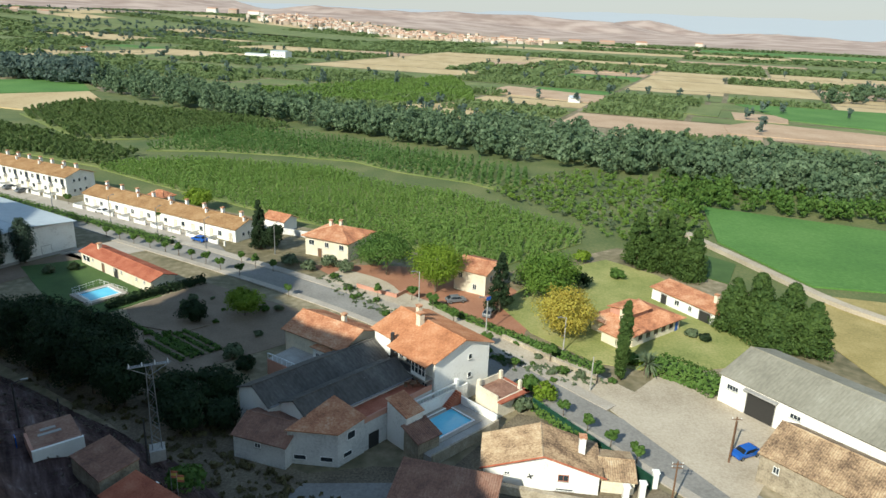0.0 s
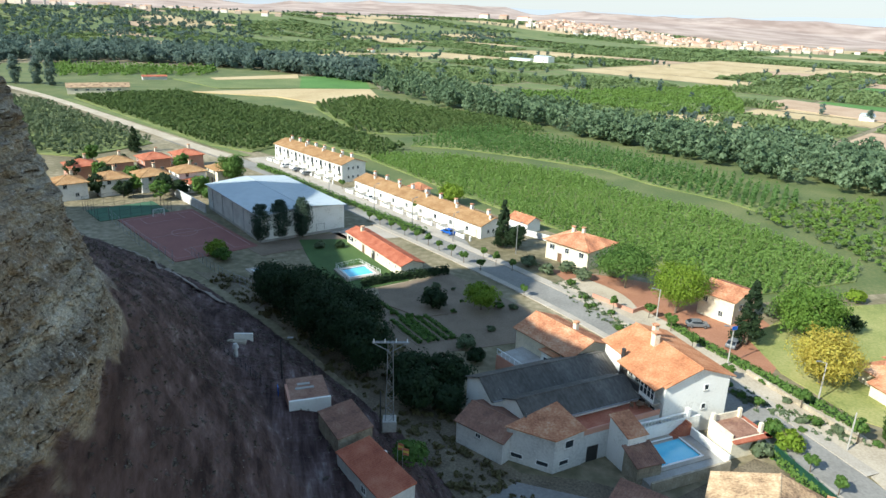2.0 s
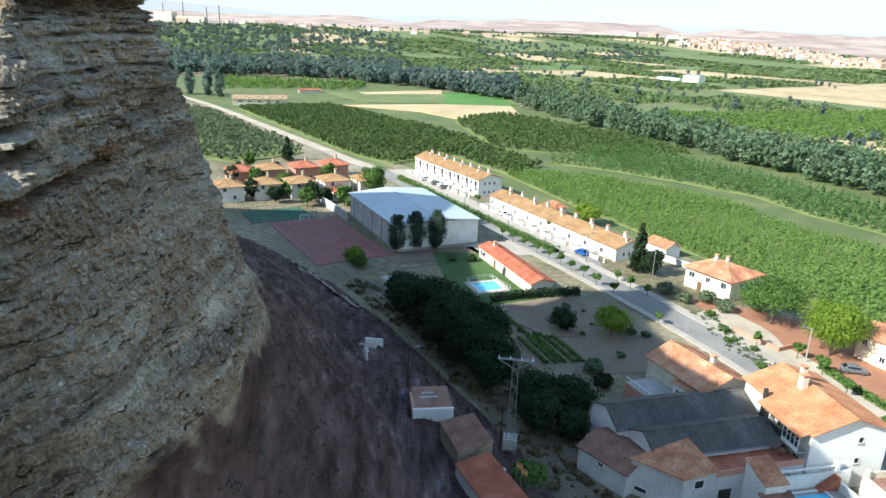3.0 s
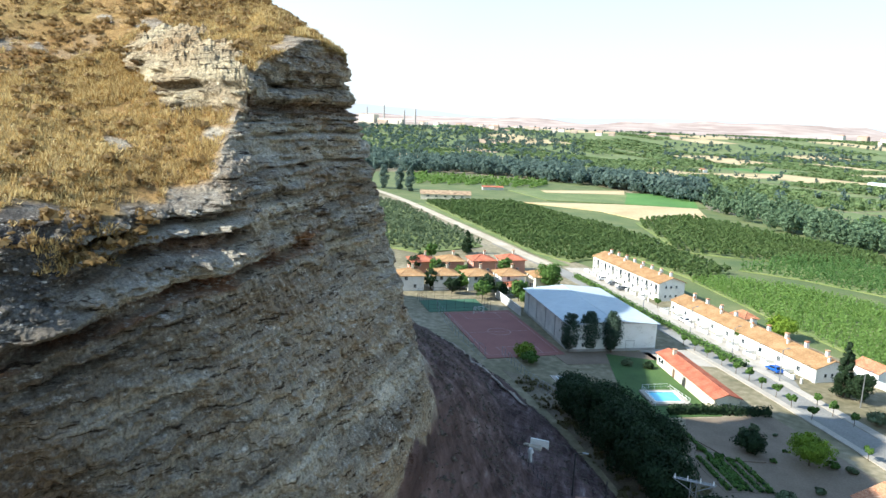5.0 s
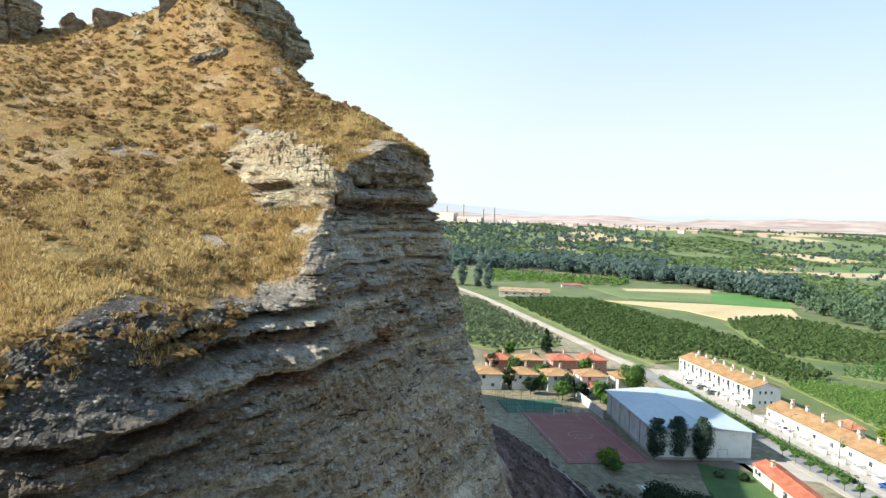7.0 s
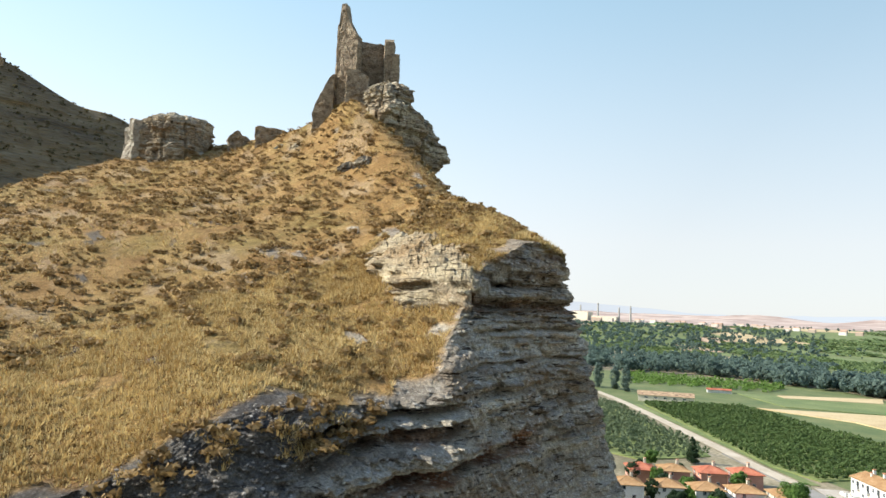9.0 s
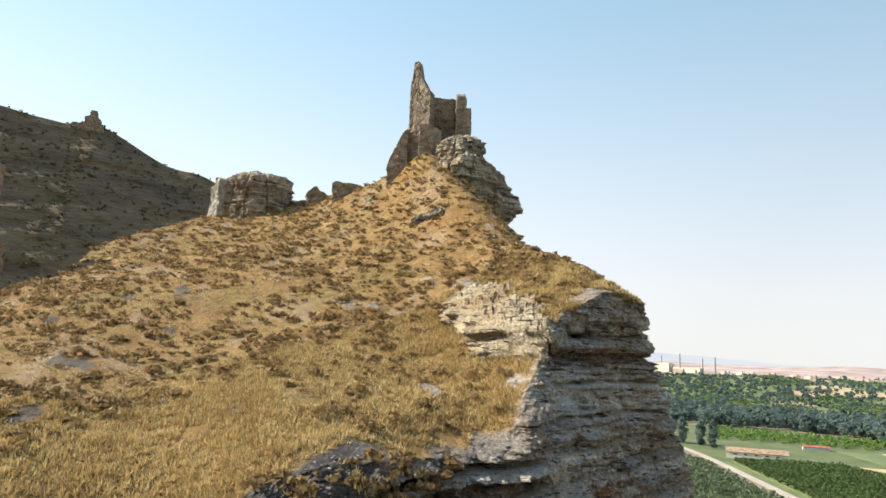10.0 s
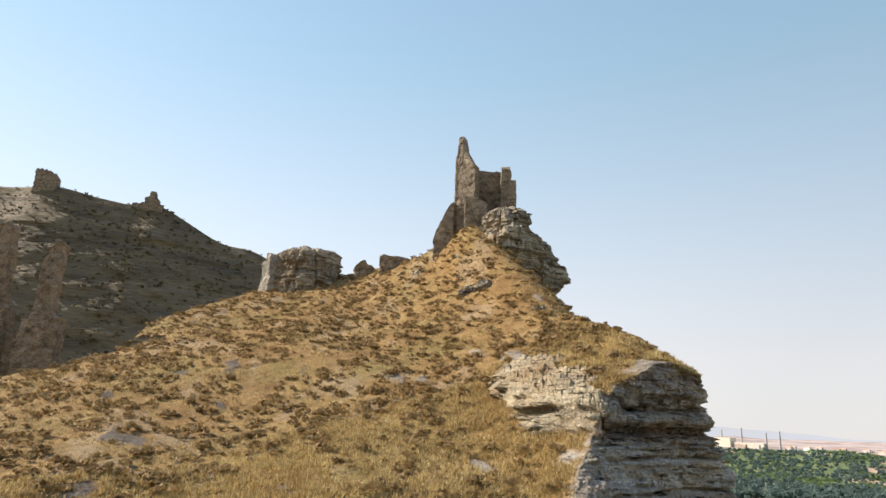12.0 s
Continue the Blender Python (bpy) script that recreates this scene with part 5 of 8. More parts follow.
def split(p0, q0, p1, q1):
    w, h = p1 - p0, q1 - q0
    far = max(400.0, q0)
    if w < far * frng.uniform(0.22, 0.42) and h < far * frng.uniform(0.10, 0.2):
        cells.append((p0, q0, p1, q1))
    elif w > 1.6 * h:
        m = p0 + w * frng.uniform(0.35, 0.65)
        split(p0, q0, m, q1), split(m, q0, p1, q1)
    else:
        m = q0 + h * frng.uniform(0.35, 0.65)
        split(p0, q0, p1, m), split(p0, m, p1, q1)


split(-1900, 330, 1500, 2150)
patches = {"tan": [], "crop": [], "meadow": [], "orchard": [], "bare": []}
row_places, edge_places = [], []
for p0, q0, p1, q1 in cells:
    c = FU * (p0 + p1) / 2 + FV * (q0 + q1) / 2
    corners = [FU * p + FV * q for p, q in ((p0 + 2, q0 + 2), (p1 - 2, q0 + 2), (p1 - 2, q1 - 2), (p0 + 2, q1 - 2))]
    if any(inside(NEAR, np.array(k[0]), np.array(k[1])) for k in corners + [c]):
        continue
    d = np.hypot(*c)
    east = np.clip((c[0] + 100) / 600, 0, 1)
    up_valley = np.clip((-c[0] - 250) / 300, 0, 1)
    w = np.array([0.19 + 0.08 * east, 0.07, 0.27, 0.40 - 0.06 * east, 0.05 + 0.04 * east])
    if d > 1500:
        w = np.array([0.24, 0.05, 0.30, 0.30, 0.11])
    w = w * np.array([1 - 0.6 * up_valley, 1 - 0.8 * up_valley, 1 + 0.3 * up_valley, 1 + 0.4 * up_valley, 1 - 0.6 * up_valley])
    kind = frng.choice(["tan", "crop", "meadow", "orchard", "bare"], p=w / w.sum())
    patches[kind].append([(*k, 0.22 + rise(*k)) for k in corners])
    if kind == "orchard":
        step, row = (3.4, 8.5) if d < 700 else (6.5, 14.0) if d < 1300 else (13.0, 24.0)
        ps, qs = np.meshgrid(np.arange(p0 + 5, p1 - 4, step), np.arange(q0 + 5, q1 - 4, row))
        xy = ps.ravel()[:, None] * FU + qs.ravel()[:, None] * FV + frng.normal(0, 0.5, (ps.size, 2))
        row_places.append(np.column_stack([xy, 0.2 + rise(xy[:, 0], xy[:, 1]), np.full(len(xy), 1.0 if d < 700 else 2.0 if d < 1300 else 3.6)]))
    n = frng.integers(0, 6 if d < 1200 else 3)
    if n > 1:
        s = frng.uniform(0, 1, (n, 1))
        e0, e1 = (corners[0], corners[1]) if frng.random() < 0.6 else (corners[1], corners[2])
        edge_places.append(np.column_stack([e0 + (e1 - e0) * s + frng.normal(0, 2, (n, 2)), np.full(n, 0.0), frng.uniform(0.4, 1.0, n)]))
for kind, mat, lab in (("tan", STUBBLE, "pale stubble fields"), ("crop", CROP, "bright green crop fields"), ("meadow", MEADOW, "olive-green meadow strips"), ("orchard", UNDERGROWTH, "grassy ground under far orchards"), ("bare", PLOUGHED, "bare reddish-brown fields")):
    q = np.array(patches[kind]).reshape(-1, 3)
    solid("field_patchwork", quick_mesh("patchwork", q, np.arange(len(q)).reshape(-1, 4)), mat, lab, "field", kind="structure")

field([(83, 218), (129, 197), (170, 190), (135, 135), (99, 146), (84, 148), (74, 180)], CROP, "bright green mown crop field")
field([(84, 143), (130, 132), (110, 92), (74, 100), (72, 121)], DRYSTRIP, "dry golden grass beside the barn", 0.1)
field([(62, 174), (72, 162), (65, 148), (57, 156)], TURF, "dark green fallow plot", 0.2)
field([(23, 569), (52, 625), (126, 564), (104, 511)], PLOUGHED, "bare tan field beyond the river")
field([(-36, 438), (2, 484), (27, 424), (9, 400)], STUBBLE, "pale stubble field beyond the river")
field([(163, 416), (188, 437), (270, 385), (250, 350), (154, 384)], PLOUGHED, "bare reddish field beyond the river")
field([(195, 488), (228, 474), (210, 435), (182, 448)], PLOUGHED, "bare reddish field strip")
field([(219, 545), (320, 519), (272, 408), (220, 453)], CROP, "bright green crop strip")
field([(87, 374), (118, 381), (107, 338), (81, 342)], STUBBLE, "pale striped vineyard plot")
field([(127, 581), (202, 522), (175, 459), (114, 500)], MEADOW, "yellow-green meadow beyond the river")
field([(58, 1008), (276, 971), (242, 846), (43, 870)], PLOUGHED, "long tan field far off", 0.6)
field([(-327, 516), (-284, 546), (-236, 465), (-279, 438)], CROP, "green crop field by the river wood")
field([(-388, 432), (-326, 510), (-262, 513), (-235, 477), (-321, 401)], MEADOW, "green meadow by the river wood", 0.35)
field([(-319, 373), (-276, 433), (-236, 464), (-203, 415), (-226, 372), (-262, 385)], STUBBLE, "pale stubble field among the orchards", 0.55)
field([(-370, 454), (-338, 528), (-318, 498), (-356, 444)], STUBBLE, "pale stubble strip by the wood", 0.55)

O1 = [(-122, 240), (-116, 252), (-92, 260), (-63, 256), (-41, 249), (-24, 233), (-9, 226), (3, 221), (12, 212), (27, 196), (38, 184), (36, 174), (13, 153), (-12, 168), (-24, 176), (-45, 188), (-79, 210)]
O2 = [(-120, 275), (-118, 318), (-104, 338), (-78, 322), (-53, 310), (-15, 291), (8, 275), (33, 254), (24, 232), (17, 231), (8, 240), (-6, 247), (-18, 253), (-36, 269), (-67, 276), (-96, 279)]
O3 = [(-350, 308), (-324, 365), (-198, 318), (-145, 283), (-119, 266), (-119, 240), (-163, 262), (-168, 228), (-190, 231)]
O4 = [(-220, 359), (-217, 415), (-158, 390), (-105, 370), (-75, 345), (-104, 318), (-133, 300), (-155, 292)]
O5 = [(-420, 300), (-385, 290), (-350, 286), (-238, 236), (-212, 222), (-214, 188), (-250, 180), (-400, 240)]
O6 = [(-122, 521), (2, 679), (16, 575), (18, 489), (-40, 455), (-147, 492)]
for o, lab in ((O1, "grassy floor of the orchard behind the village"), (O2, "grassy floor of the young orchard"), (O3, "grassy floor of the orchard beside the farm road"), (O4, "grassy floor of the riverside orchard"), (O5, "grassy floor of the orchard left of the road"), (O6, "grassy floor of the orchard beyond the river")):
    field(o, UNDERGROWTH, lab, 0.12, "orchard_floor")


def rows_in(poly, way, row, step, rng, jitter=0.35):
    way = np.array(way, float) / np.hypot(*way)
    side = np.array([way[1], -way[0]])
    p = np.array(poly, float)
    a, b = p @ way, p @ side
    s, r = np.meshgrid(np.arange(a.min(), a.max(), step), np.arange(b.min(), b.max(), row))
    xy = s.ravel()[:, None] * way + r.ravel()[:, None] * side + rng.normal(0, jitter, (s.size, 2))
    return xy[inside(poly, xy[:, 0], xy[:, 1])]


prng = np.random.default_rng(5)
orchard_protos = [crown("round", 3.3, 1.15, 7, 8, 0.45, prng, base=0.3) for _ in range(5)]
maize_protos = [crown("column", 2.3, 0.55, 8, 5, 0.2, prng, base=0.1) for _ in range(6)]
young_protos = [crown("cone", 4.3, 0.75, 10, 6, 0.26, prng, base=0.15) for _ in range(6)]
for poly, way, row, step, mat, lab, sc in (
    (O1, (0.30, 0.95), 1.8, 0.95, LEAF_ORCHARD, "dense rows of slender green saplings behind the village", 1.0),
    (O2, (0.10, 0.99), 3.0, 1.5, LEAF_YOUNG, "rows of slender pointed young trees", 1.05),
    (O3, (0.35, 0.94), 3.2, 1.9, LEAF_ROWS, "rows of green fruit trees beside the farm road", 0.95),
    (O4, (0.6, -0.8), 3.6, 2.0, LEAF_ROWS, "rows of green fruit trees near the river", 1.0),
    (O5, (0.35, 0.94), 4.0, 2.5, LEAF_OLIVE, "rows of grey-green olive trees", 1.0),
    (O6, (0.93, -0.37), 5.0, 3.2, LEAF_ORCHARD, "rows of fruit trees beyond the river", 1.3),
):
    xy = rows_in(poly, way, row, step, prng)
    xy = xy[prng.random(len(xy)) > 0.04]
    pl = np.column_stack([xy, np.full(len(xy), 0.1)])
    patchy = 1 + 0.16 * vnoise(np.column_stack([xy / 22, 0 * xy[:, 0]]), 31)
    v, f = scatter(maize_protos if poly is O1 else young_protos if poly is O2 else orchard_protos, pl, sc * patchy * prng.uniform(0.85, 1.15, len(xy)), prng)
    solid("orchard_rows", quick_mesh("orchard_rows", v, f), mat, lab, "orchard", kind="stuff")
far_protos = [crown("round", 3.2, 2.2, 3, 3, 1.4, prng, base=0.2) for _ in range(4)]
rp = np.vstack(row_places)
v, f = scatter(far_protos, rp[:, :3], rp[:, 3] * prng.uniform(0.8, 1.15, len(rp)), prng, squash=1 / rp[:, 3] ** 0.9)
LEAF_FAR = leaf("far_orchard_leaves", (0.10, 0.15, 0.06), (0.20, 0.265, 0.11))
solid("far_orchards", quick_mesh("far_orchards", v, f), LEAF_FAR, "far orchard rows across the plain", "orchard", kind="stuff")
# yellow-green trained rows
xy = rows_in([(-528, 445), (-419, 521), (-382, 475), (-462, 395)], (0.4, -0.92), 13.0, 6.5, prng, 0.15)
cone_protos = [crown("cone", 6.5, 3.0, 16, 8, 0.6, prng) for _ in range(3)]
v, f = scatter(cone_protos, np.column_stack([xy, 0 * xy[:, 0]]), prng.uniform(0.9, 1.1, len(xy)), prng)
solid("pyramid_orchard", quick_mesh("pyramid_orchard", v, f), LEAF_ORCHARD, "rows of pointed yellow-green fruit trees", "orchard", kind="stuff")

wood_protos = [crown("round", 10.5 + k % 3, 4.2 + 0.4 * (k % 2), 22, 12, 0.58, prng, base=0.0) for k in range(6)]

far_wood_protos = [crown("round", 11.5 + k % 3, 5.6 + 0.6 * (k % 2), 20, 9, 1.0, prng, base=0.0) for k in range(6)]
haze_protos = [crown("round", 9 + k % 3, 5.2, 12, 6, 1.5, prng, base=-0.5) for k in range(6)]


def wood(near_line, far_line, count, mat, lab, protos=wood_protos, lo=0.7, hi=1.25):
    a, b = spline(near_line, 200), spline(far_line, 200)
    i = prng.integers(0, 200, count)
    u = prng.uniform(0, 1, (count, 1))
    xy = a[i] * (1 - u) + b[i] * u + prng.normal(0, 2, (count, 2))
    v, f = scatter(protos, np.column_stack([xy, rise(xy[:, 0], xy[:, 1])]), prng.uniform(lo, hi, count), prng)
    return solid("river_wood", quick_mesh("river_wood", v, f), mat, lab, "woodland", kind="stuff")


R_NEAR = [(-235, 470), (-157, 405), (-101, 372), (-51, 338), (-10, 309), (25, 285), (56, 268), (86, 257), (103, 232), (135, 220), (210, 200)]
R_FAR = [(-290, 590), (-180, 500), (-110, 430), (-60, 395), (-5, 362), (35, 365), (65, 345), (105, 310), (135, 290), (185, 280), (260, 260)]
wood(R_NEAR, R_FAR, 500, LEAF_RIVER, "band of dark green riverside trees", lo=0.8, hi=1.3)
wood(R_NEAR, R_FAR, 330, LEAF_WILLOW, "grey-green willows along the river", hi=1.15)
wood([(-640, 400), (-560, 470), (-504, 533), (-425, 540), (-330, 528), (-250, 490)], [(-740, 500), (-640, 560), (-560, 620), (-450, 620), (-340, 600), (-290, 570)], 560, LEAF_HAZEWOOD, "dense band of dark trees beyond the farm", far_wood_protos, 0.9, 1.45)
wood([(-735, 1011), (-884, 884), (-980, 776), (-1080, 640)], [(-1117, 1537), (-1343, 1343), (-1490, 1180), (-1611, 1007)], 900, LEAF_HAZEWOOD, "far woods tinted bluish-green by painted haze", haze_protos, 0.6, 1.1)
wood([(-900, 560), (-800, 640), (-700, 690), (-560, 760)], [(-1000, 640), (-860, 720), (-740, 760), (-600, 850)], 130, LEAF_HAZEWOOD, "clumps of dark trees far across the plain", haze_protos, 0.7, 1.3)
wood([(-640, 1150), (-500, 1300), (-380, 1500)], [(-900, 1500), (-760, 1750), (-600, 1900)], 220, LEAF_HAZEWOOD, "loose line of woods before the hills", haze_protos, 0.6, 1.1)
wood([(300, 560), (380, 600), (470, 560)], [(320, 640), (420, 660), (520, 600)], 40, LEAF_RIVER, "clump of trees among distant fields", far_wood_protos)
wood([(-1500, 1500), (-900, 1900), (-300, 2050)], [(-1550, 1650), (-950, 2050), (-300, 2150)], 90, LEAF_HAZEWOOD, "trees before the far town", haze_protos, 0.6, 1.1)
ep = np.vstack(edge_places)
ep[:, 2] += rise(ep[:, 0], ep[:, 1])
edge_protos = [crown("round", 9 + k, 3.6, 9, 7, 1.2, prng, base=1.0) for k in range(4)]
v, f = scatter(edge_protos, ep[:, :3], ep[:, 3], prng)
solid("field_trees", quick_mesh("field_trees", v, f), LEAF_HAZEWOOD, "scattered trees along field edges", "trees", kind="stuff")

# ---- the far town, factory and hills ----
trng = np.random.default_rng(77)
TOWN = material("town_walls", [(0.2, (0.34, 0.26, 0.20)), (0.5, (0.48, 0.40, 0.33)), (0.8, (0.66, 0.62, 0.57))], scale=0.01, fine=3, bump=0, island=0.7)
TOWNROOF = material("town_roofs", [(0.2, (0.36, 0.20, 0.13)), (0.8, (0.54, 0.36, 0.26))], scale=0.01, bump=0, island=0.6)
wv, wf, rv, rf = [], [], [], []


def far_house(x, y, L, W, h, turn):
    c, s = np.cos(turn), np.sin(turn)
    q = np.array([(-L / 2, -W / 2), (L / 2, -W / 2), (L / 2, W / 2), (-L / 2, W / 2)]) @ np.array([[c, s], [-s, c]]) + (x, y)
    k = 8 * len(wv)
    foot = float(rise(x, y))
    h += foot + (max(0.0, (y - 1850) * 0.012) if x > -900 else 0.0)
    wv.append(np.vstack([np.column_stack([q, np.full(4, foot - 3.0)]), np.column_stack([q, np.full(4, h)])]))
    wf.extend([[k + i, k + (i + 1) % 4, k + 4 + (i + 1) % 4, k + 4 + i] for i in range(4)])
    k = 6 * len(rv)
    m0, m1 = (q[0] + q[3]) / 2, (q[1] + q[2]) / 2
    rv.append(np.vstack([np.column_stack([q, np.full(4, h)]), [[*m0, h + 0.22 * W], [*m1, h + 0.22 * W]]]))
    rf.extend([[k, k + 1, k + 5, k + 4], [k + 2, k + 3, k + 4, k + 5], [k + 3, k, k + 4, k + 4], [k + 1, k + 2, k + 5, k + 5]])


for _ in range(520):
    s = trng.uniform(0, 1) ** 1.1
    x = -560 + 760 * s + trng.normal(0, 40)
    y = 2290 - 420 * s + trng.normal(0, 55) + 110 * trng.uniform(-1, 1)
    far_house(x, y, trng.uniform(8, 16), trng.uniform(7, 11), trng.uniform(4, 8), trng.uniform(0, 3.1))
for x, y, L in ((-800, 2450, 34), (-720, 2420, 30), (150, 1950, 40), (250, 1960, 30), (330, 1940, 34), (420, 1960, 40), (-640, 2380, 40), (700, 2060, 20), (520, 1990, 30)):
    far_house(x, y, L, 18, 8, -0.2)
for k in range(26):
    far_house(-1700 + 30 * k + trng.normal(0, 14), 1330 + 14 * k + trng.normal(0, 30), 16, 10, 7, 0.4)
wf = np.array(wf)
solid("far_town", quick_mesh("far_town", np.vstack(wv), wf), TOWN, "far pale town houses at the foot of the hills", "town", kind="stuff")
rq = np.array(rf)
tri = np.vstack([rq[:, :3], rq[rq[:, 3] != rq[:, 2]][:, [0, 2, 3]]])
solid("far_town_roofs", quick_mesh("far_town_roofs", np.vstack(rv), tri), TOWNROOF, "terracotta roofs of the far town", "town", kind="stuff")
house("white_farmhouse", -226, 905, -22, 22, 14, 7.5, 1.0, "gx", WHITEWASH, WHITEROOF, "white flat-roofed farm building among orchards", "building", windows=[("S", 3, 2, 2, 2), ("S", 9, 2, 2, 2), ("S", 15, 2, 2, 2)], sheet=True)
house("white_shed", -262, 918, -22, 34, 9, 3.0, 0.6, "gx", WHITEWASH, WHITEROOF, "long low white shed beside the farm building", "shed", sheet=True)
house("field_hut", -455, 885, -20, 9, 7, 4.2, 1.2, "gx", WHITEWASH, TILE, "small white hut among far fields", "hut")
house("field_hut", 88, 512, 10, 7, 6, 3.5, 1.4, "gx", WHITEWASH, WHITEROOF, "small white hut beside a bare field", "hut")
house("farm_shed", -366, 318, 49, 35, 13, 4.2, 2.0, "gx", CREAM, OLDTILE, "long pale farm shed beside the road", "shed", windows=[("S", 4 + 6 * k, 2.2, 2.0, 1.0) for k in range(5)], sheet=True)
house("red_roofed_shed", -398, 413, 52, 17, 5, 2.5, 0.8, "gx", GREYWALL, REDROOF, "small red-roofed shed beside the trees", "shed", sheet=True)
works = thing("factory", pose(-1735, 1352, float(rise(-1735, 1352)) - 1.5, 0, 0, 30), "distant factory with tall thin chimney stacks", "factory")
part("hall", boxes((-80, -20, 0, -30, 20, 26), (-20, -15, 0, 60, 15, 14)), CREAM, works)
for k, (sx, h) in enumerate(((-62, 47), (-5, 54), (62, 42), (98, 47))):
    part("stack", tubes(((sx, 0, 0), (sx, 0, h), 3.4, 2.2), sides=12), CONCRETE, works)

# the range's haze is an even glow set in its material
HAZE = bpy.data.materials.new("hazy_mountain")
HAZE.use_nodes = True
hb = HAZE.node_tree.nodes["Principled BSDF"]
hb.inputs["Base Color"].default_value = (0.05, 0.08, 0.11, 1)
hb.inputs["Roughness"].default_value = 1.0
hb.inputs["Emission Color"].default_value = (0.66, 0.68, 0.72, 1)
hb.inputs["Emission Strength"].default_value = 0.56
ba = np.linspace(radians(-80), radians(120), 260)
for r, hgt, seed in ((4960, 105, 500),):
    top = hgt + 45 * fbm(np.stack([ba * 4, 0 * ba, 0 * ba + seed], -1), 5, seed)
    bx, by = -r * np.sin(ba), r * np.cos(ba)
    v = np.vstack([np.stack([bx, by, 0 * ba - 5], 1), np.stack([bx, by, np.maximum(top, 20)], 1)])
    i = np.arange(len(ba) - 1)
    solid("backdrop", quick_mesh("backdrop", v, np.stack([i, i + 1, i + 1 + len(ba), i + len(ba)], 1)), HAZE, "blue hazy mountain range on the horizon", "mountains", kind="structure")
# rough ground between orchard and river: bushes of several greens
zone = [(14, 226), (45, 262), (60, 262), (84, 250), (82, 222), (74, 184), (62, 176), (46, 176), (38, 196)]
for mat, n, lab in ((LEAF_ORCHARD, 260, "yellow-green bushes on rough ground"), (LEAF_STONEPINE, 70, "green bushes on rough ground"), (LEAF_OLIVE, 60, "grey-green olive bushes on rough ground")):
    q = np.column_stack([prng.uniform(14, 88, n * 3), prng.uniform(174, 262, n * 3)])
    q = q[inside(zone, q[:, 0], q[:, 1])]
    v, f = scatter(orchard_protos, np.column_stack([q, 0 * q[:, 0]]), prng.uniform(0.45, 1.05, len(q)), prng, squash=np.full(len(q), 0.8))
    solid("rough_bushes", quick_mesh("rough_bushes", v, f), mat, lab, "bushes", kind="stuff")
n = 260
q = np.vstack([np.column_stack([prng.uniform(60, 140, n), prng.uniform(195, 260, n)]), np.column_stack([prng.uniform(70, 110, 40), prng.uniform(140, 215, 40)])])
edge_poly = [(66, 186), (74, 182), (82, 219), (130, 199), (150, 212), (110, 236), (86, 254), (76, 250)]
q = q[inside(edge_poly, q[:, 0], q[:, 1])]
v, f = scatter(wood_protos, np.column_stack([q, 0 * q[:, 0]]), prng.uniform(0.3, 0.75, len(q)), prng)
solid("field_margin_trees", quick_mesh("field_margin_trees", v, f), LEAF_GREEN, "fresh green trees round the crop field", "trees", kind="stuff")

# ---- roads and plots of the village ----
ROAD = [(-215, 235), (-152, 207), (-110, 184), (-80, 167), (-52.6, 151), (-30, 137), (-9.7, 122.5), (9.8, 104.3), (23, 89.5), (34, 76), (48, 58), (70, 30)]
solid("road", ribbon(ROAD, 6.6, 0.10), ASPHALT, "grey asphalt village street", "road", kind="structure")
solid("pavement", ribbon(ROAD[3:], 1.6, 0.22, side=4.1, thick=0.2), PAVING, "pale concrete pavement along the street", "pavement", kind="structure")
solid("pavement", ribbon(ROAD[3:9], 2.2, 0.22, side=-4.4, thick=0.2), PAVING, "pale concrete pavement with planted trees", "pavement", kind="structure")
solid("verge", ribbon(ROAD[5:9], 6.0, 0.09, side=-8.4), GRAVEL, "dry earth verge beside the street", "verge", kind="structure")
solid("farm_road", ribbon([(-520, 352), (-439, 329), (-368, 304), (-282, 266), (-192, 225), (-165, 214)], 5.5, 0.3), GRAVEL, "pale farm road between orchards", "road", kind="structure")
solid("grass_verge", ribbon([(-350, 302), (-282, 272), (-192, 232), (-165, 220)], 4.0, 0.2, side=-0.5), MEADOW, "green verge of the farm road", "verge", kind="structure")
solid("field_track", ribbon([(65.8, 191), (69.1, 179.3), (74.2, 165.1), (82.7, 140.2), (89.3, 129.1), (104, 108)], 2.4, 1.05, thick=1.1), GRAVEL, "pale earth track beside the green field", "road", kind="structure")
solid("parking_street", ribbon([(-160, 221), (-126, 199), (-98, 184), (-62, 164)], 9.5, 0.14), PAVING, "wide paved parking street before the terraced houses", "road", kind="structure")
solid("side_street", ribbon([(-70, 170), (-60, 160), (-55, 153)], 10, 0.12), ASPHALT, "asphalt junction", "road", kind="structure")
solid("driveway", ribbon([(-24, 146), (-14, 139), (-9, 128), (-7, 122)], 6, 0.13), GRAVEL, "pale gravel driveway", "road", kind="structure")


def plot(name, outline, mat, label, z=0.08, category="ground"):
    me = bpy.data.meshes.new(name)
    bm = slab(outline, -0.2, z)
    bm.to_mesh(me)
    bm.free()
    return solid(name, me, mat, label, category, kind="structure")


plot("lawn", [(17, 118), (12, 130), (22, 150), (40, 162), (50, 152), (58, 130), (60, 118), (52, 108), (38, 104), (27, 107)], LAWN, "sunlit yellowing lawn around the bungalow", 0.12, "lawn")
plot("gravel_yard", [(26, 92), (36, 103), (44, 99), (50, 90), (45, 79), (38, 70), (33, 79)], GRAVEL, "pale gravel yard before the barn", 0.11, "yard")
plot("garden_ground", [(-30, 150), (-14, 152), (10, 150), (20, 132), (14, 112), (-4, 128), (-18, 137)], REDSOIL, "reddish bare garden earth under pines", 0.06, "garden")
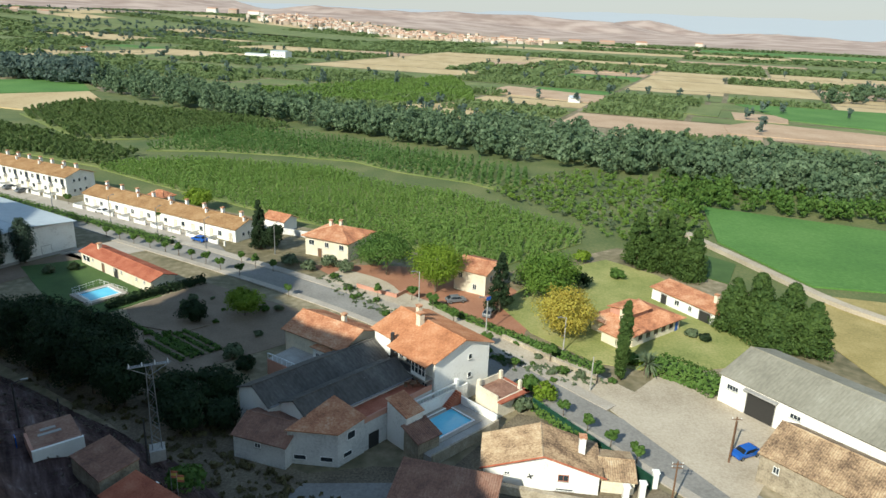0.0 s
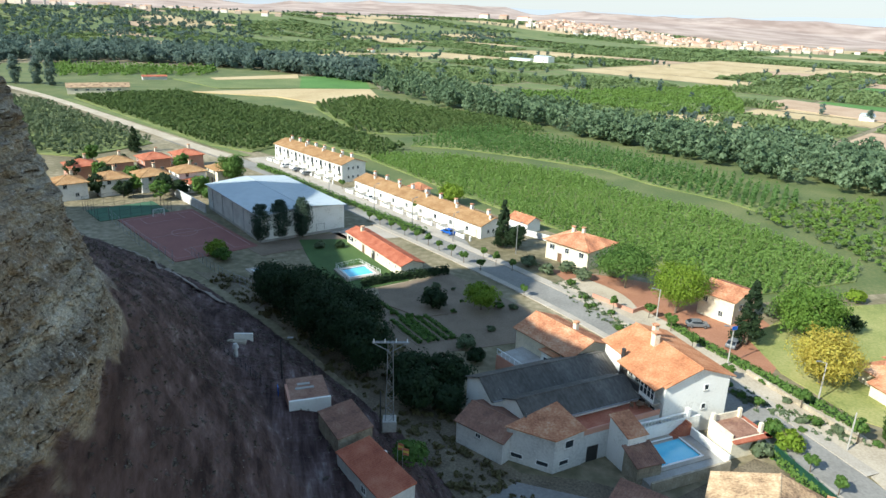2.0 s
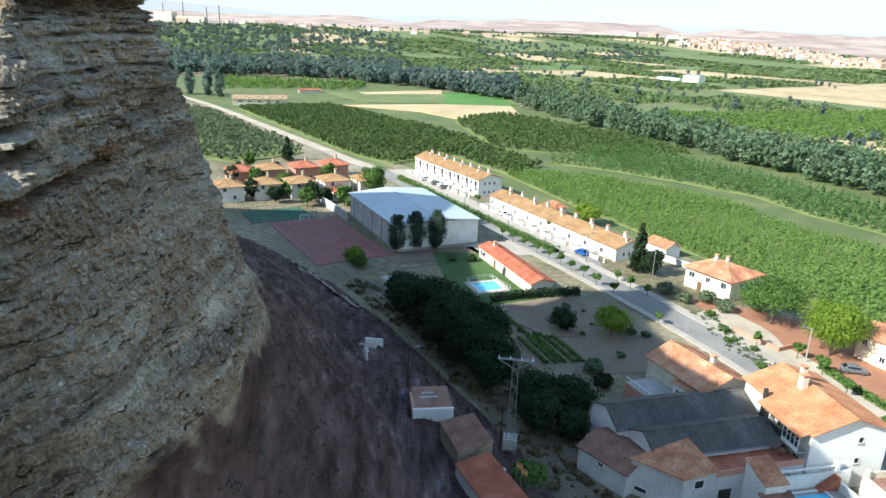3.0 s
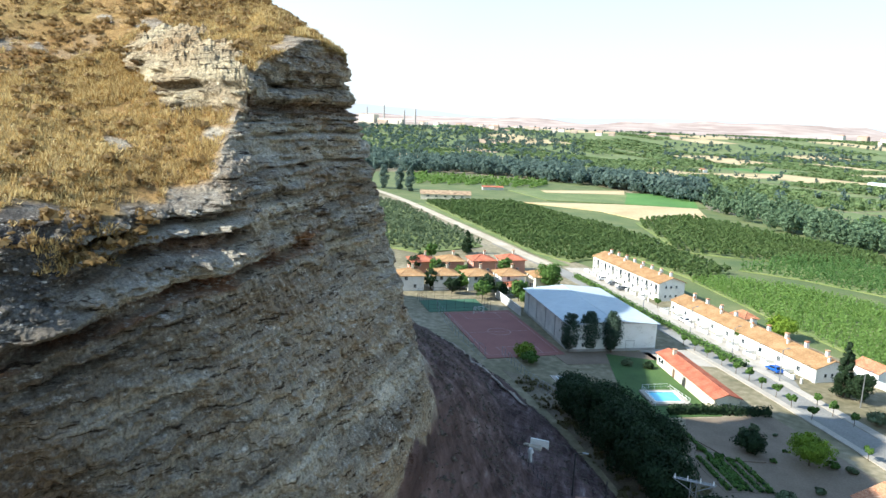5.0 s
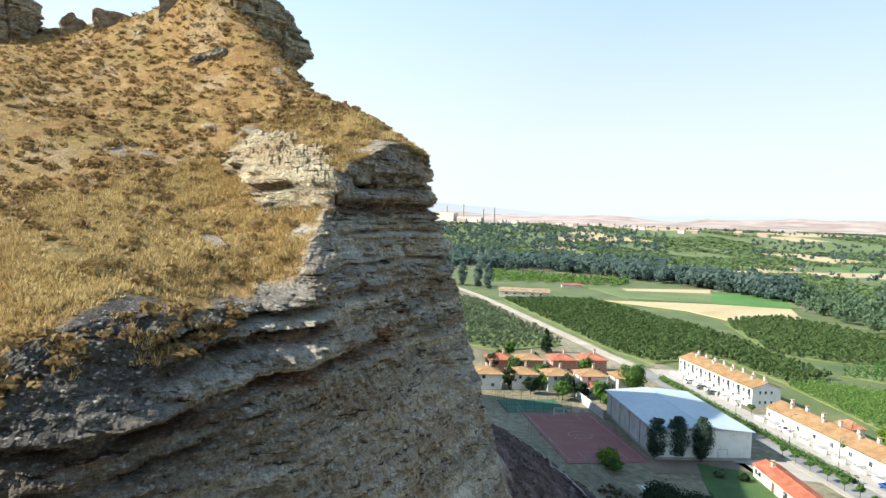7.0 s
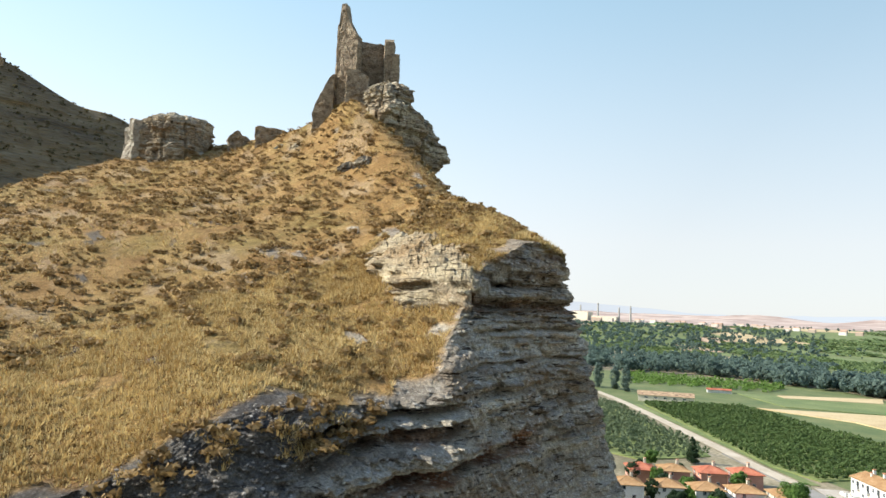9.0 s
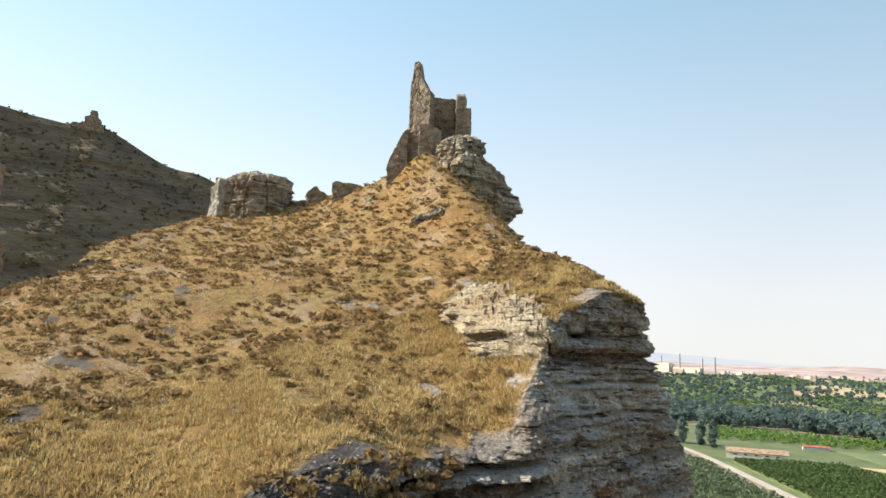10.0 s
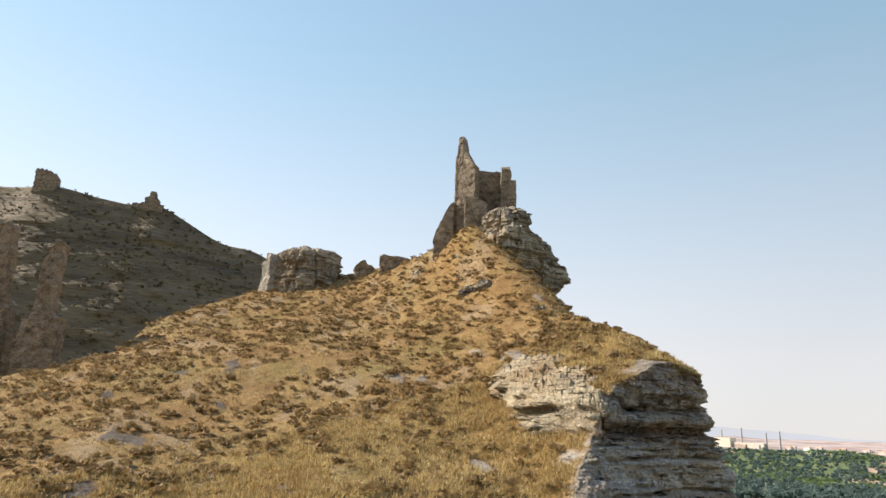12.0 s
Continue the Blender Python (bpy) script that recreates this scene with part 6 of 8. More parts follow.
plot("vegetable_plot", [(-60, 122), (-50, 137), (-28, 125), (-24, 112), (-40, 98), (-50, 104)], SOIL, "bare brown vegetable plot", 0.07, "garden")
plot("vegetable_bed", [(-52, 108), (-45, 115), (-36, 108), (-42, 101)], SOIL, "dug brown vegetable bed", 0.12, "garden")
plot("vegetable_bed", [(-56, 115), (-51, 121), (-42, 116), (-46, 112)], SOIL, "furrowed brown vegetable bed", 0.25, "garden")
plot("pool_lawn", [(-92, 142), (-80, 149), (-56, 129), (-63, 119), (-76, 124)], TURF, "dark green lawn round the village pool", 0.1, "lawn")
plot("poplar_bed", [(-102, 132), (-86, 152), (-80, 148), (-93, 128)], SOIL, "bare earth beside the sports hall", 0.09, "ground")
plot("yard", [(-90, 152), (-80, 147), (-68, 158), (-78, 165)], PAVING, "paved yard beside the sports hall", 0.09, "yard")

# ---- sports ground ----
CX, CV = np.array((0.886, -0.464)), np.array((0.464, 0.886))
c_o = np.array((-131.5, 151.0))


def court_at(a, b):
    return tuple(c_o + CX * a - CV * b)


plot("sports_court", [court_at(-2, 0), court_at(38, 0), court_at(38, 20), court_at(-2, 20)], CLAYCOURT, "dull red sports court with white lines", 0.12, "court")
bm = bmesh.new()
for a0, b0, a1, b1 in ((0, 1, 36, 1.12), (0, 18.9, 36, 19.0), (0, 1, 0.12, 19), (35.9, 1, 36, 19), (17.95, 1, 18.05, 19), (0, 5, 5.5, 5.1), (0, 15, 5.5, 15.1), (5.5, 5, 5.6, 15.1), (30.5, 5, 36, 5.1), (30.5, 15, 36, 15.1), (30.4, 5, 30.5, 15.1)):
    prism(bm, [court_at(a0, b1), court_at(a1, b1), court_at(a1, b0), court_at(a0, b0)], 0.1, 0.135)
for k in range(24):
    t0, t1 = 2 * math.pi * k / 24, 2 * math.pi * (k + 1) / 24
    prism(bm, [court_at(18 + r * math.cos(t), 10 + r * math.sin(t)) for r, t in ((3.0, t0), (3.0, t1), (3.12, t1), (3.12, t0))][::-1], 0.1, 0.136)
me = bpy.data.meshes.new("court_lines")
bm.to_mesh(me)
solid("court_lines", me, plain("worn_line_paint", (0.42, 0.30, 0.28), rough=0.8), "white painted court lines", "marking", kind="structure")
plot("tennis_court", [court_at(-16, 6), court_at(-3, 6), court_at(-3, 24), court_at(-16, 24)], GREENCOURT, "green hard court", 0.12, "court")


def goal(a, turn):
    x, y = court_at(a, 10)
    ob = thing("football_goal", pose(x, y, 0.12, 0, 0, turn), "white tubular football goal on the court", "goal")
    for s in (-1.5, 1.5):
        part("post", tubes(((0, s, 0), (0, s, 2), 0.06), sides=8), WHITEPAINT, ob)
        part("stay", tubes(((0, s, 2), (-1.0, s, 0), 0.035), sides=6), WHITEPAINT, ob)
    part("crossbar", tubes(((0, -1.5, 2), (0, 1.5, 2), 0.06), sides=8), WHITEPAINT, ob)
    bm = bmesh.new()
    for k in range(13):
        s = -1.5 + 0.25 * k
        tube(bm, (0, s, 2), (-1.0, s, 0), 0.012, sides=3)
    for k in range(8):
        u = k / 8
        tube(bm, (-u, -1.5, 2 - 2 * u), (-u, 1.5, 2 - 2 * u), 0.012, sides=3)
    part("net", bm, WHITEPAINT, ob)


goal(0.3, -27.6)
goal(35.7, 152.4)
hall = thing("sports_hall", pose(-98.6, 135.6, 0, 0, 0, 58), "large sports hall with white metal roof and stained pale walls", "building")
part("wall", wall_body(23, 37, -0.6, 7.0, 1.0, "gy"), GREYWALL, hall)
part("front_wall", boxes((0, -0.06, 0.7, 23, 0, 7.0)), WHITEWASH, hall, "whitewashed front wall")
roof(hall, 23, 37, 7.0, 1.0, "gy", WHITEROOF, 0.6, True)
part("canopy", boxes((2, 37, 4.2, 18, 43, 4.5)), WHITEROOF, hall)
for k in range(3):
    part("canopy_post", boxes((3 + 6.5 * k, 42.4, 0, 3.3 + 6.5 * k, 42.7, 4.2)), GALV, hall)
part("plinth", boxes((-0.05, -0.05, -0.3, 23.05, 37.05, 0.7)), CONCRETE, hall)
for k in range(5):
    part("downpipe", tubes(((-0.08, 3 + 7.5 * k, 0), (-0.08, 3 + 7.5 * k, 6.9), 0.07), sides=6), GALV, hall)
door(hall, "S", 23, 37, 15, 2.2, 2.6, GREYWALL)

locker = house("pool_building", -55.0, 133.9, 143.5, 27.8, 5.4, 2.9, 0.9, "gx", CREAM, REDROOF, "long cream changing-room building with red roof", "building", over=0.4,
    windows=[("N", 2 + 2.9 * k, 1.6, 0.7, 0.7) for k in (0, 1, 3, 4, 7, 8)] + [("N", 24, 1.0, 3.0, 1.2)], doors=[("N", 12.5, 1.6, 2.2, DARK), ("N", 18.0, 1.0, 2.1, WOOD)])
chimney(locker, 24, 3, 3.4, 4.6)


def pool(x, y, turn, L, W, z, label, deck=1.2, deck_mat=None):
    ob = thing("swimming_pool", pose(x, y, z, 0, 0, turn), label, "pool")
    bm = bmesh.new()
    for r in ((-deck, -deck, L + deck, 0), (-deck, W, L + deck, W + deck), (-deck, 0, 0, W), (L, 0, L + deck, W)):
        box(bm, r[0], r[1], -0.6, r[2], r[3], 0.12)
    part("deck", bm, deck_mat or PAVING, ob)
    part("coping", boxes((-0.25, -0.25, 0.12, L + 0.25, 0, 0.18), (-0.25, W, 0.12, L + 0.25, W + 0.25, 0.18), (-0.25, 0, 0.12, 0, W, 0.18), (L, 0, 0.12, L + 0.25, W, 0.18)), WHITEPAINT, ob)
    part("water", boxes((0, 0, -0.8, L, W, -0.02)), WATER, ob)
    return ob


def railing(name, line, height, gap, mat, label, z=0.0, rails=(0.95, 0.5), infill=None, post_r=0.04, category="fence"):
    a = Vector((*line[0], 0))
    ob = thing(name, pose(line[0][0], line[0][1], z), label, category)
    for p, q in zip(line, line[1:]):
        p, q = Vector((*p, 0)) - a, Vector((*q, 0)) - a
        n = max(1, int((q - p).length / gap))
        for k in range(n + 1):
            c = p.lerp(q, k / n)
            part("post", tubes((c, c + Vector((0, 0, height)), post_r), sides=5), mat, ob)
        for r in rails:
            part("rail", tubes((p + Vector((0, 0, r * height)), q + Vector((0, 0, r * height)), post_r * 0.7), sides=4), mat, ob)
        if infill:
            way = (q - p).normalized()
            bm = bmesh.new()
            vs = [bm.verts.new(v) for v in (p + Vector((0, 0, 0.05)), q + Vector((0, 0, 0.05)), q + Vector((0, 0, height * 0.97)), p + Vector((0, 0, height * 0.97)))]
            bm.faces.new(vs)
            bmesh.ops.solidify(bm, geom=list(bm.faces), thickness=0.03)
            part("panel", bm, infill, ob)
    return ob


pool(-67.7, 123.9, 52, 5.8, 5.0, 0.42, "small blue paddling pool with pale deck")
railing("pool_fence", [(-66.9, 122.6), (-73.6, 128.4), (-70.6, 133.6), (-63.2, 129.6)], 1.2, 1.4, WHITEPAINT, "light metal fence round the paddling pool")
pool(-82.0, 119.6, 150, 6, 4, 0.1, "large blue swimming pool behind the pines")
railing("court_fence", [court_at(38.5, 20.8), court_at(22, 22.5), court_at(-4, 21.5)], 3.2, 3.2, GALV, "thin metal fence beside the sports court", rails=(0.97, 0.5, 0.03))
railing("path_fence", [(-107.0, 120.7), (-92.1, 112.7), (-78.6, 108.2)], 2.2, 2.0, GALV, "light metal fence between pool grounds and hillside path", rails=(0.97, 0.5, 0.05))
railing("tennis_fence", [court_at(-2.5, 24.5), court_at(-2.5, 5.5), court_at(-16.5, 5.5), court_at(-16.5, 24.5), court_at(-2.5, 24.5)], 4.0, 2.6, IRON, "dark tall fence round the green court", rails=(0.98, 0.6, 0.3))
wall1 = thing("boundary_wall", pose(*court_at(-18, -1.5), 0, 0, 0, -27.6), "grey concrete wall behind the sports court", "wall")
part("wall_panel", boxes((0, -0.15, 0, 22, 0.15, 2.6)), GREYWALL, wall1)

# ---- terraced houses ----
def terrace(x, y, turn, units, unit, W, eave, rise, label, floors):
    L = units * unit
    ob = thing("terraced_houses", pose(x, y, 0, 0, 0, turn), label, "house", "terraced rows")
    part("wall", wall_body(L, W, -0.6, eave, rise, "gx"), WHITEWASH, ob)
    roof(ob, L, W, eave, rise, "gx", ORANGE, 0.5)
    for k in range(units):
        b = k * unit
        for fl in range(floors):
            z = 0.9 + 3.0 * fl
            window(ob, "S", L, W, b + 0.6, z, 1.3, 1.3, bars=1)
            if fl:
                door(ob, "S", L, W, b + unit - 2.4, 1.4, 2.2, GLASS, z=3.0 * fl + 0.1, name="balcony_door")
                part("balcony", boxes((b + unit - 3.2, -1.0, 3.0 * fl - 0.1, b + unit - 0.5, 0, 3.0 * fl + 0.05), (b + unit - 3.2, -1.0, 3.0 * fl + 0.05, b + unit - 0.5, -0.9, 3.0 * fl + 0.95)), WHITEWASH, ob)
            else:
                door(ob, "S", L, W, b + unit - 2.2, 1.0, 2.1, CREAM, z=0.05)
        chimney(ob, b + unit * 0.5, W * 0.62, eave + rise * 0.6, eave + rise + 0.9, WHITEWASH, 0.75)
        if k % 2 == 0:
            chimney(ob, b + unit * 0.95, W * 0.38, eave + rise * 0.6, eave + rise + 0.6, WHITEWASH, 0.5)
        part("garden_wall", boxes((b + 0.1, -3.6, 0, b + unit * 0.62, -3.4, 0.9), (b, -3.6, 0, b + 0.2, 0, 1.0), bevel=0.02), WHITEWASH, ob)
        for px in (b + unit * 0.62, b + unit - 0.1):
            part("gate_post", boxes((px - 0.2, -3.7, 0, px + 0.2, -3.3, 1.3), bevel=0.03), WHITEWASH, ob)
    for s in (2.2, 4.0, 6.0):
        for fl in range(floors):
            window(ob, "E", L, W, s, 1.2 + 3.0 * fl, 0.8, 0.9, bars=0)
    return ob


terrace(-153.0, 222.0, -27.5, 8, 5.7, 9.5, 6.2, 1.6, "long white two-storey terraced houses with orange roof", 2)
terrace(-104.0, 194.0, -29.5, 9, 6.7, 9.0, 3.6, 1.5, "long white single-storey terraced houses with orange roof", 1)
house("end_cottage", -48, 178, -29, 7, 5, 3.0, 1.2, "gx", WHITEWASH, TILE, "small cottage with clay roof behind the terrace", "house")
house("garden_room", -86, 196, -29, 6, 4, 3.4, 1.2, "hip", WHITEWASH, TILE, "low clay-roofed extension behind the terrace", "house")
wall2 = thing("garden_wall", pose(-44, 174, 0, 0, 0, -20), "pale garden wall beside the orchard", "wall")
part("wall_panel", boxes((0, -0.15, 0, 14, 0.15, 1.6), (0, 0, 0, 0.3, 7, 1.6)), GREYWALL, wall2)

# ---- red-roofed houses ----
for k, (x, y, mat, wm) in enumerate(((-189.3, 165.8, REDROOF, PINK), (-184.4, 175.4, ORANGE, PINK), (-178.7, 186.0, REDROOF, PINK), (-173.6, 196.5, REDROOF, PINK), (-168.6, 157.6, ORANGE, WHITEWASH), (-161.8, 166.7, ORANGE, WHITEWASH), (-156.0, 176.2, ORANGE, WHITEWASH), (-148.3, 184.8, ORANGE, CREAM), (-174.5, 147.4, ORANGE, WHITEWASH))):
    house("villa", x - 3, y - 4, -28, 8.5, 8.5, 5.2, 1.5, "hip", wm, mat, "small hip-roofed villa, " + ("brick walls and red tiles" if wm is PINK else "pale walls and orange tiles"), "house", 0.6,
        [("S", 1, 1, 1.1, 1.2), ("S", 5.5, 1, 1.1, 1.2), ("S", 1, 3.6, 1.1, 1.2), ("S", 5.5, 3.6, 1.1, 1.2), ("E", 2, 3.6, 1.1, 1.2), ("E", 5, 1, 1.1, 1.2), ("W", 3, 3.6, 1.1, 1.2)], [("S", 3.6, 1.1, 2.1, WOOD)], [(2.2, 6, 5.6, 7.4)], "villa cluster")
house("villa_annex", -153.5, 170, -28, 9, 5, 2.8, 0.6, "mono", WHITEWASH, REDROOF, "low annex with red lean-to roof", "house")

# ---- the tall house and the works beside it ----
big = thing("tall_house", pose(-0.5, 89.3, 0, 0, 0, 42), "three-storey white house with clay roof and glazed balcony", "house")
part("wall", wall_body(11.0, 14.5, -0.6, 8.5, 1.9, "gy"), WHITEWASH, big)
roof(big, 11.0, 14.5, 8.5, 1.9, "gy", BRIGHTTILE, 0.55)
for s, z in ((6.6, 6.6), (6.6, 3.6), (9.0, 1.2)):
    window(big, "S", 11, 14.5, s, z, 0.8, 0.9, bars=0)
door(big, "S", 11, 14.5, 4.0, 2.4, 0.45, CONCRETE, z=0.4, name="vent_panel")
part("balcony", boxes((-1.5, 0.4, 5.35, 0, 8.6, 5.55)), CONCRETE, big)
part("balcony_rail", boxes((-1.5, 3.6, 5.55, -1.42, 8.6, 6.5), (-1.5, 8.52, 5.55, 0, 8.6, 6.5)), IRON, big)
glazed = part("glazed_veranda", boxes((-1.5, 0.4, 5.55, -1.42, 3.6, 6.1), (-1.5, 0.4, 7.9, -1.42, 3.6, 8.1), (-1.5, 0.4, 6.1, -1.42, 0.5, 7.9), (-1.5, 3.5, 6.1, -1.42, 3.6, 7.9), (-1.5, 1.1, 6.1, -1.42, 1.18, 7.9), (-1.5, 1.9, 6.1, -1.42, 1.98, 7.9), (-1.5, 2.7, 6.1, -1.42, 2.78, 7.9), (-1.5, 0.5, 7.0, -1.42, 3.5, 7.06)), WHITEPAINT, big)
for k in range(4):
    part("pane", boxes((-1.45, 0.52 + 0.8 * k, 6.1, -1.43, 1.08 + 0.8 * k, 7.9)), GLASS, glazed)
cv, cf = tiled_plane((-1.9, 9.0, 7.95), (-1.9, 0.0, 7.95), lambda s: np.array([1.0, 9.0 - 9.0 * s, 8.95]))
solid("balcony_roof", quick_mesh("balcony_roof", cv, cf), BRIGHTTILE, parent=big)
for s, z, w, h in ((5.0, 5.7, 1.6, 2.1), (7.2, 5.9, 1.0, 1.3), (1.5, 2.9, 1.2, 1.2), (4.6, 2.2, 1.2, 2.1), (6.8, 2.2, 1.2, 2.1)):
    window(big, "W", 11, 14.5, s, z, w, h)
chimney(big, 4.2, 8.5, 9.4, 11.6, CREAM, 0.9)
chimney(big, 5.6, 10.5, 10.0, 11.8, CREAM, 0.7)
part("flue", tubes(((-0.6, 9.2, 3.0), (-0.6, 9.2, 9.6), 0.32), sides=10), IRON, big)

shed_turn = 47
for x, y, L, lab, w in ((-22.4, 81.2, 21.5, "grey-roofed warehouse bay with white gable", 7.4), (-16.2, 77.8, 18.0, "second grey-roofed warehouse bay", 7.0)):
    b = thing("warehouse", pose(x, y, 0, 0, 0, shed_turn), lab, "warehouse", "warehouse bays")
    part("wall", wall_body(L, w, -0.6, 5.0, 1.7, "gx"), WHITEWASH, b)
    roof(b, L, w, 5.0, 1.7, "gx", SHEET, 0.25, True)
    part("gutter", tubes(((0, -0.3, 4.9), (L, -0.3, 4.9), 0.1), sides=6), GALV, b)
house("workshop", -26.0, 77.0, -19, 7.6, 7.0, 3.5, 1.3, "gx", GREYWALL, DARKTILE, "low cream workshop with dark clay roof", "workshop", 0.3, [("S", 3.2, 2.3, 0.9, 0.7)])


def skew_window(ob, start, along, s, z, w, h):
    """A barred window in a wall that runs from start in the direction along (degrees)."""
    turn_to = Matrix.Translation((*start, 0)) @ Matrix.Rotation(math.radians(along), 4, "Z")
    pieces = (("frame", boxes((s, -0.05, z, s + w, 0.03, z + 0.08), (s, -0.05, z + h - 0.08, s + w, 0.03, z + h), (s, -0.05, z + 0.08, s + 0.08, 0.03, z + h - 0.08), (s + w - 0.08, -0.05, z + 0.08, s + w, 0.03, z + h - 0.08)), WHITEPAINT),
              ("bars", tubes(*[((s + w * k / 6, -0.04, z + 0.05), (s + w * k / 6, -0.04, z + h - 0.05), 0.015) for k in range(1, 6)], sides=4), IRON))
    pane_bm = boxes((s + 0.08, -0.02, z + 0.08, s + w - 0.08, 0.01, z + h - 0.08))
    pane_bm.transform(turn_to)
    win = part("window", pane_bm, GLASS, ob)
    for nm, bm, mat in pieces:
        bm.transform(turn_to)
        part(nm, bm, mat, win)


# the two-storey workshop stands askew to the street: its corners go round from the far corner of its front
ann2 = thing("workshop", pose(-18.8, 76.1, 0, 0, 0, -5.5), "two-storey cream workshop with clay roof and barred windows", "workshop")
plan = [(0, 0), (6.5, 0), (9.1, 3.8), (4.4, 7.0)]
tops = [5.0, 5.0, 5.3, 6.0]
bm = bmesh.new()
low = [bm.verts.new((x, y, -0.6)) for x, y in plan]
high = [bm.verts.new((x, y, z)) for (x, y), z in zip(plan, tops)]
bm.faces.new(low[::-1])
bm.faces.new(high[:3])
bm.faces.new((high[0], high[2], high[3]))
for k in range(4):
    bm.faces.new((low[k], low[(k + 1) % 4], high[(k + 1) % 4], high[k]))
bmesh.ops.recalc_face_normals(bm, faces=bm.faces)
part("wall", bm, GREYWALL, ann2)
cv, cf = tiled_plane((-0.25, -0.3, 5.02), (6.65, -0.3, 5.02), lambda s: np.array([4.2 + 5.2 * s, 7.2 - 3.4 * s, 6.15 - 0.75 * s]))
solid("roof", quick_mesh("workshop_roof", cv, cf), TILE, parent=ann2)
part("eaves", boxes((-0.2, -0.22, 4.84, 6.6, 0, 4.96)), CREAM, ann2)
for s in (0.7, 4.2):
    skew_window(ann2, (0, 0), 0, s, 0.7, 1.7, 0.75)
skew_window(ann2, (6.5, 0), 55.6, 0.9, 0.9, 1.5, 0.75)
skew_window(ann2, (6.5, 0), 55.6, 1.6, 3.2, 1.4, 1.2)
terr = thing("roof_terrace", pose(-9.5, 79.1, 0, 0, 0, 48), "terracotta-tiled roof terrace with low walls", "terrace")
part("terrace_base", boxes((0, 0, -0.5, 13.0, 7.0, 4.2)), GREYWALL, terr)
part("terrace_floor", boxes((0.2, 0.2, 4.2, 12.9, 6.9, 4.26)), REDROOF, terr)
part("parapet", boxes((0, 0, 4.2, 13.0, 0.2, 5.0)), PINK, terr)
part("door", boxes((0.9, -0.04, -0.2, 2.7, 0.02, 2.3)), DARK, terr)
for k in range(3):
    ch = thing("garden_chair", pose(-4.6 + 0.9 * k, 88.6 + 0.5 * k, 4.26, 0, 0, 60 * k), "dark wooden chair on the terrace", "chair", "terrace chairs")
    part("seat", boxes((-0.25, -0.25, 0.42, 0.25, 0.25, 0.47), bevel=0.01), WOOD, ch)
    part("backrest", boxes((-0.25, 0.2, 0.47, 0.25, 0.25, 0.95), bevel=0.01), WOOD, ch)
    for lx in (-0.22, 0.22):
        for ly in (-0.22, 0.22):
            part("leg", tubes(((lx, ly, 0), (lx, ly, 0.42), 0.025), sides=5), WOOD, ch)
tbl = thing("garden_table", pose(-3.6, 89.2, 4.26), "round dark terrace table", "table")
part("tabletop", tubes(((0, 0, 0.7), (0, 0, 0.74), 0.6), sides=16), WOOD, tbl)
part("leg", tubes(((0, 0, 0), (0, 0, 0.7), 0.05), sides=6), WOOD, tbl)
wb = house("white_annex", -3.9, 79.4, 45, 2.9, 3.9, 5.2, 1.0, "mono", WHITEWASH, TILE, "tall white annex with small clay roof and ladder", "house", 0.2, [("S", 1.8, 3.4, 0.8, 0.8)])
lad = bmesh.new()
for sx in (1.0, 1.5):
    tube(lad, (sx, -0.15, 0.3), (sx, -0.15, 4.4), 0.035, sides=5)
for k in range(12):
    tube(lad, (1.0, -0.15, 0.6 + 0.32 * k), (1.5, -0.15, 0.6 + 0.32 * k), 0.02, sides=4)
part("ladder", lad, IRON, wb)

# ---- walled courtyard with the pool ----
yard = thing("courtyard", pose(0.6, 77.6, 0, 0, 0, 45), "white-walled raised courtyard with balustrade", "courtyard")
part("platform", boxes((-1.5, 0, -0.5, 11.0, 2.0, 1.2), (-1.5, 6.8, -0.5, 11.0, 8.0, 1.2), (-1.5, 2.0, -0.5, 1.9, 6.8, 1.2), (8.9, 2.0, -0.5, 11.0, 6.8, 1.2)), CONCRETE, yard)
part("rear_wall", boxes((-1.5, 8.0, -0.5, 13.5, 8.3, 3.2)), WHITEWASH, yard)
part("side_wall", boxes((11.0, 0, -0.5, 11.3, 8.0, 2.4)), WHITEWASH, yard)
part("front_wall", boxes((-1.5, -0.3, -0.5, 11.3, 0, 1.7)), STONE, yard)
for k in range(22):
    part("baluster", tubes(((-1.0 + 0.55 * k, 8.15, 3.2), (-1.0 + 0.55 * k, 8.15, 3.95), 0.07, 0.05), sides=6), WHITEPAINT, yard)
part("coping", boxes((-1.5, 8.0, 3.95, 11.3, 8.3, 4.1)), WHITEPAINT, yard)
for px in (-1.3, 11.2):
    part("pillar", boxes((px - 0.3, 7.85, 3.2, px + 0.3, 8.45, 4.7), bevel=0.05), WHITEPAINT, yard)
steps_bm = bmesh.new()
for k in range(10):
    box(steps_bm, 8.2 + 0.28 * k, 6.9, 1.2, 8.5 + 0.28 * k, 7.95, 1.4 + 0.18 * k)
part("stair", steps_bm, REDROOF, yard)
pool(0.3, 80.9, 45, 6.8, 4.6, 1.2, "blue private swimming pool in the white courtyard", 0.9)
lean = house("lean_to", -2.2, 77.0, 42, 3.6, 3.0, 2.4, 0.9, "mono", STONE, DARKTILE, "small lean-to with dark clay tiles", "shed", 0.3, z=0.6)
pav = thing("pool_pavilion", pose(8.8, 88.4, 0, 0, 0, 42), "low pavilion with brown terrace roof and red canopy edge", "pavilion")
part("wall", boxes((0, 0, -0.3, 5.2, 4.6, 3.0)), CREAM, pav)
part("terrace_floor", boxes((0.2, 0.2, 3.0, 5.0, 4.4, 3.06)), DARKTILE, pav)
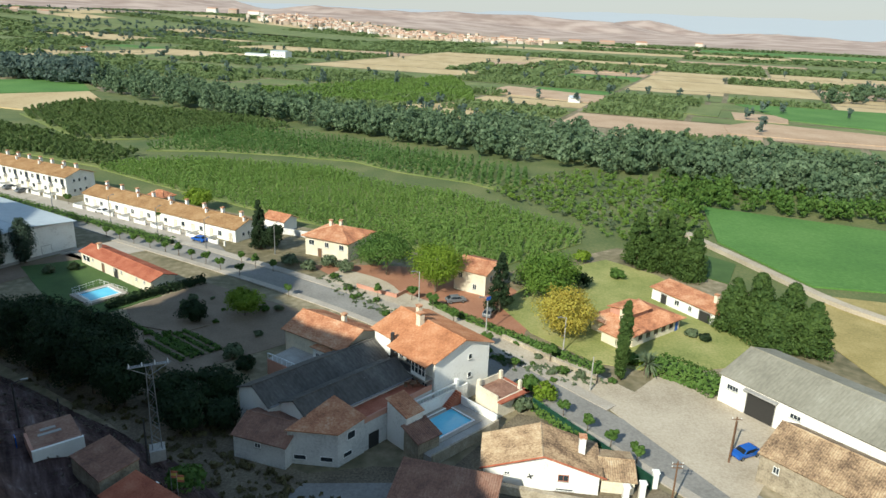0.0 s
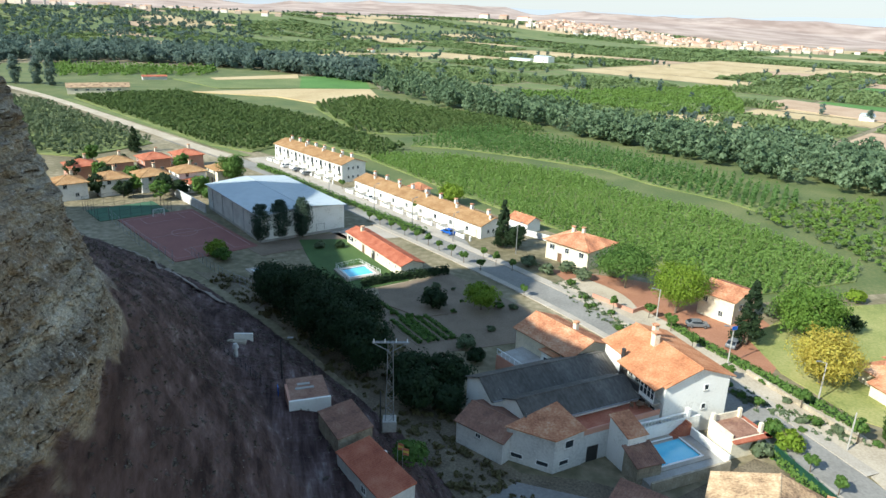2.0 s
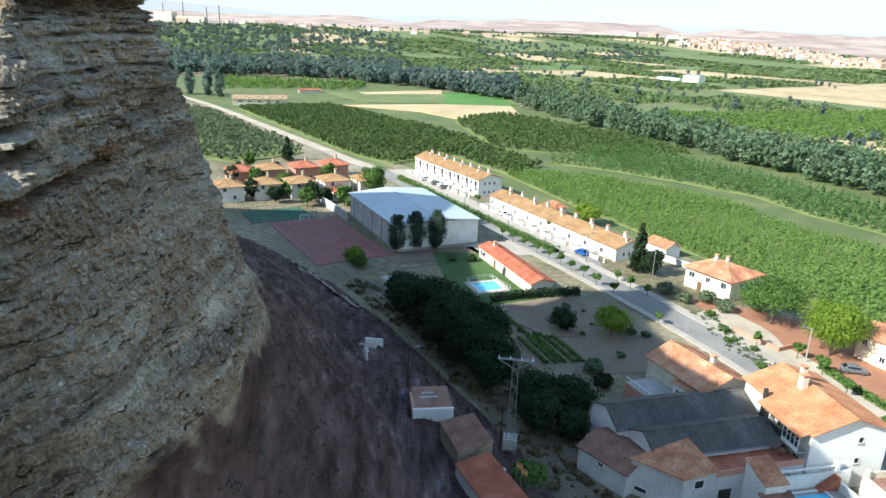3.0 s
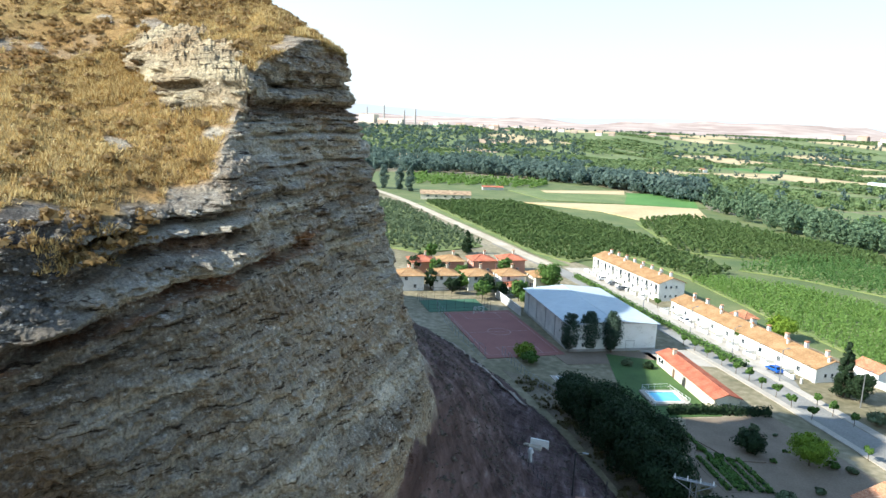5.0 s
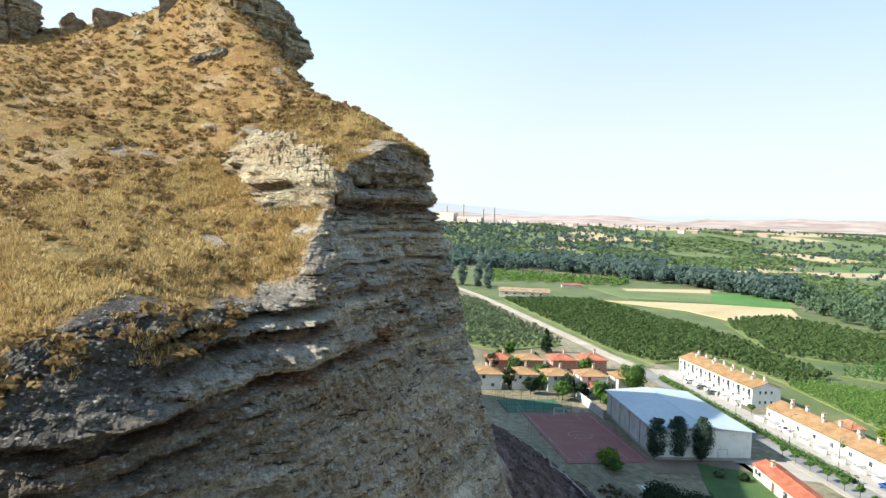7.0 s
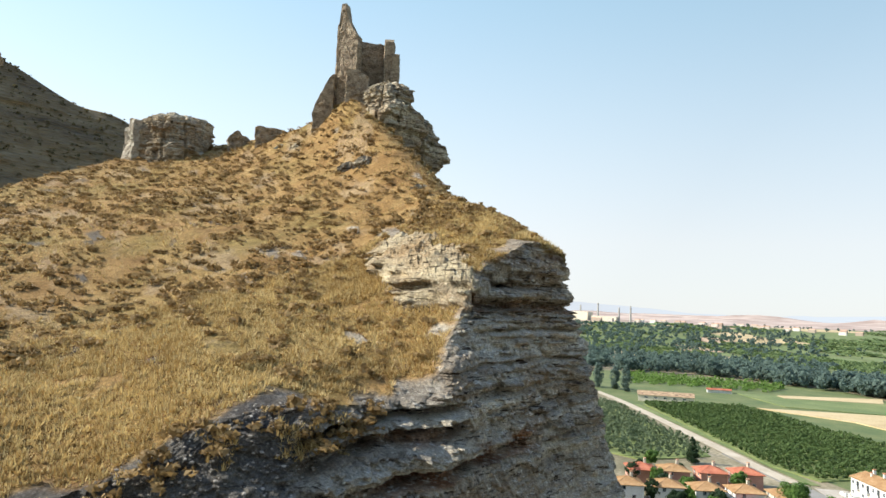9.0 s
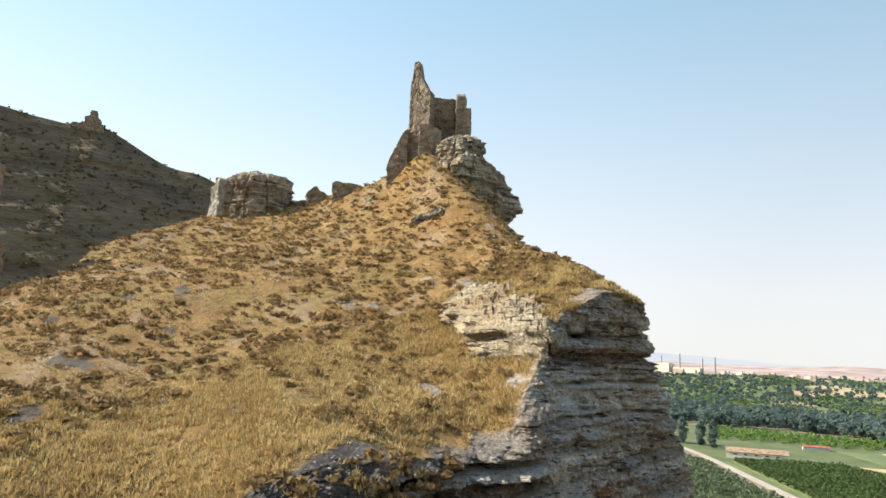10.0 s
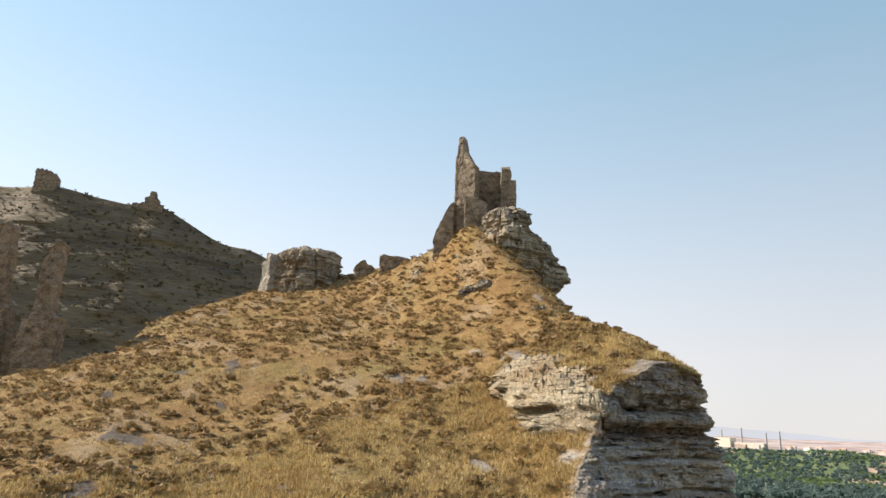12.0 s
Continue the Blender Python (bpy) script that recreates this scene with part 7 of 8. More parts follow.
part("canopy", boxes((-0.2, -0.8, 2.75, 5.9, 0, 2.95), (5.2, -0.8, 2.75, 5.9, 5.0, 2.95)), REDROOF, pav)
part("parapet", boxes((0, 4.4, 3.06, 5.2, 4.6, 4.0), (0, 0.2, 3.06, 0.2, 4.4, 3.6)), CREAM, pav)
for k in range(3):
    window(pav, "E", 5.2, 4.6, 0.5 + 1.4 * k, 0.9, 0.9, 1.4)
    part("post", boxes((5.5, 0.2 + 2.0 * k, 0, 5.65, 0.35 + 2.0 * k, 2.75)), CREAM, pav)
for px, py in ((0.3, 4.3), (4.9, 4.3), (4.9, 0.4)):
    part("chimney", boxes((px - 0.25, py - 0.25, 3.06, px + 0.25, py + 0.25, 4.5), bevel=0.04), CREAM, pav)

# ---- house with the terrace ----
house("clay_roofed_house", -25.3, 103.8, -34, 12.5, 9.0, 6.0, 1.7, "gx", CREAM, TILE, "two-storey cream house with weathered clay roof and side terrace", "house", 0.5,
    [("S", 9.6, 3.6, 1.2, 1.2), ("S", 6.8, 1.0, 1.2, 1.2), ("E", 3, 3.4, 1.2, 1.2), ("E", 6, 3.4, 1.2, 1.2)], [("E", 4.4, 1.2, 2.1, WOOD)], [(7.5, 6, 6.8, 8.2)])
hla = thing("terrace_block", pose(-25.8, 97.6, 0, 0, 0, -34), "pink lower block with flat grey terrace and railing", "terrace")
part("wall", boxes((-1.5, 0, -0.5, 5.0, 6.2, 3.0)), PINK, hla)
part("terrace_floor", boxes((-1.4, 0.1, 3.0, 4.9, 6.1, 3.06)), CONCRETE, hla)
for k in range(7):
    part("rail_post", tubes(((-1.4 + 1.05 * k, 0.1, 3.0), (-1.4 + 1.05 * k, 0.1, 4.0), 0.035), sides=5), WHITEPAINT, hla)
part("rail", boxes((-1.45, 0.05, 3.95, 4.95, 0.15, 4.05)), WHITEPAINT, hla)
window(hla, "S", 5, 6, 2.6, 0.6, 1.2, 1.2)
house("porch_tower", -20.0, 99.6, -34, 4.0, 4.0, 5.0, 0.9, "hip", WHITEWASH, TILE, "small white porch wing with clay hip roof", "house", 0.35, [("S", 0.6, 3.0, 0.8, 1.0)], [("S", 2.2, 1.0, 2.1, WOOD)])

# ---- house with red trim, brown roof below ----
hb2 = thing("trimmed_house", pose(6.0, 73.2, 0, 0, 0, -5), "low white house with tan tile roof and red gable trim", "house")
part("wall", wall_body(14.2, 6.8, -0.8, 2.9, 2.2, "gy"), WHITEWASH, hb2)
roof(hb2, 14.2, 6.8, 2.9, 2.2, "gy", OLDTILE, 0.45)
for s in (-1, 1):
    x1 = 7.25 + s * 7.7
    part("red_trim", tubes(((x1, -0.5, 2.78), (7.25, -0.5, 5.12), 0.13), sides=6), REDROOF, hb2)
for s, z, w, h in ((9.2, 1.6, 1.3, 0.9), (2.6, 1.9, 0.7, 0.4), (2.0, 0.4, 0.9, 0.4), (9.0, 0.2, 2.2, 0.35)):
    window(hb2, "S", 14.5, 8, s, z, w, h, frame_mat=REDROOF if w == 1.3 else None)
tre = bmesh.new()
for k in range(4):
    a = k * math.pi / 2 + 0.4
    tube(tre, (5.8, -0.06, 1.9), (5.8 + 0.42 * math.cos(a), -0.06, 1.9 + 0.42 * math.sin(a)), 0.12, 0.05, 6)
part("wall_ornament", tre, IRON, hb2)
chimney(hb2, 12.2, 3.6, 3.2, 5.6, WHITEWASH, 0.8)
house("lean_to_roof", 20.6, 72.6, -6, 4.0, 6.0, 2.1, 0.9, "gx", CREAM, OLDTILE, "low tiled extension beside the green fence", "shed", 0.3)
house("brown_roofed_shed", -5.0, 64.8, -14, 11.5, 6.0, 3.8, 1.2, "mono", STONE, DARKTILE, "stone shed with mottled brown tile roof", "shed", 0.3, [("S", 3.6, 1.4, 0.9, 0.7)])
sw = thing("stone_wall", pose(-2.4, 74.6, 0, 0, 0, -14), "rough stone retaining wall below the houses", "wall")
part("wall_stretch", boxes((0, -0.3, -0.5, 10, 0.3, 2.2)), STONE, sw)
part("wall_stretch", boxes((10.2, -0.35, -0.5, 24, 0.3, 1.2)), STONE, sw)
plot("rough_yard", [(-30, 62), (-20, 56), (4, 52), (34, 55), (36, 66), (28, 74), (16, 89), (12, 90), (2, 76), (-8, 76), (-16, 74), (-28, 80)], DRYEARTH, "dry weedy earth round the lane and yards", 0.035, "ground")
plot("lane", [(-22, 62), (-16, 72), (-2, 73), (8, 70), (26, 70), (27, 62), (0, 56)], ASPHALT, "grey lane below the houses", 0.09, "road")

# ---- green fence, gate, poles ----
railing("green_fence", [(14.2, 91.0), (21.6, 80.8), (27.0, 73.2)], 2.2, 2.3, GREENMESH, "dark green screened fence along the pavement", rails=(0.98,), infill=GREENMESH)
for x, y in ((25.4, 71.6), (27.6, 73.9), (23.2, 70.8)):
    gp2 = thing("gate_pillar", pose(x, y, 0), "white rendered gate pillar with cap", "pillar", "gate pillars")
    part("shaft", boxes((-0.35, -0.35, 0, 0.35, 0.35, 2.3), bevel=0.04), WHITEWASH, gp2)
    part("cap", boxes((-0.45, -0.45, 2.3, 0.45, 0.45, 2.45), bevel=0.03), WHITEWASH, gp2)


def pole(x, y, h, label, mat, lamp=False, arms=0, z=0.0, turn=0.0):
    ob = thing("street_lamp" if lamp else "utility_pole", pose(x, y, z, 0, 0, turn), label, "lamp" if lamp else "pole")
    part("shaft", tubes(((0, 0, -0.3), (0, 0, h), 0.14, 0.09), sides=8), mat, ob)
    if lamp:
        part("arm", tubes(((0, 0, h - 0.1), (1.1, 0, h + 0.25), 0.05), sides=6), mat, ob)
        part("lamp_head", boxes((0.9, -0.16, h + 0.16, 1.7, 0.16, h + 0.32), bevel=0.04), GALV, ob)
    for k in range(arms):
        part("crossarm", boxes((-0.7, -0.05, h - 0.4 - 0.5 * k, 0.7, 0.05, h - 0.3 - 0.5 * k)), mat, ob)
        for ix in (-0.6, 0, 0.6):
            part("insulator", tubes(((ix, 0, h - 0.3 - 0.5 * k), (ix, 0, h - 0.1 - 0.5 * k), 0.05), sides=6), WHITEPAINT, ob)
    return ob


pole(21.8, 111.0, 6.5, "pale concrete street lamp by the hedge", CONCRETE, True, turn=200)
pole(24.0, 97.5, 6.0, "weathered wooden pole beside the street", CONCRETE)
pole(-4.5, 131.0, 6.5, "pale lamp post beside the street", CONCRETE, True, turn=200)
pole(8.5, 117.5, 7.0, "lamp post with blue sign panel", CONCRETE, True, turn=200)
sgn = thing("blue_sign", pose(8.5, 117.5, 6.6, 0, 0, 40), "small blue sign panel on the lamp post", "sign")
part("board", boxes((-0.55, -0.22, 0, 0.55, -0.17, 0.7), bevel=0.02), BLUEPAINT, sgn)
for x, y in ((-88, 176), (-72, 167), (-57, 158.5), (-110, 188), (-40, 157)):
    pole(x, y, 7.5, "tall grey street lamp by the hedge", GALV, True, turn=60)
pole(39.2, 79.8, 7.0, "leaning twin wooden utility pole", WOOD, arms=1)
pole(28.6, 70.2, 6.5, "wooden utility pole with wires", WOOD, arms=2)
pole(40.0, 81.2, 5.5, "short brace pole beside the wires", WOOD)

# ---- barn and old stone building ----
barn = thing("barn", pose(43.6, 96.2, 0, 0, 0, -54), "large white barn with grey cement-sheet roof", "barn")
part("wall", wall_body(30, 15, -0.5, 4.8, 2.4, "gx"), WHITEWASH, barn)
roof(barn, 30, 15, 4.8, 2.4, "gx", PALESHEET, 0.3, True)
door(barn, "S", 30, 15, 4.6, 4.4, 4.0, DARK, name="barn_door")
part("door_canopy", boxes((4.2, -0.9, 4.1, 9.4, 0, 4.3)), CONCRETE, barn)
window(barn, "S", 30, 15, 1.2, 2.7, 1.9, 0.9, bars=3)
window(barn, "S", 30, 15, 11.2, 2.9, 1.6, 0.8, bars=2)
old = house("stone_building", 41.2, 76.0, -50, 22, 10.5, 4.4, 2.4, "gx", STONE, OLDTILE, "old ochre stone building with lichen-grey tiles", "house", 0.35, [("S", 1.8, 2.4, 0.8, 1.0)], [("S", 9, 1.4, 2.1, DARK)])
car(42.0, 81.4, 205, BLUEPAINT, "bright blue hatchback parked beside the old building")
car(-60.5, 164.2, 150, BLUEPAINT, "blue car parked before the terrace", 0.14)
car(-95.0, 185.5, 150, WHITECAR, "white car parked on the paved street", 0.14)
car(-141, 211.5, 60, WHITECAR, "white car parked before the terrace", 0.14)
car(-134, 208.0, 60, GREYCAR, "grey car parked before the terrace", 0.14)
car(-128, 204.5, 60, GREYCAR, "dark car parked before the terrace", 0.14)
car(3.0, 131.5, 20, GREYCAR, "silver car parked under the pines", 0.1)
car(9.5, 125.5, 70, GREYCAR, "grey car parked by the hedge", 0.1)

# ---- bungalow, long shed, villas with pines ----
bung = thing("bungalow", pose(34.5, 113.5, 0, 0, 0, 38), "brick bungalow with wide clay roof and raised centre", "house")
part("wall", wall_body(14, 9.5, -0.4, 2.9, 1.6, "hip"), CREAM, bung)
roof(bung, 14, 9.5, 2.9, 1.5, "hip", TILE, 0.8)
part("raised_centre", wall_body(5.5, 4.5, 2.6, 5.0, 0.4, "hip", 2.5, 3.0), PINK, bung)
roof(bung, 5.5, 4.5, 5.0, 0.5, "gx", TILE, 0.5, False, 2.5, 3.0)
for k in range(5):
    window(bung, "S", 14, 9.5, 1.6 + 2.3 * k, 1.0, 1.1, 1.2, frame_mat=WOOD)
door(bung, "S", 14, 9.5, 12.6, 0.9, 2.0, BLUEPAINT)
chimney(bung, 1.8, 4.0, 3.4, 5.6, CREAM, 0.9)
part("porch_wall", boxes((-2.5, 0.5, -0.3, 0, 0.8, 2.4), (-2.5, 0.8, -0.3, -2.2, 5.0, 2.4)), CREAM, bung)
cv, cf = tiled_plane((-3.0, 5.6, 2.3), (-3.0, 0.0, 2.3), lambda s: np.array([1.5, 5.6 - 5.6 * s, 3.5]))
solid("porch_roof", quick_mesh("porch_roof", cv, cf), TILE, parent=bung)
house("long_shed", 44.6, 137.6, -58, 16, 4.8, 2.7, 0.7, "mono", WHITEWASH, TILE, "long low white garden building with clay roof", "shed", 0.5, [("S", 6, 1.0, 1.2, 1.1), ("S", 9.5, 1.0, 0.9, 1.1)], [("S", 2.5, 1.4, 2.1, DARK), ("S", 12.2, 2.6, 2.2, DARK)], [(13, 3.6, 3.0, 4.8)])
house("hip_roofed_villa", -32.9, 158.1, -25, 12, 10.6, 5.0, 1.8, "hip", CREAM, TILE, "cream villa with broad clay hip roof", "house", 0.8, [("S", 1.0, 2.6, 1.6, 1.3), ("S", 5.5, 2.6, 1.2, 1.3), ("S", 9.5, 2.6, 1.4, 1.3), ("E", 3, 2.6, 1.2, 1.2)], [("S", 3.6, 1.1, 2.1, WOOD)], [(4, 5, 5.6, 7.6), (6.5, 5.5, 6.0, 7.8)])
house("cream_house", 2.6, 139.0, -30, 7.5, 9, 5.0, 1.3, "gx", CREAM, TILE, "cream house with clay roof behind the pines", "house", 0.5, [("S", 1, 3, 1, 1.2), ("E", 2, 2.6, 1.1, 1.2), ("S", 4.5, 1, 1, 1.2)])
bw = thing("brick_planter", pose(-18, 137.5, 0, 0, 0, -30), "low red brick garden wall", "wall")
part("wall_stretch", boxes((0, 0, 0, 10, 0.25, 0.9), (10, 0, 0, 10.25, 5, 0.9)), PINK, bw)
gw = thing("garden_stone_wall", pose(11.5, 115.5, 0, 0, 0, -46), "low pale stone wall along the hedge", "wall")
part("wall_stretch", boxes((0, -0.2, 0, 21, 0.2, 0.8)), STONE, gw)


def hedge(line, width, height, mat, label, seed, size=0.22, density=26):
    rng = np.random.default_rng(seed)
    p = spline(line, 200)
    seg = np.linalg.norm(np.diff(p, axis=0), axis=1).sum()
    n = int(seg * density)
    i = rng.integers(0, 199, n)
    c = p[i] + (p[i + 1] - p[i]) * rng.uniform(0, 1, (n, 1))
    d = p[i + 1] - p[i]
    d /= np.linalg.norm(d, axis=1)[:, None] + 1e-9
    s = np.stack([d[:, 1], -d[:, 0]], 1)
    a = rng.uniform(0, np.pi, n)
    off = np.cos(a) * width / 2 * rng.uniform(0.8, 1.05, n)
    z = np.clip(np.sin(a) * 1.5, 0.05, 1.0) * height * rng.uniform(0.75, 1.05, n) * np.where(rng.random(n) < 0.4, rng.uniform(0.1, 1, n), 1)
    pts = np.column_stack([c + s * off[:, None], z])
    nrm = np.column_stack([s * np.cos(a)[:, None], np.sin(a)])
    v, f = leaves(pts, nrm, size, rng)
    o = np.array([*line[0], 0.0])
    ob = thing("hedge", pose(*o), label, "hedge")
    solid("foliage", quick_mesh("foliage", v - o, f), mat, parent=ob)
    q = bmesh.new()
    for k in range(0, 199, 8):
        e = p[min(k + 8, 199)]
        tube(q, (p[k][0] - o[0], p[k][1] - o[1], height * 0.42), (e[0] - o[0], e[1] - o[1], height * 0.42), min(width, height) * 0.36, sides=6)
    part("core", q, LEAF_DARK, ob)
    return ob


hedge([(-150, 207), (-130, 196.5), (-97.6, 178.2), (-66, 161.0)], 2.2, 1.7, LEAF_GREEN, "long clipped green hedge beside the parking street", 1, density=45)
hedge([(-63.4, 121.4), (-57.6, 129.0), (-50, 137)], 1.7, 1.9, LEAF_DARK, "dark clipped hedge beside the pool grounds", 2, density=60)
hedge([(10.5, 118), (18, 111.5), (26.5, 104)], 1.6, 1.3, LEAF_GREEN, "green hedge along the street verge", 3, density=60)
hedge([(-2, 130), (4, 124), (10.5, 118)], 1.4, 1.2, LEAF_GREEN, "loose green hedge beside the street", 4, density=50)
hedge([(36.5, 105), (41.5, 101.5), (44.5, 97.0)], 4.4, 3.0, LEAF_GREEN, "overgrown shrubs beside the barn", 5, size=0.3, density=110)
hedge([(14, 92), (20, 83.5), (24.5, 76.5)], 1.6, 1.5, LEAF_GREEN, "leafy shrubs inside the green fence", 6, density=60)
hedge([(-60, 118), (-40, 104)], 0.8, 0.5, LEAF_GREEN, "low rows of vegetables", 7, density=30)
for k in range(5):
    hedge([(-50.6 + 1.2 * k, 108.6 + 1.15 * k), (-41.8 + 1.2 * k, 102.0 + 1.15 * k)], 0.9, 0.6, LEAF_GREEN, "row of green vegetables in the bed", 60 + k, density=36)

# ---- trees of the village ----
LEAF_WILLOWLAWN = leaf("lawn_willow_leaves", (0.075, 0.15, 0.025), (0.18, 0.29, 0.05))
tree("cypress", 29.6, 101.6, "column", 13.8, 1.2, 0.4, LEAF_PINE, "tall slim dark green cypress on the lawn", 240, 34, 0.2, 11)
tree("yellow_tree", 22.5, 117.0, "round", 9.8, 6.4, 1.2, LEAF_YELLOW, "round tree with golden yellow leaves", 150, 34, 0.26, 12)
tree("stone_pine", -1.3, 137.0, "round", 10.6, 6.6, 3.2, LEAF_LIME, "broad bright green pine beside the driveway", 150, 44, 0.24, 13)
tree("umbrella_pine", -12.4, 146.0, "umbrella", 9.0, 7.6, 3.6, LEAF_GREEN, "wide green umbrella pine above red earth", 160, 44, 0.24, 14)
tree("tall_conifer", 11.6, 127.5, "cone", 12.5, 3.0, 1.0, LEAF_DARK, "tall dark conifer beside the hedge", 110, 34, 0.28, 15)
tree("spruce", -44.5, 160.5, "cone", 12.5, 2.6, 0.8, LEAF_DARK, "dark pointed spruce at the end of the terrace", 110, 34, 0.28, 16)
tree("dark_tree", -41.0, 160.0, "round", 7.0, 3.2, 1.0, LEAF_DARK, "dark bushy tree beside the spruce", 70, 34, 0.3, 17)
tree("weeping_willow", 22.0, 137.0, "round", 10.0, 7.4, 1.0, LEAF_WILLOWLAWN, "broad light green willow on the lawn", 170, 36, 0.3, 18)
for k, (x, y, h, r) in enumerate(((59.0, 120.5, 12.8, 5.0), (63.5, 117.0, 12.2, 5.2), (56.0, 123.5, 10.5, 4.2), (66.5, 114.0, 10.0, 4.4), (60.5, 116.5, 9.0, 4.4))):
    tree("cedar", x, y, "cone", h, r, 0.4, LEAF_PINE, "massive dark green conifer beside the barn", 190, 40, 0.34, 20 + k, group="cedar clump")
for k, (x, y, h) in enumerate(((46.5, 158.0, 13.5), (50.5, 156.5, 15.0), (54.0, 153.0, 14.0), (57.0, 150.0, 12.5), (48.0, 163.0, 13.0), (53.5, 159.0, 14.0))):
    tree("conifer", x, y, "cone", h, 3.8, 0.3, LEAF_PINE, "tall dark conifer in a dense clump", 170, 36, 0.32, 30 + k, group="conifer clump")
LEAF_POPLAR = leaf("poplar_leaves", (0.028, 0.055, 0.038), (0.085, 0.125, 0.085))
for k, (x, y) in enumerate(((-98.8, 136.2), (-96.0, 140.2), (-92.2, 144.2))):
    tree("poplar", x, y, "column", 9.6 + 0.4 * k, 2.7, 1.2, LEAF_POPLAR, "dark fan-shaped poplar beside the sports hall", 150, 26, 0.24, 40 + k, group="poplars by the hall")
tree("garden_tree", -37.0, 121.0, "round", 5.6, 3.8, 1.0, LEAF_LIME, "yellow-green spreading garden tree", 80, 36, 0.26, 45)
tree("dark_shrub_tree", -45.5, 117.5, "round", 4.2, 3.0, 0.6, LEAF_DARK, "dark fig tree in the garden", 60, 34, 0.28, 46)
tree("village_tree", -141.0, 181.0, "round", 11.0, 4.6, 1.6, LEAF_GREEN, "large green tree beside the sports hall", 110, 34, 0.34, 47)
tree("orchard_tree", -70.5, 192.5, "round", 6.5, 4.5, 1.2, LEAF_LIME, "green tree behind the terrace roof", 80, 30, 0.34, 48)
for k, (x, y, h, r) in enumerate(((-72, 103, 8.0, 4.6), (-64, 99, 10.5, 5.4), (-57, 94, 11.0, 5.4), (-51, 91, 10.0, 5.0), (-70, 107, 6.8, 4.2), (-60.5, 102, 8.8, 4.8), (-52, 97, 9.5, 5.0), (-45, 88, 8.0, 4.4), (-77, 108, 6.0, 3.6))):
    tree("pine", x, y, "round", 1.2 * h, 1.08 * r, 1.4, LEAF_DARK, "dark green pine at the foot of the slope", 150, 40, 0.27, 50 + k, group="pines at the foot of the slope")
for k, (x, y, h, r) in enumerate(((-36.5, 86, 7.5, 4.2), (-31.5, 88.5, 7.0, 3.8), (-34.0, 81.5, 7.0, 3.8), (-29.5, 83, 5.0, 2.6))):
    tree("evergreen_oak", x, y, "round", h, r, 0.8, LEAF_DARK, "dark evergreen oak beside the warehouse", 90, 34, 0.3, 62 + k, group="oaks beside the warehouse")
for k, (x, y, r) in enumerate(((-26, 150, 2.6), (-22, 147, 2.4), (-30, 147, 2.0), (-16, 152, 2.6), (-35, 150, 2.2), (17, 143, 2.6), (30, 143, 3.0), (34, 160, 2.6), (40, 149, 2.0), (47, 119, 1.4), (49, 117.5, 1.2), (36, 105.8, 2.0), (33, 107.4, 1.6), (-84, 139, 1.4), (-80, 141.5, 1.3), (-103, 124, 3.0), (-99, 121.5, 2.6), (-34, 104, 2.0), (-31, 100, 2.0), (16.5, 94.5, 2.4), (14.5, 97.0, 2.0), (12.8, 91.0, 1.9))):
    tree("shrub", x, y, "bush", r * 1.9, r, 0.3, (LEAF_GREEN, LEAF_OLIVE, LEAF_DARK, LEAF_LIME)[k % 4 if k > 4 else 1], "rounded leafy green garden shrub", 34, 30, 0.24, 70 + k, category="shrub")
for k, (x, y) in enumerate(((-143, 168), (-150, 160), (-139, 163), (-158, 152), (-147, 155), (-166, 150), (-133, 160), (-183, 178), (-166, 186), (-196, 172), (-205, 185), (-172, 160), (-160, 159), (-153, 163), (-178, 163), (-146, 162), (-168, 166), (-186, 160))):
    tree("garden_tree", x, y, "round", 5.5 + (k % 3), 3.0, 1.0, (LEAF_GREEN, LEAF_DARK)[k % 2], "green tree among the villas", 50, 30, 0.34, 95 + k)
tree("pointed_fir", -205, 205, "cone", 10, 3.0, 0.8, LEAF_DARK, "dark pointed fir beside the farm road", 70, 30, 0.36, 108)
for k, (x, y) in enumerate(((-437, 340), (-425, 347), (-411, 346), (-449, 333))):
    tree("lombardy_poplar", x, y, "column", 19 - 2 * (k % 2), 4.4, 0.5, LEAF_HAZEWOOD, "tall dark poplar beside the farm road", 70, 26, 0.6, 110 + k, group="poplars by the farm road")
# clipped street trees
street = tree("street_tree", -70.0, 157.5, "round", 3.0, 1.05, 1.5, LEAF_GREEN, "small clipped round street tree", 26, 40, 0.15, 120, group="street trees")
for x, y, s in ((-65.5, 155.2, 1), (-61.5, 153.0, 1.1), (-57.5, 150.3, 0.95), (-53.5, 148.0, 1.05), (-75, 160.0, 1), (-79.5, 162.5, 1.1), (-84, 165, 0.95), (-46, 150, 1.0), (-49, 144.5, 1.05), (-44, 141.5, 1), (-42, 147, 1.1), (-37.5, 145.0, 1), (-31, 131.2, 0.9), (-13, 132.5, 1.0), (-1.5, 127.2, 1.2), (2.5, 121.0, 1.1), (-6.0, 131.5, 1.1), (8.5, 111.5, 1.0), (19, 107, 1.15), (25.5, 99.8, 1.3), (18.6, 89.6, 0.95), (21.4, 85.8, 1.0), (23.8, 82.0, 1.0), (26.6, 78.6, 1.05), (12.6, 103.5, 0.8), (-96, 172, 1.0), (-108, 193, 1.1), (-91, 188, 1.2), (-76, 179, 1.3)):
    copy_thing(street, pose(x, y, 0.1, 0, 0, 37 * x) @ Matrix.Diagonal((s, s, s, 1)))
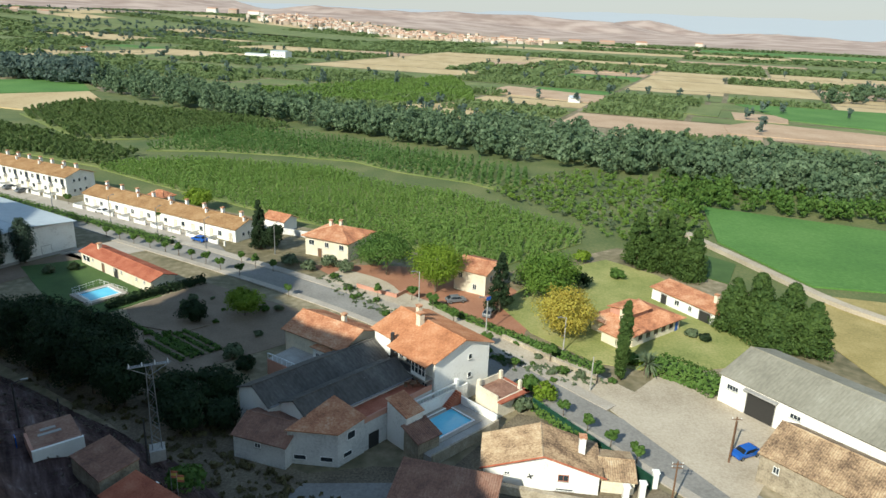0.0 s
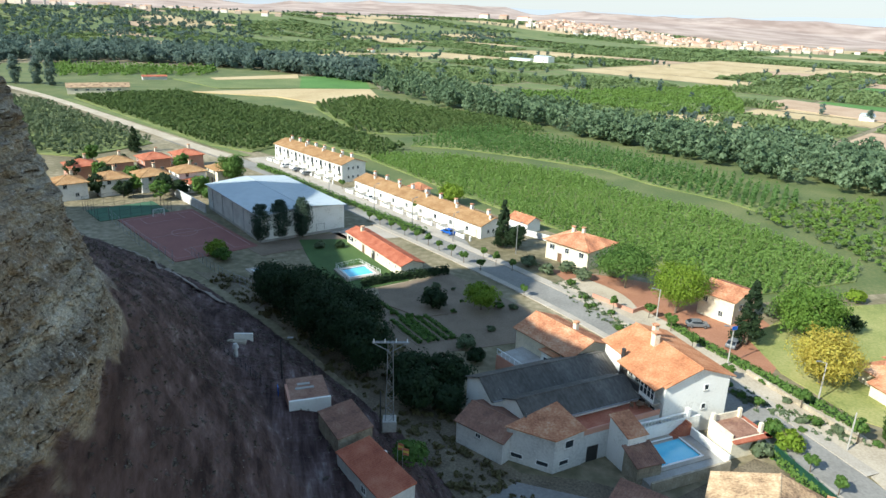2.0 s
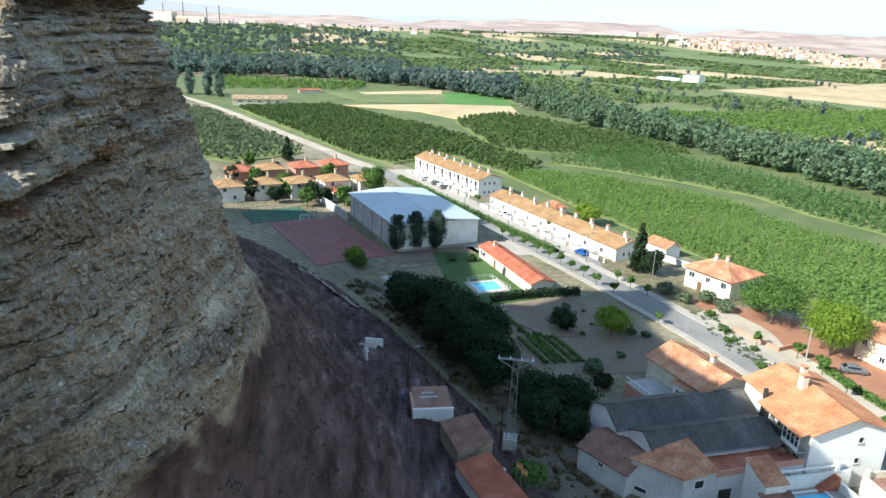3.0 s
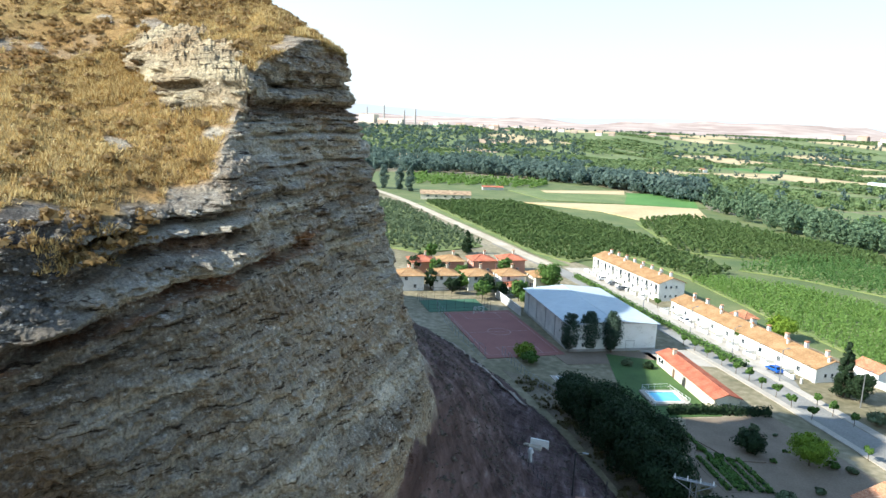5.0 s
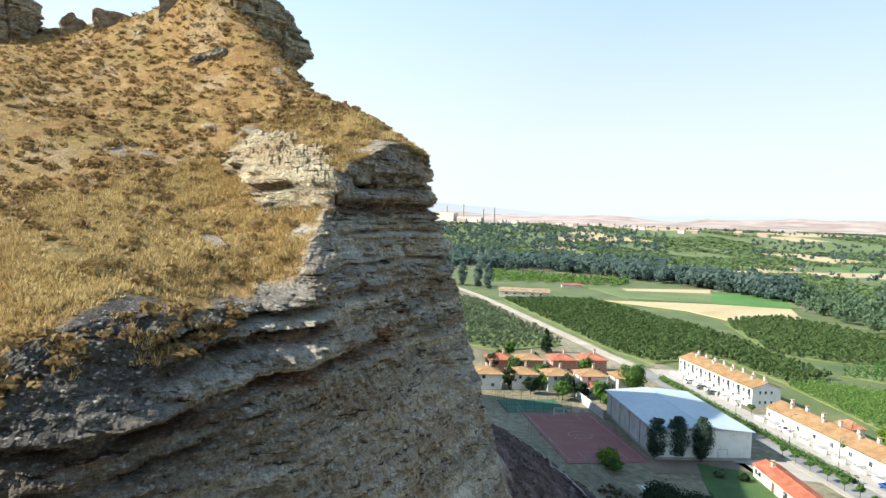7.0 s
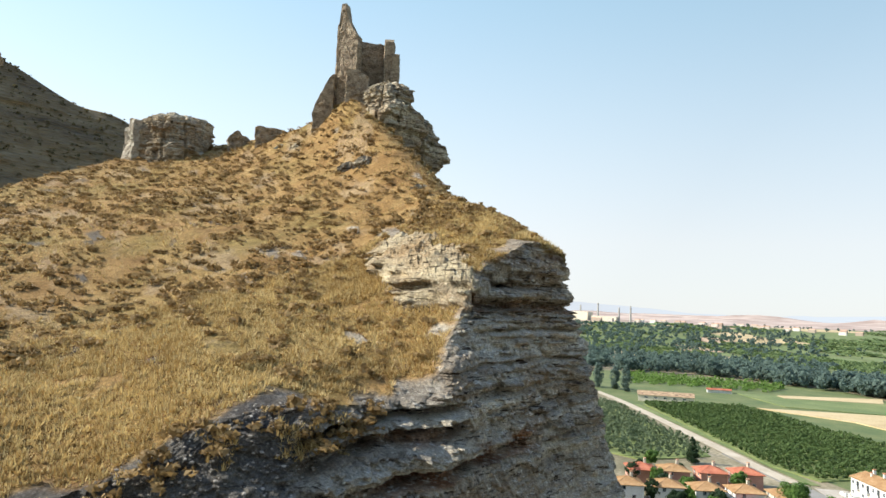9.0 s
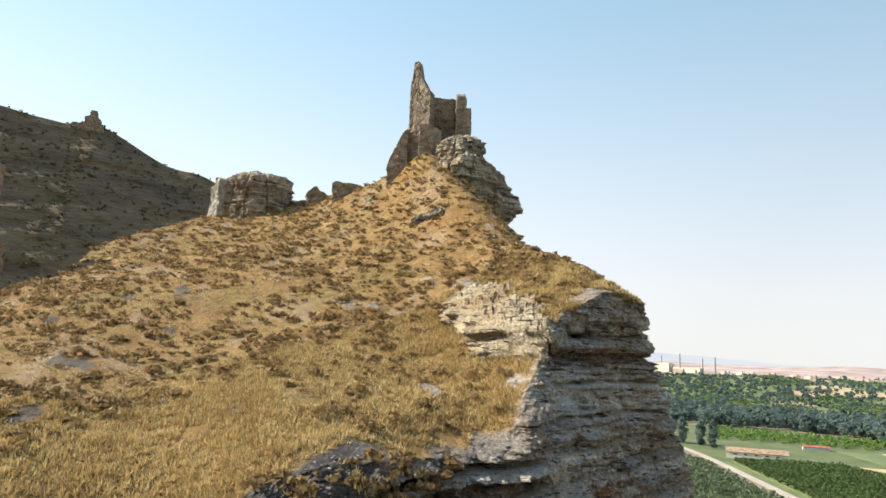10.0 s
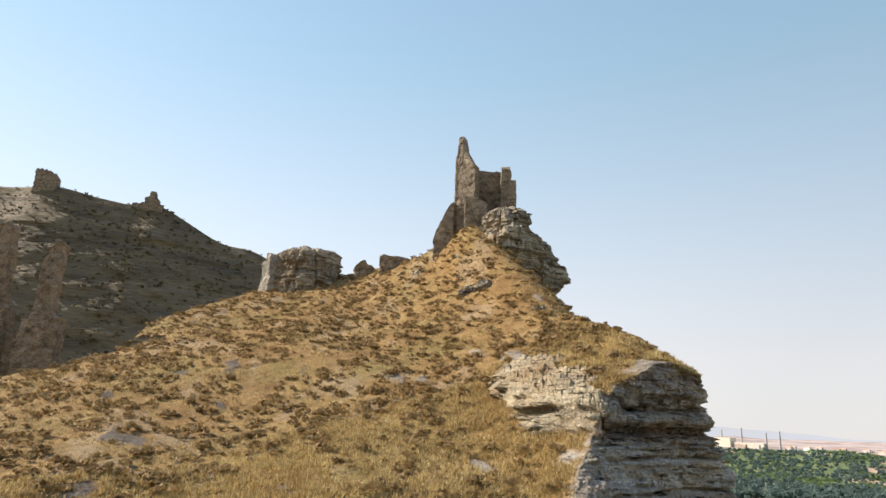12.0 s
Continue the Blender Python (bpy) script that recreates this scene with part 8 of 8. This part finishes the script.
# low shrubs on the verges and in the gardens
low = tree("verge_shrub", 14.0, 113.0, "bush", 1.3, 0.9, 0.2, LEAF_GREEN, "low rounded green shrub on the verge", 16, 30, 0.16, 140, group="verge shrubs", category="shrub")
low2 = tree("verge_shrub", 17.0, 108.0, "bush", 1.1, 0.8, 0.2, LEAF_OLIVE, "low grey-green shrub on the dry verge", 16, 30, 0.16, 141, group="verge shrubs", category="shrub")
vr = np.random.default_rng(44)
for k in range(46):
    u = vr.uniform(0, 1)
    cx, cy = (-26 + 52 * u, 143.5 - 43 * u - 7 * math.sin(3.1 * u)) if k < 26 else (-64 + 34 * vr.uniform(0, 1), 128 - 24 * u)
    cx, cy = cx + vr.normal(0, 1.3), cy + vr.normal(0, 1.6)
    if k >= 26 and not -62 < cx < -28:
        continue
    s = vr.uniform(0.5, 1.5)
    copy_thing(low if k % 3 else low2, pose(cx, cy, 0.05, 0, 0, 50 * k) @ Matrix.Diagonal((s, s, s, 1)))
# the yucca-like palm
palm = thing("palm", pose(34.5, 103.6, 0) @ Matrix.Diagonal((1.4, 1.4, 1.4, 1)), "spiky grey-green palm beside the cypress", "palm")
part("trunk", tubes(((0, 0, -0.2), (0, 0, 1.4), 0.35, 0.28), sides=10), BARK, palm)
rp2 = np.random.default_rng(9)
vs, fs = [], []
for k in range(70):
    a, e = rp2.uniform(0, 2 * np.pi), rp2.uniform(-0.25, 1.35)
    d = np.array([np.cos(a) * np.cos(e), np.sin(a) * np.cos(e), np.sin(e)])
    s = np.array([-np.sin(a), np.cos(a), 0]) * 0.11
    o = np.array([0, 0, 1.4])
    L1 = rp2.uniform(1.6, 2.4)
    mid, tip = o + d * L1 * 0.6, o + d * L1 + np.array([0, 0, -0.5])
    i = len(vs)
    vs += [o - s * 0.5, o + s * 0.5, mid + s, mid - s, tip]
    fs += [[i, i + 1, i + 2, i + 3], [i + 3, i + 2, i + 4, i + 4]]
fq = np.array(fs)
solid("fronds", quick_mesh("fronds", np.array(vs), np.vstack([fq[0::2][:, :3], fq[0::2][:, [0, 2, 3]], fq[1::2][:, :3]])), LEAF_OLIVE, parent=palm)

# ---- what stands on the slope ----
pyl = thing("pylon", pose(-33.6, 72.0, 4.0, 0, 0, 25), "grey steel lattice pylon with wide crossarm", "pylon")
bm = bmesh.new()
hh, b0, b1 = 11.5, 0.55, 0.32
for sx in (-1, 1):
    for sy in (-1, 1):
        tube(bm, (sx * b0, sy * b0, 0), (sx * b1, sy * b1, hh), 0.06, 0.05, 5)
part("leg_frame", bm, GALV, pyl)
bm = bmesh.new()
for k in range(11):
    z0, z1 = hh * k / 11, hh * (k + 1) / 11
    w0, w1 = b0 + (b1 - b0) * k / 11, b0 + (b1 - b0) * (k + 1) / 11
    sg = 1 if k % 2 else -1
    for ax in (0, 1):
        for sd in (-1, 1):
            p, q = (sg * w0, sd * w0, z0), (-sg * w1, sd * w1, z1)
            tube(bm, p if ax == 0 else (p[1], p[0], p[2]), q if ax == 0 else (q[1], q[0], q[2]), 0.03, sides=4)
part("bracing", bm, GALV, pyl)
bm = tubes(((-2.3, 0, hh), (2.3, 0, hh), 0.09), ((-2.3, 0, hh), (0, 0, hh - 1.3), 0.05), ((2.3, 0, hh), (0, 0, hh - 1.3), 0.05), ((-2.3, 0.4, hh), (2.3, 0.4, hh), 0.05))
for k in range(9):
    tube(bm, (-2.2 + 0.55 * k, 0, hh), (-1.95 + 0.55 * k, 0.4, hh), 0.03, sides=4)
part("crossarm", bm, GALV, pyl)
for ix in (-2.1, -0.7, 0.7, 2.1):
    part("insulator", tubes(((ix, 0, hh), (ix, 0, hh + 0.55), 0.09, 0.05), sides=7), WHITEPAINT, pyl)
part("footing", boxes((-0.9, -0.9, -1.0, 0.9, 0.9, 0.5)), CONCRETE, pyl)

ZS = 7.0
house("slope_house", -33.0, 57.2, -33.5, 9.6, 4.0, 2.5, 0.5, "mono", GREYWALL, REDROOF, "low house with dark red tile roof on the slope", "house", 0.15, [("S", 5.5, 1, 1, 1)], z=6.4)
house("ruined_shed", -38.8, 63.0, -39, 6.4, 4.2, 2.2, 0.5, "mono", STONE, DARKTILE, "collapsing shed with broken tile roof on the slope", "shed", 0.1, z=ZS)
sh3 = thing("roofless_shed", pose(-43.5, 63.9, ZS, 0, 0, 40), "roofless shed with peeling white wall", "shed")
part("wall_panel", boxes((0, 0, -1, 5.2, 0.3, 1.9)), WHITEWASH, sh3)
part("wall_panel", boxes((0, 0.3, -1, 0.3, 5, 1.6)), PINK, sh3)
part("slab", boxes((0.3, 0.3, -0.5, 5.2, 6.5, 1.5)), DARKTILE, sh3)
part("loose_board", boxes((1.2, 3.4, 1.5, 3.6, 3.9, 1.56), (1.6, 4.4, 1.5, 3.2, 4.9, 1.58)), CONCRETE, sh3)
part("door_leaf", boxes((-0.9, 4.6, -0.5, -0.8, 5.6, 1.5)), BLUEPAINT, sh3)
sh4 = thing("broken_wall", pose(-62.6, 78.2, 7.0, 0, 0, 25), "broken white wall of a ruined hut on the slope", "wall")
part("wall_panel", boxes((0, 0, -0.8, 2.8, 0.3, 1.0)), WHITEWASH, sh4)
part("rubble_heap", boxes((-1.0, -1.6, -0.6, 2.0, -0.1, 0.3), bevel=0.25), STONE, sh4)
wt = thing("stone_post", pose(-58.3, 73.0, 7.3), "pale stone post on the slope", "post")
part("shaft", tubes(((0, 0, -0.5), (0, 0, 1.7), 0.35, 0.28), sides=9), GREYWALL, wt)
part("cap", tubes(((0, 0, 1.7), (0, 0, 2.3), 0.5, 0.3), sides=9), GREYWALL, wt)
pole(-49.7, 71.6, 6.5, "dark street lamp on the hillside lane", IRON, True, z=6.2, turn=30)
pole(-44.6, 71.6, 4.5, "dark iron post on the hillside lane", IRON, z=6.4)
pole(-32.5, 67.0, 5.5, "dark wooden post beside the shed", IRON, z=6.0)
railing("slope_fence", [(-62.8, 74.2), (-58.6, 71.9), (-55.4, 70.3), (-50.4, 67.8)], 1.6, 1.3, IRON, "dark leaning fence along the hillside", z=7.5, rails=(0.9, 0.4))
for dx in (0, 0.9):
    fl = thing("flag", pose(-27.4 + dx, 61.0 - 0.7 * dx, 7.4), "small red and yellow striped flag on a pole", "flag")
    part("pole", tubes(((0, 0, -2), (0, 0, 2.2), 0.03), sides=5), GALV, fl)
    for q, m in enumerate((REDROOF, LEAF_YELLOW, REDROOF)):
        part("stripe", boxes((0.03, -0.012, 2.0 - 0.3 * q - 0.28, 0.75, 0.012, 2.0 - 0.3 * q)), m, fl)
wtank = thing("parapet_wall", pose(-28.6, 59.9, 6.6, 0, 0, -33), "white parapet with posts beside the slope house", "wall")
part("wall_panel", boxes((0, 0, -0.5, 4.5, 0.25, 1.0)), WHITEWASH, wtank)
part("post", boxes((-0.2, -0.1, -0.5, 0.2, 0.35, 2.0)), WHITEWASH, wtank)
tree("shrub", -27.8, 65.0, "bush", 3.4, 2.4, 0.3, LEAF_GREEN, "green bush beside the flags", 44, 30, 0.24, 130, z=4.5, category="shrub")
low_i = np.searchsorted(np.array(levels), 2.95)
low_hill = H[:low_i, ::3].reshape(-1, 3)


def draped(line, width, lift):
    """A strip that follows the lie of the slope along a plan line."""
    p = spline(line, 14 * len(line))
    d = np.gradient(p, axis=0)
    d /= np.linalg.norm(d, axis=1)[:, None]
    nrm = np.stack([d[:, 1], -d[:, 0]], 1)
    sway = width * 0.25 * vnoise(np.column_stack([p / 2.0, 0 * p[:, 0]]), 37)[:, None]
    strips = []
    for k in (-0.5, 0.0, 0.5):
        q = p + nrm * (width * k + sway)
        z = np.array([np.sort(low_hill[np.argsort(((low_hill[:, :2] - c) ** 2).sum(1))[:6], 2])[-1] for c in q])
        strips.append(np.column_stack([q, z + lift * (1.0 if k == 0 else 0.4)]))
    n = len(p)
    i = np.arange(n - 1)
    f = np.vstack([np.stack([i + k * n, i + (k + 1) * n, i + (k + 1) * n + 1, i + k * n + 1], 1) for k in (0, 1)])
    return quick_mesh("strip", np.vstack(strips), f, True)


SCREEPATH = material("scree_trail", [(0.3, (0.17, 0.135, 0.11)), (0.7, (0.33, 0.28, 0.235))], scale=0.5, fine=20, bump=0.5)
solid("footpath", draped([(-113, 104.5), (-103, 102.8), (-91, 99.3), (-81, 95.1), (-76, 92.5)], 0.9, 0.06), SCREEPATH, "pale footpath along the foot of the hill", "path", kind="structure")

plot("slope_foot_ground", [(-100, 113), (-70, 99), (-46, 84), (-28, 70), (-17, 58), (-4, 56), (-3, 66), (-14, 71.5), (-24, 77), (-29, 86), (-32, 98), (-44, 101), (-62, 111), (-80, 117)], DRYEARTH, "dry weedy earth at the foot of the slope", 0.05, "ground")
frng2 = np.random.default_rng(91)
foot = np.column_stack([frng2.uniform(-100, -3, 2600), frng2.uniform(56, 118, 2600), np.full(2600, 0.05)])
foot = foot[inside([(-98, 112), (-70, 98), (-46, 84), (-28, 71), (-18, 60), (-6, 58), (-8, 70), (-25, 76), (-30, 90), (-44, 100), (-62, 110), (-80, 116)], foot[:, 0], foot[:, 1])]
weeds = [crown("bush", 0.8, 0.7, 6, 5, 0.26, frng2) for _ in range(5)]
v, f = scatter(weeds, foot, 0.4 + 1.1 * frng2.uniform(0, 1, len(foot)) ** 2, frng2)
WEEDS = leaf("dry_weed_leaves", (0.075, 0.065, 0.03), (0.19, 0.17, 0.08), through=0.2)
solid("dry_weeds", quick_mesh("dry_weeds", v, f), WEEDS, "dry weeds and low bushes at the foot of the slope", "weeds", kind="stuff")
vv = np.column_stack([np.repeat(np.linspace(-26, 26, 160), 2), np.zeros(320), np.full(320, 0.05)])
uu = (vv[:, 0] + 26) / 52
vv[:, 1] = 143.5 - 43 * uu - 7 * np.sin(3.1 * uu)
vv[:, :2] += frng2.normal(0, 1.2, (320, 2))
v, f = scatter(weeds, vv, frng2.uniform(0.3, 0.9, 320), frng2)
solid("verge_weeds", quick_mesh("verge_weeds", v, f), LEAF_OLIVE, "low grey-green weeds along the street verge", "weeds", kind="stuff")

# ---- scrub, dry grass and stones on the hill ----
srng = np.random.default_rng(3)
lev = np.array(levels)


def on_hill(n, v0, v1, s0, s1, off_rock=True):
    """Even places on a stretch of the hillside."""
    i0, i1 = np.searchsorted(lev, v0), np.searchsorted(lev, v1)
    j0, j1 = np.searchsorted(TS, 10 * s0), np.searchsorted(TS, 10 * s1) - 2
    P = H[i0:i1, j0:j1]
    du, dv = np.diff(P, axis=0)[:, :-1], np.diff(P, axis=1)[:-1]
    area = np.linalg.norm(np.cross(du, dv), axis=2)
    if off_rock:
        area = area * np.clip(1.0 - 1.4 * rock_mask[i0:i1, j0:j1][:-1, :-1], 0, 1)
    area = area.ravel()
    k = srng.choice(len(area), n, p=area / area.sum())
    a, b = np.divmod(k, P.shape[1] - 1)
    u, w = srng.uniform(0, 1, (2, n, 1))
    return P[a, b] + du[a, b] * u + dv[a, b] * w


def thin(p, scale, seed, low):
    """Keeps places in patches."""
    m = fbm(p * np.array([1, 1, 0]) / scale, 3, seed)
    return p[m > low]


bush_protos = [crown("bush", 0.95, 0.72, 8, 7, 0.135, srng) for _ in range(6)]
b = np.vstack([thin(on_hill(6600, 5.55, 7.15, 0.03, 0.9), 7.0, 140, -0.85), thin(on_hill(900, 5.04, 5.9, 0.03, 0.85), 8.0, 142, -0.1), on_hill(150, 5.03, 5.8, 0.58, 0.86), on_hill(70, 4.6, 5.02, 0.22, 0.45, False)])
v, f = scatter(bush_protos, b, 0.36 + 0.9 * srng.uniform(0, 1, len(b)) ** 1.9, srng, squash=srng.uniform(0.6, 0.95, len(b)))
solid("hill_scrub", quick_mesh("hill_scrub", v, f), SCRUB, "low brown-green scrub bushes on the dry hilltop", "scrub", kind="stuff")
n = 7
a = srng.uniform(0, 2 * np.pi, (6, n))


def tuft(k):
    r = srng.uniform(0, 0.16, n)
    base = np.stack([r * np.cos(a[k]), r * np.sin(a[k]), 0 * r], 1)
    tip = base * 2.6 + np.stack([0 * r, 0 * r, srng.uniform(0.10, 0.30, n)], 1)
    s = np.stack([-np.sin(a[k]), np.cos(a[k]), 0 * r], 1) * 0.035
    return np.stack([base - s, base + s, tip], 1).reshape(-1, 3), np.arange(3 * n).reshape(-1, 3)


tufts = [tuft(k) for k in range(6)]
g = np.vstack([thin(on_hill(64000, 4.98, 5.75, 0.12, 0.86), 2.2, 150, -0.75), thin(on_hill(3000, 4.5, 4.95, 0.18, 0.42, False), 1.2, 152, 0.45), thin(on_hill(22000, 5.6, 6.9, 0.07, 0.82), 3.0, 151, -0.2)])
v, f = scatter(tufts, g, 0.35 + 0.95 * srng.uniform(0, 1, len(g)) ** 2.5, srng)
solid("dry_grass", quick_mesh("dry_grass", v, f), DRYGRASS, "golden dry grass tufts on the hilltop", "grass", kind="stuff")
b = thin(on_hill(6500, 0.1, 2.9, 0.25, 0.92), 5.0, 160, -0.25)
small_bushes = [crown("bush", 1.0, 0.7, 5, 6, 0.18, srng) for _ in range(6)]
v, f = scatter(small_bushes, b, 0.16 + 0.5 * srng.uniform(0, 1, len(b)) ** 2, srng, squash=np.full(len(b), 0.7))
DARKSCRUB = leaf("slope_scrub_leaves", (0.085, 0.07, 0.058), (0.20, 0.17, 0.14), through=0.1)
solid("slope_scrub", quick_mesh("slope_scrub", v, f), DARKSCRUB, "sparse dark scrub on the stony slope", "scrub", kind="stuff")


mp_k = srng.choice(mv * mu, 6000)
mb = M.reshape(-1, 3)[mp_k] + srng.normal(0, 0.8, (6000, 3)) * np.array([1, 1, 0])
mb = mb[mb[:, 2] > 20]
far_bushes = [crown("bush", 1.05, 0.62, 4, 4, 0.32, srng) for _ in range(5)]
v, f = scatter(far_bushes, mb, 0.5 + 1.3 * srng.uniform(0, 1, len(mb)) ** 2, srng)
MOUNTSCRUB = leaf("mountain_scrub_leaves", (0.08, 0.068, 0.03), (0.175, 0.145, 0.07), through=0.2)
solid("mountain_scrub", quick_mesh("mountain_scrub", v, f), MOUNTSCRUB, "olive scrub dotting the far hill", "scrub", kind="stuff")


def stone_proto():
    bm = bmesh.new()
    bmesh.ops.create_icosphere(bm, subdivisions=1, radius=1)
    v = np.array([x.co for x in bm.verts]) * srng.uniform(0.75, 1.2, (len(bm.verts), 1)) * np.array([1, 0.8, 0.55])
    f = np.array([[q.index for q in x.verts] for x in bm.faces])
    bm.free()
    return v, f


stones = [stone_proto() for _ in range(6)]
st = np.vstack([on_hill(500, 1.2, 2.8, 0.3, 0.9), on_hill(420, 5.0, 7.0, 0.1, 0.85), on_hill(500, 4.85, 5.05, 0.2, 0.8, False), on_hill(1100, 4.15, 5.02, 0.2, 0.39, False)])
v, f = scatter(stones, st, 0.025 + 0.1 * srng.uniform(0, 1, len(st)) ** 5, srng)
PALESTONE = material("loose_stone", [(0.2, (0.15, 0.12, 0.095)), (0.8, (0.36, 0.33, 0.29))], scale=0.8, bump=0.3, island=0.5)
solid("loose_stones", quick_mesh("loose_stones", v, f), PALESTONE, "loose pale stones on slope and ledges", "stones", kind="stuff")
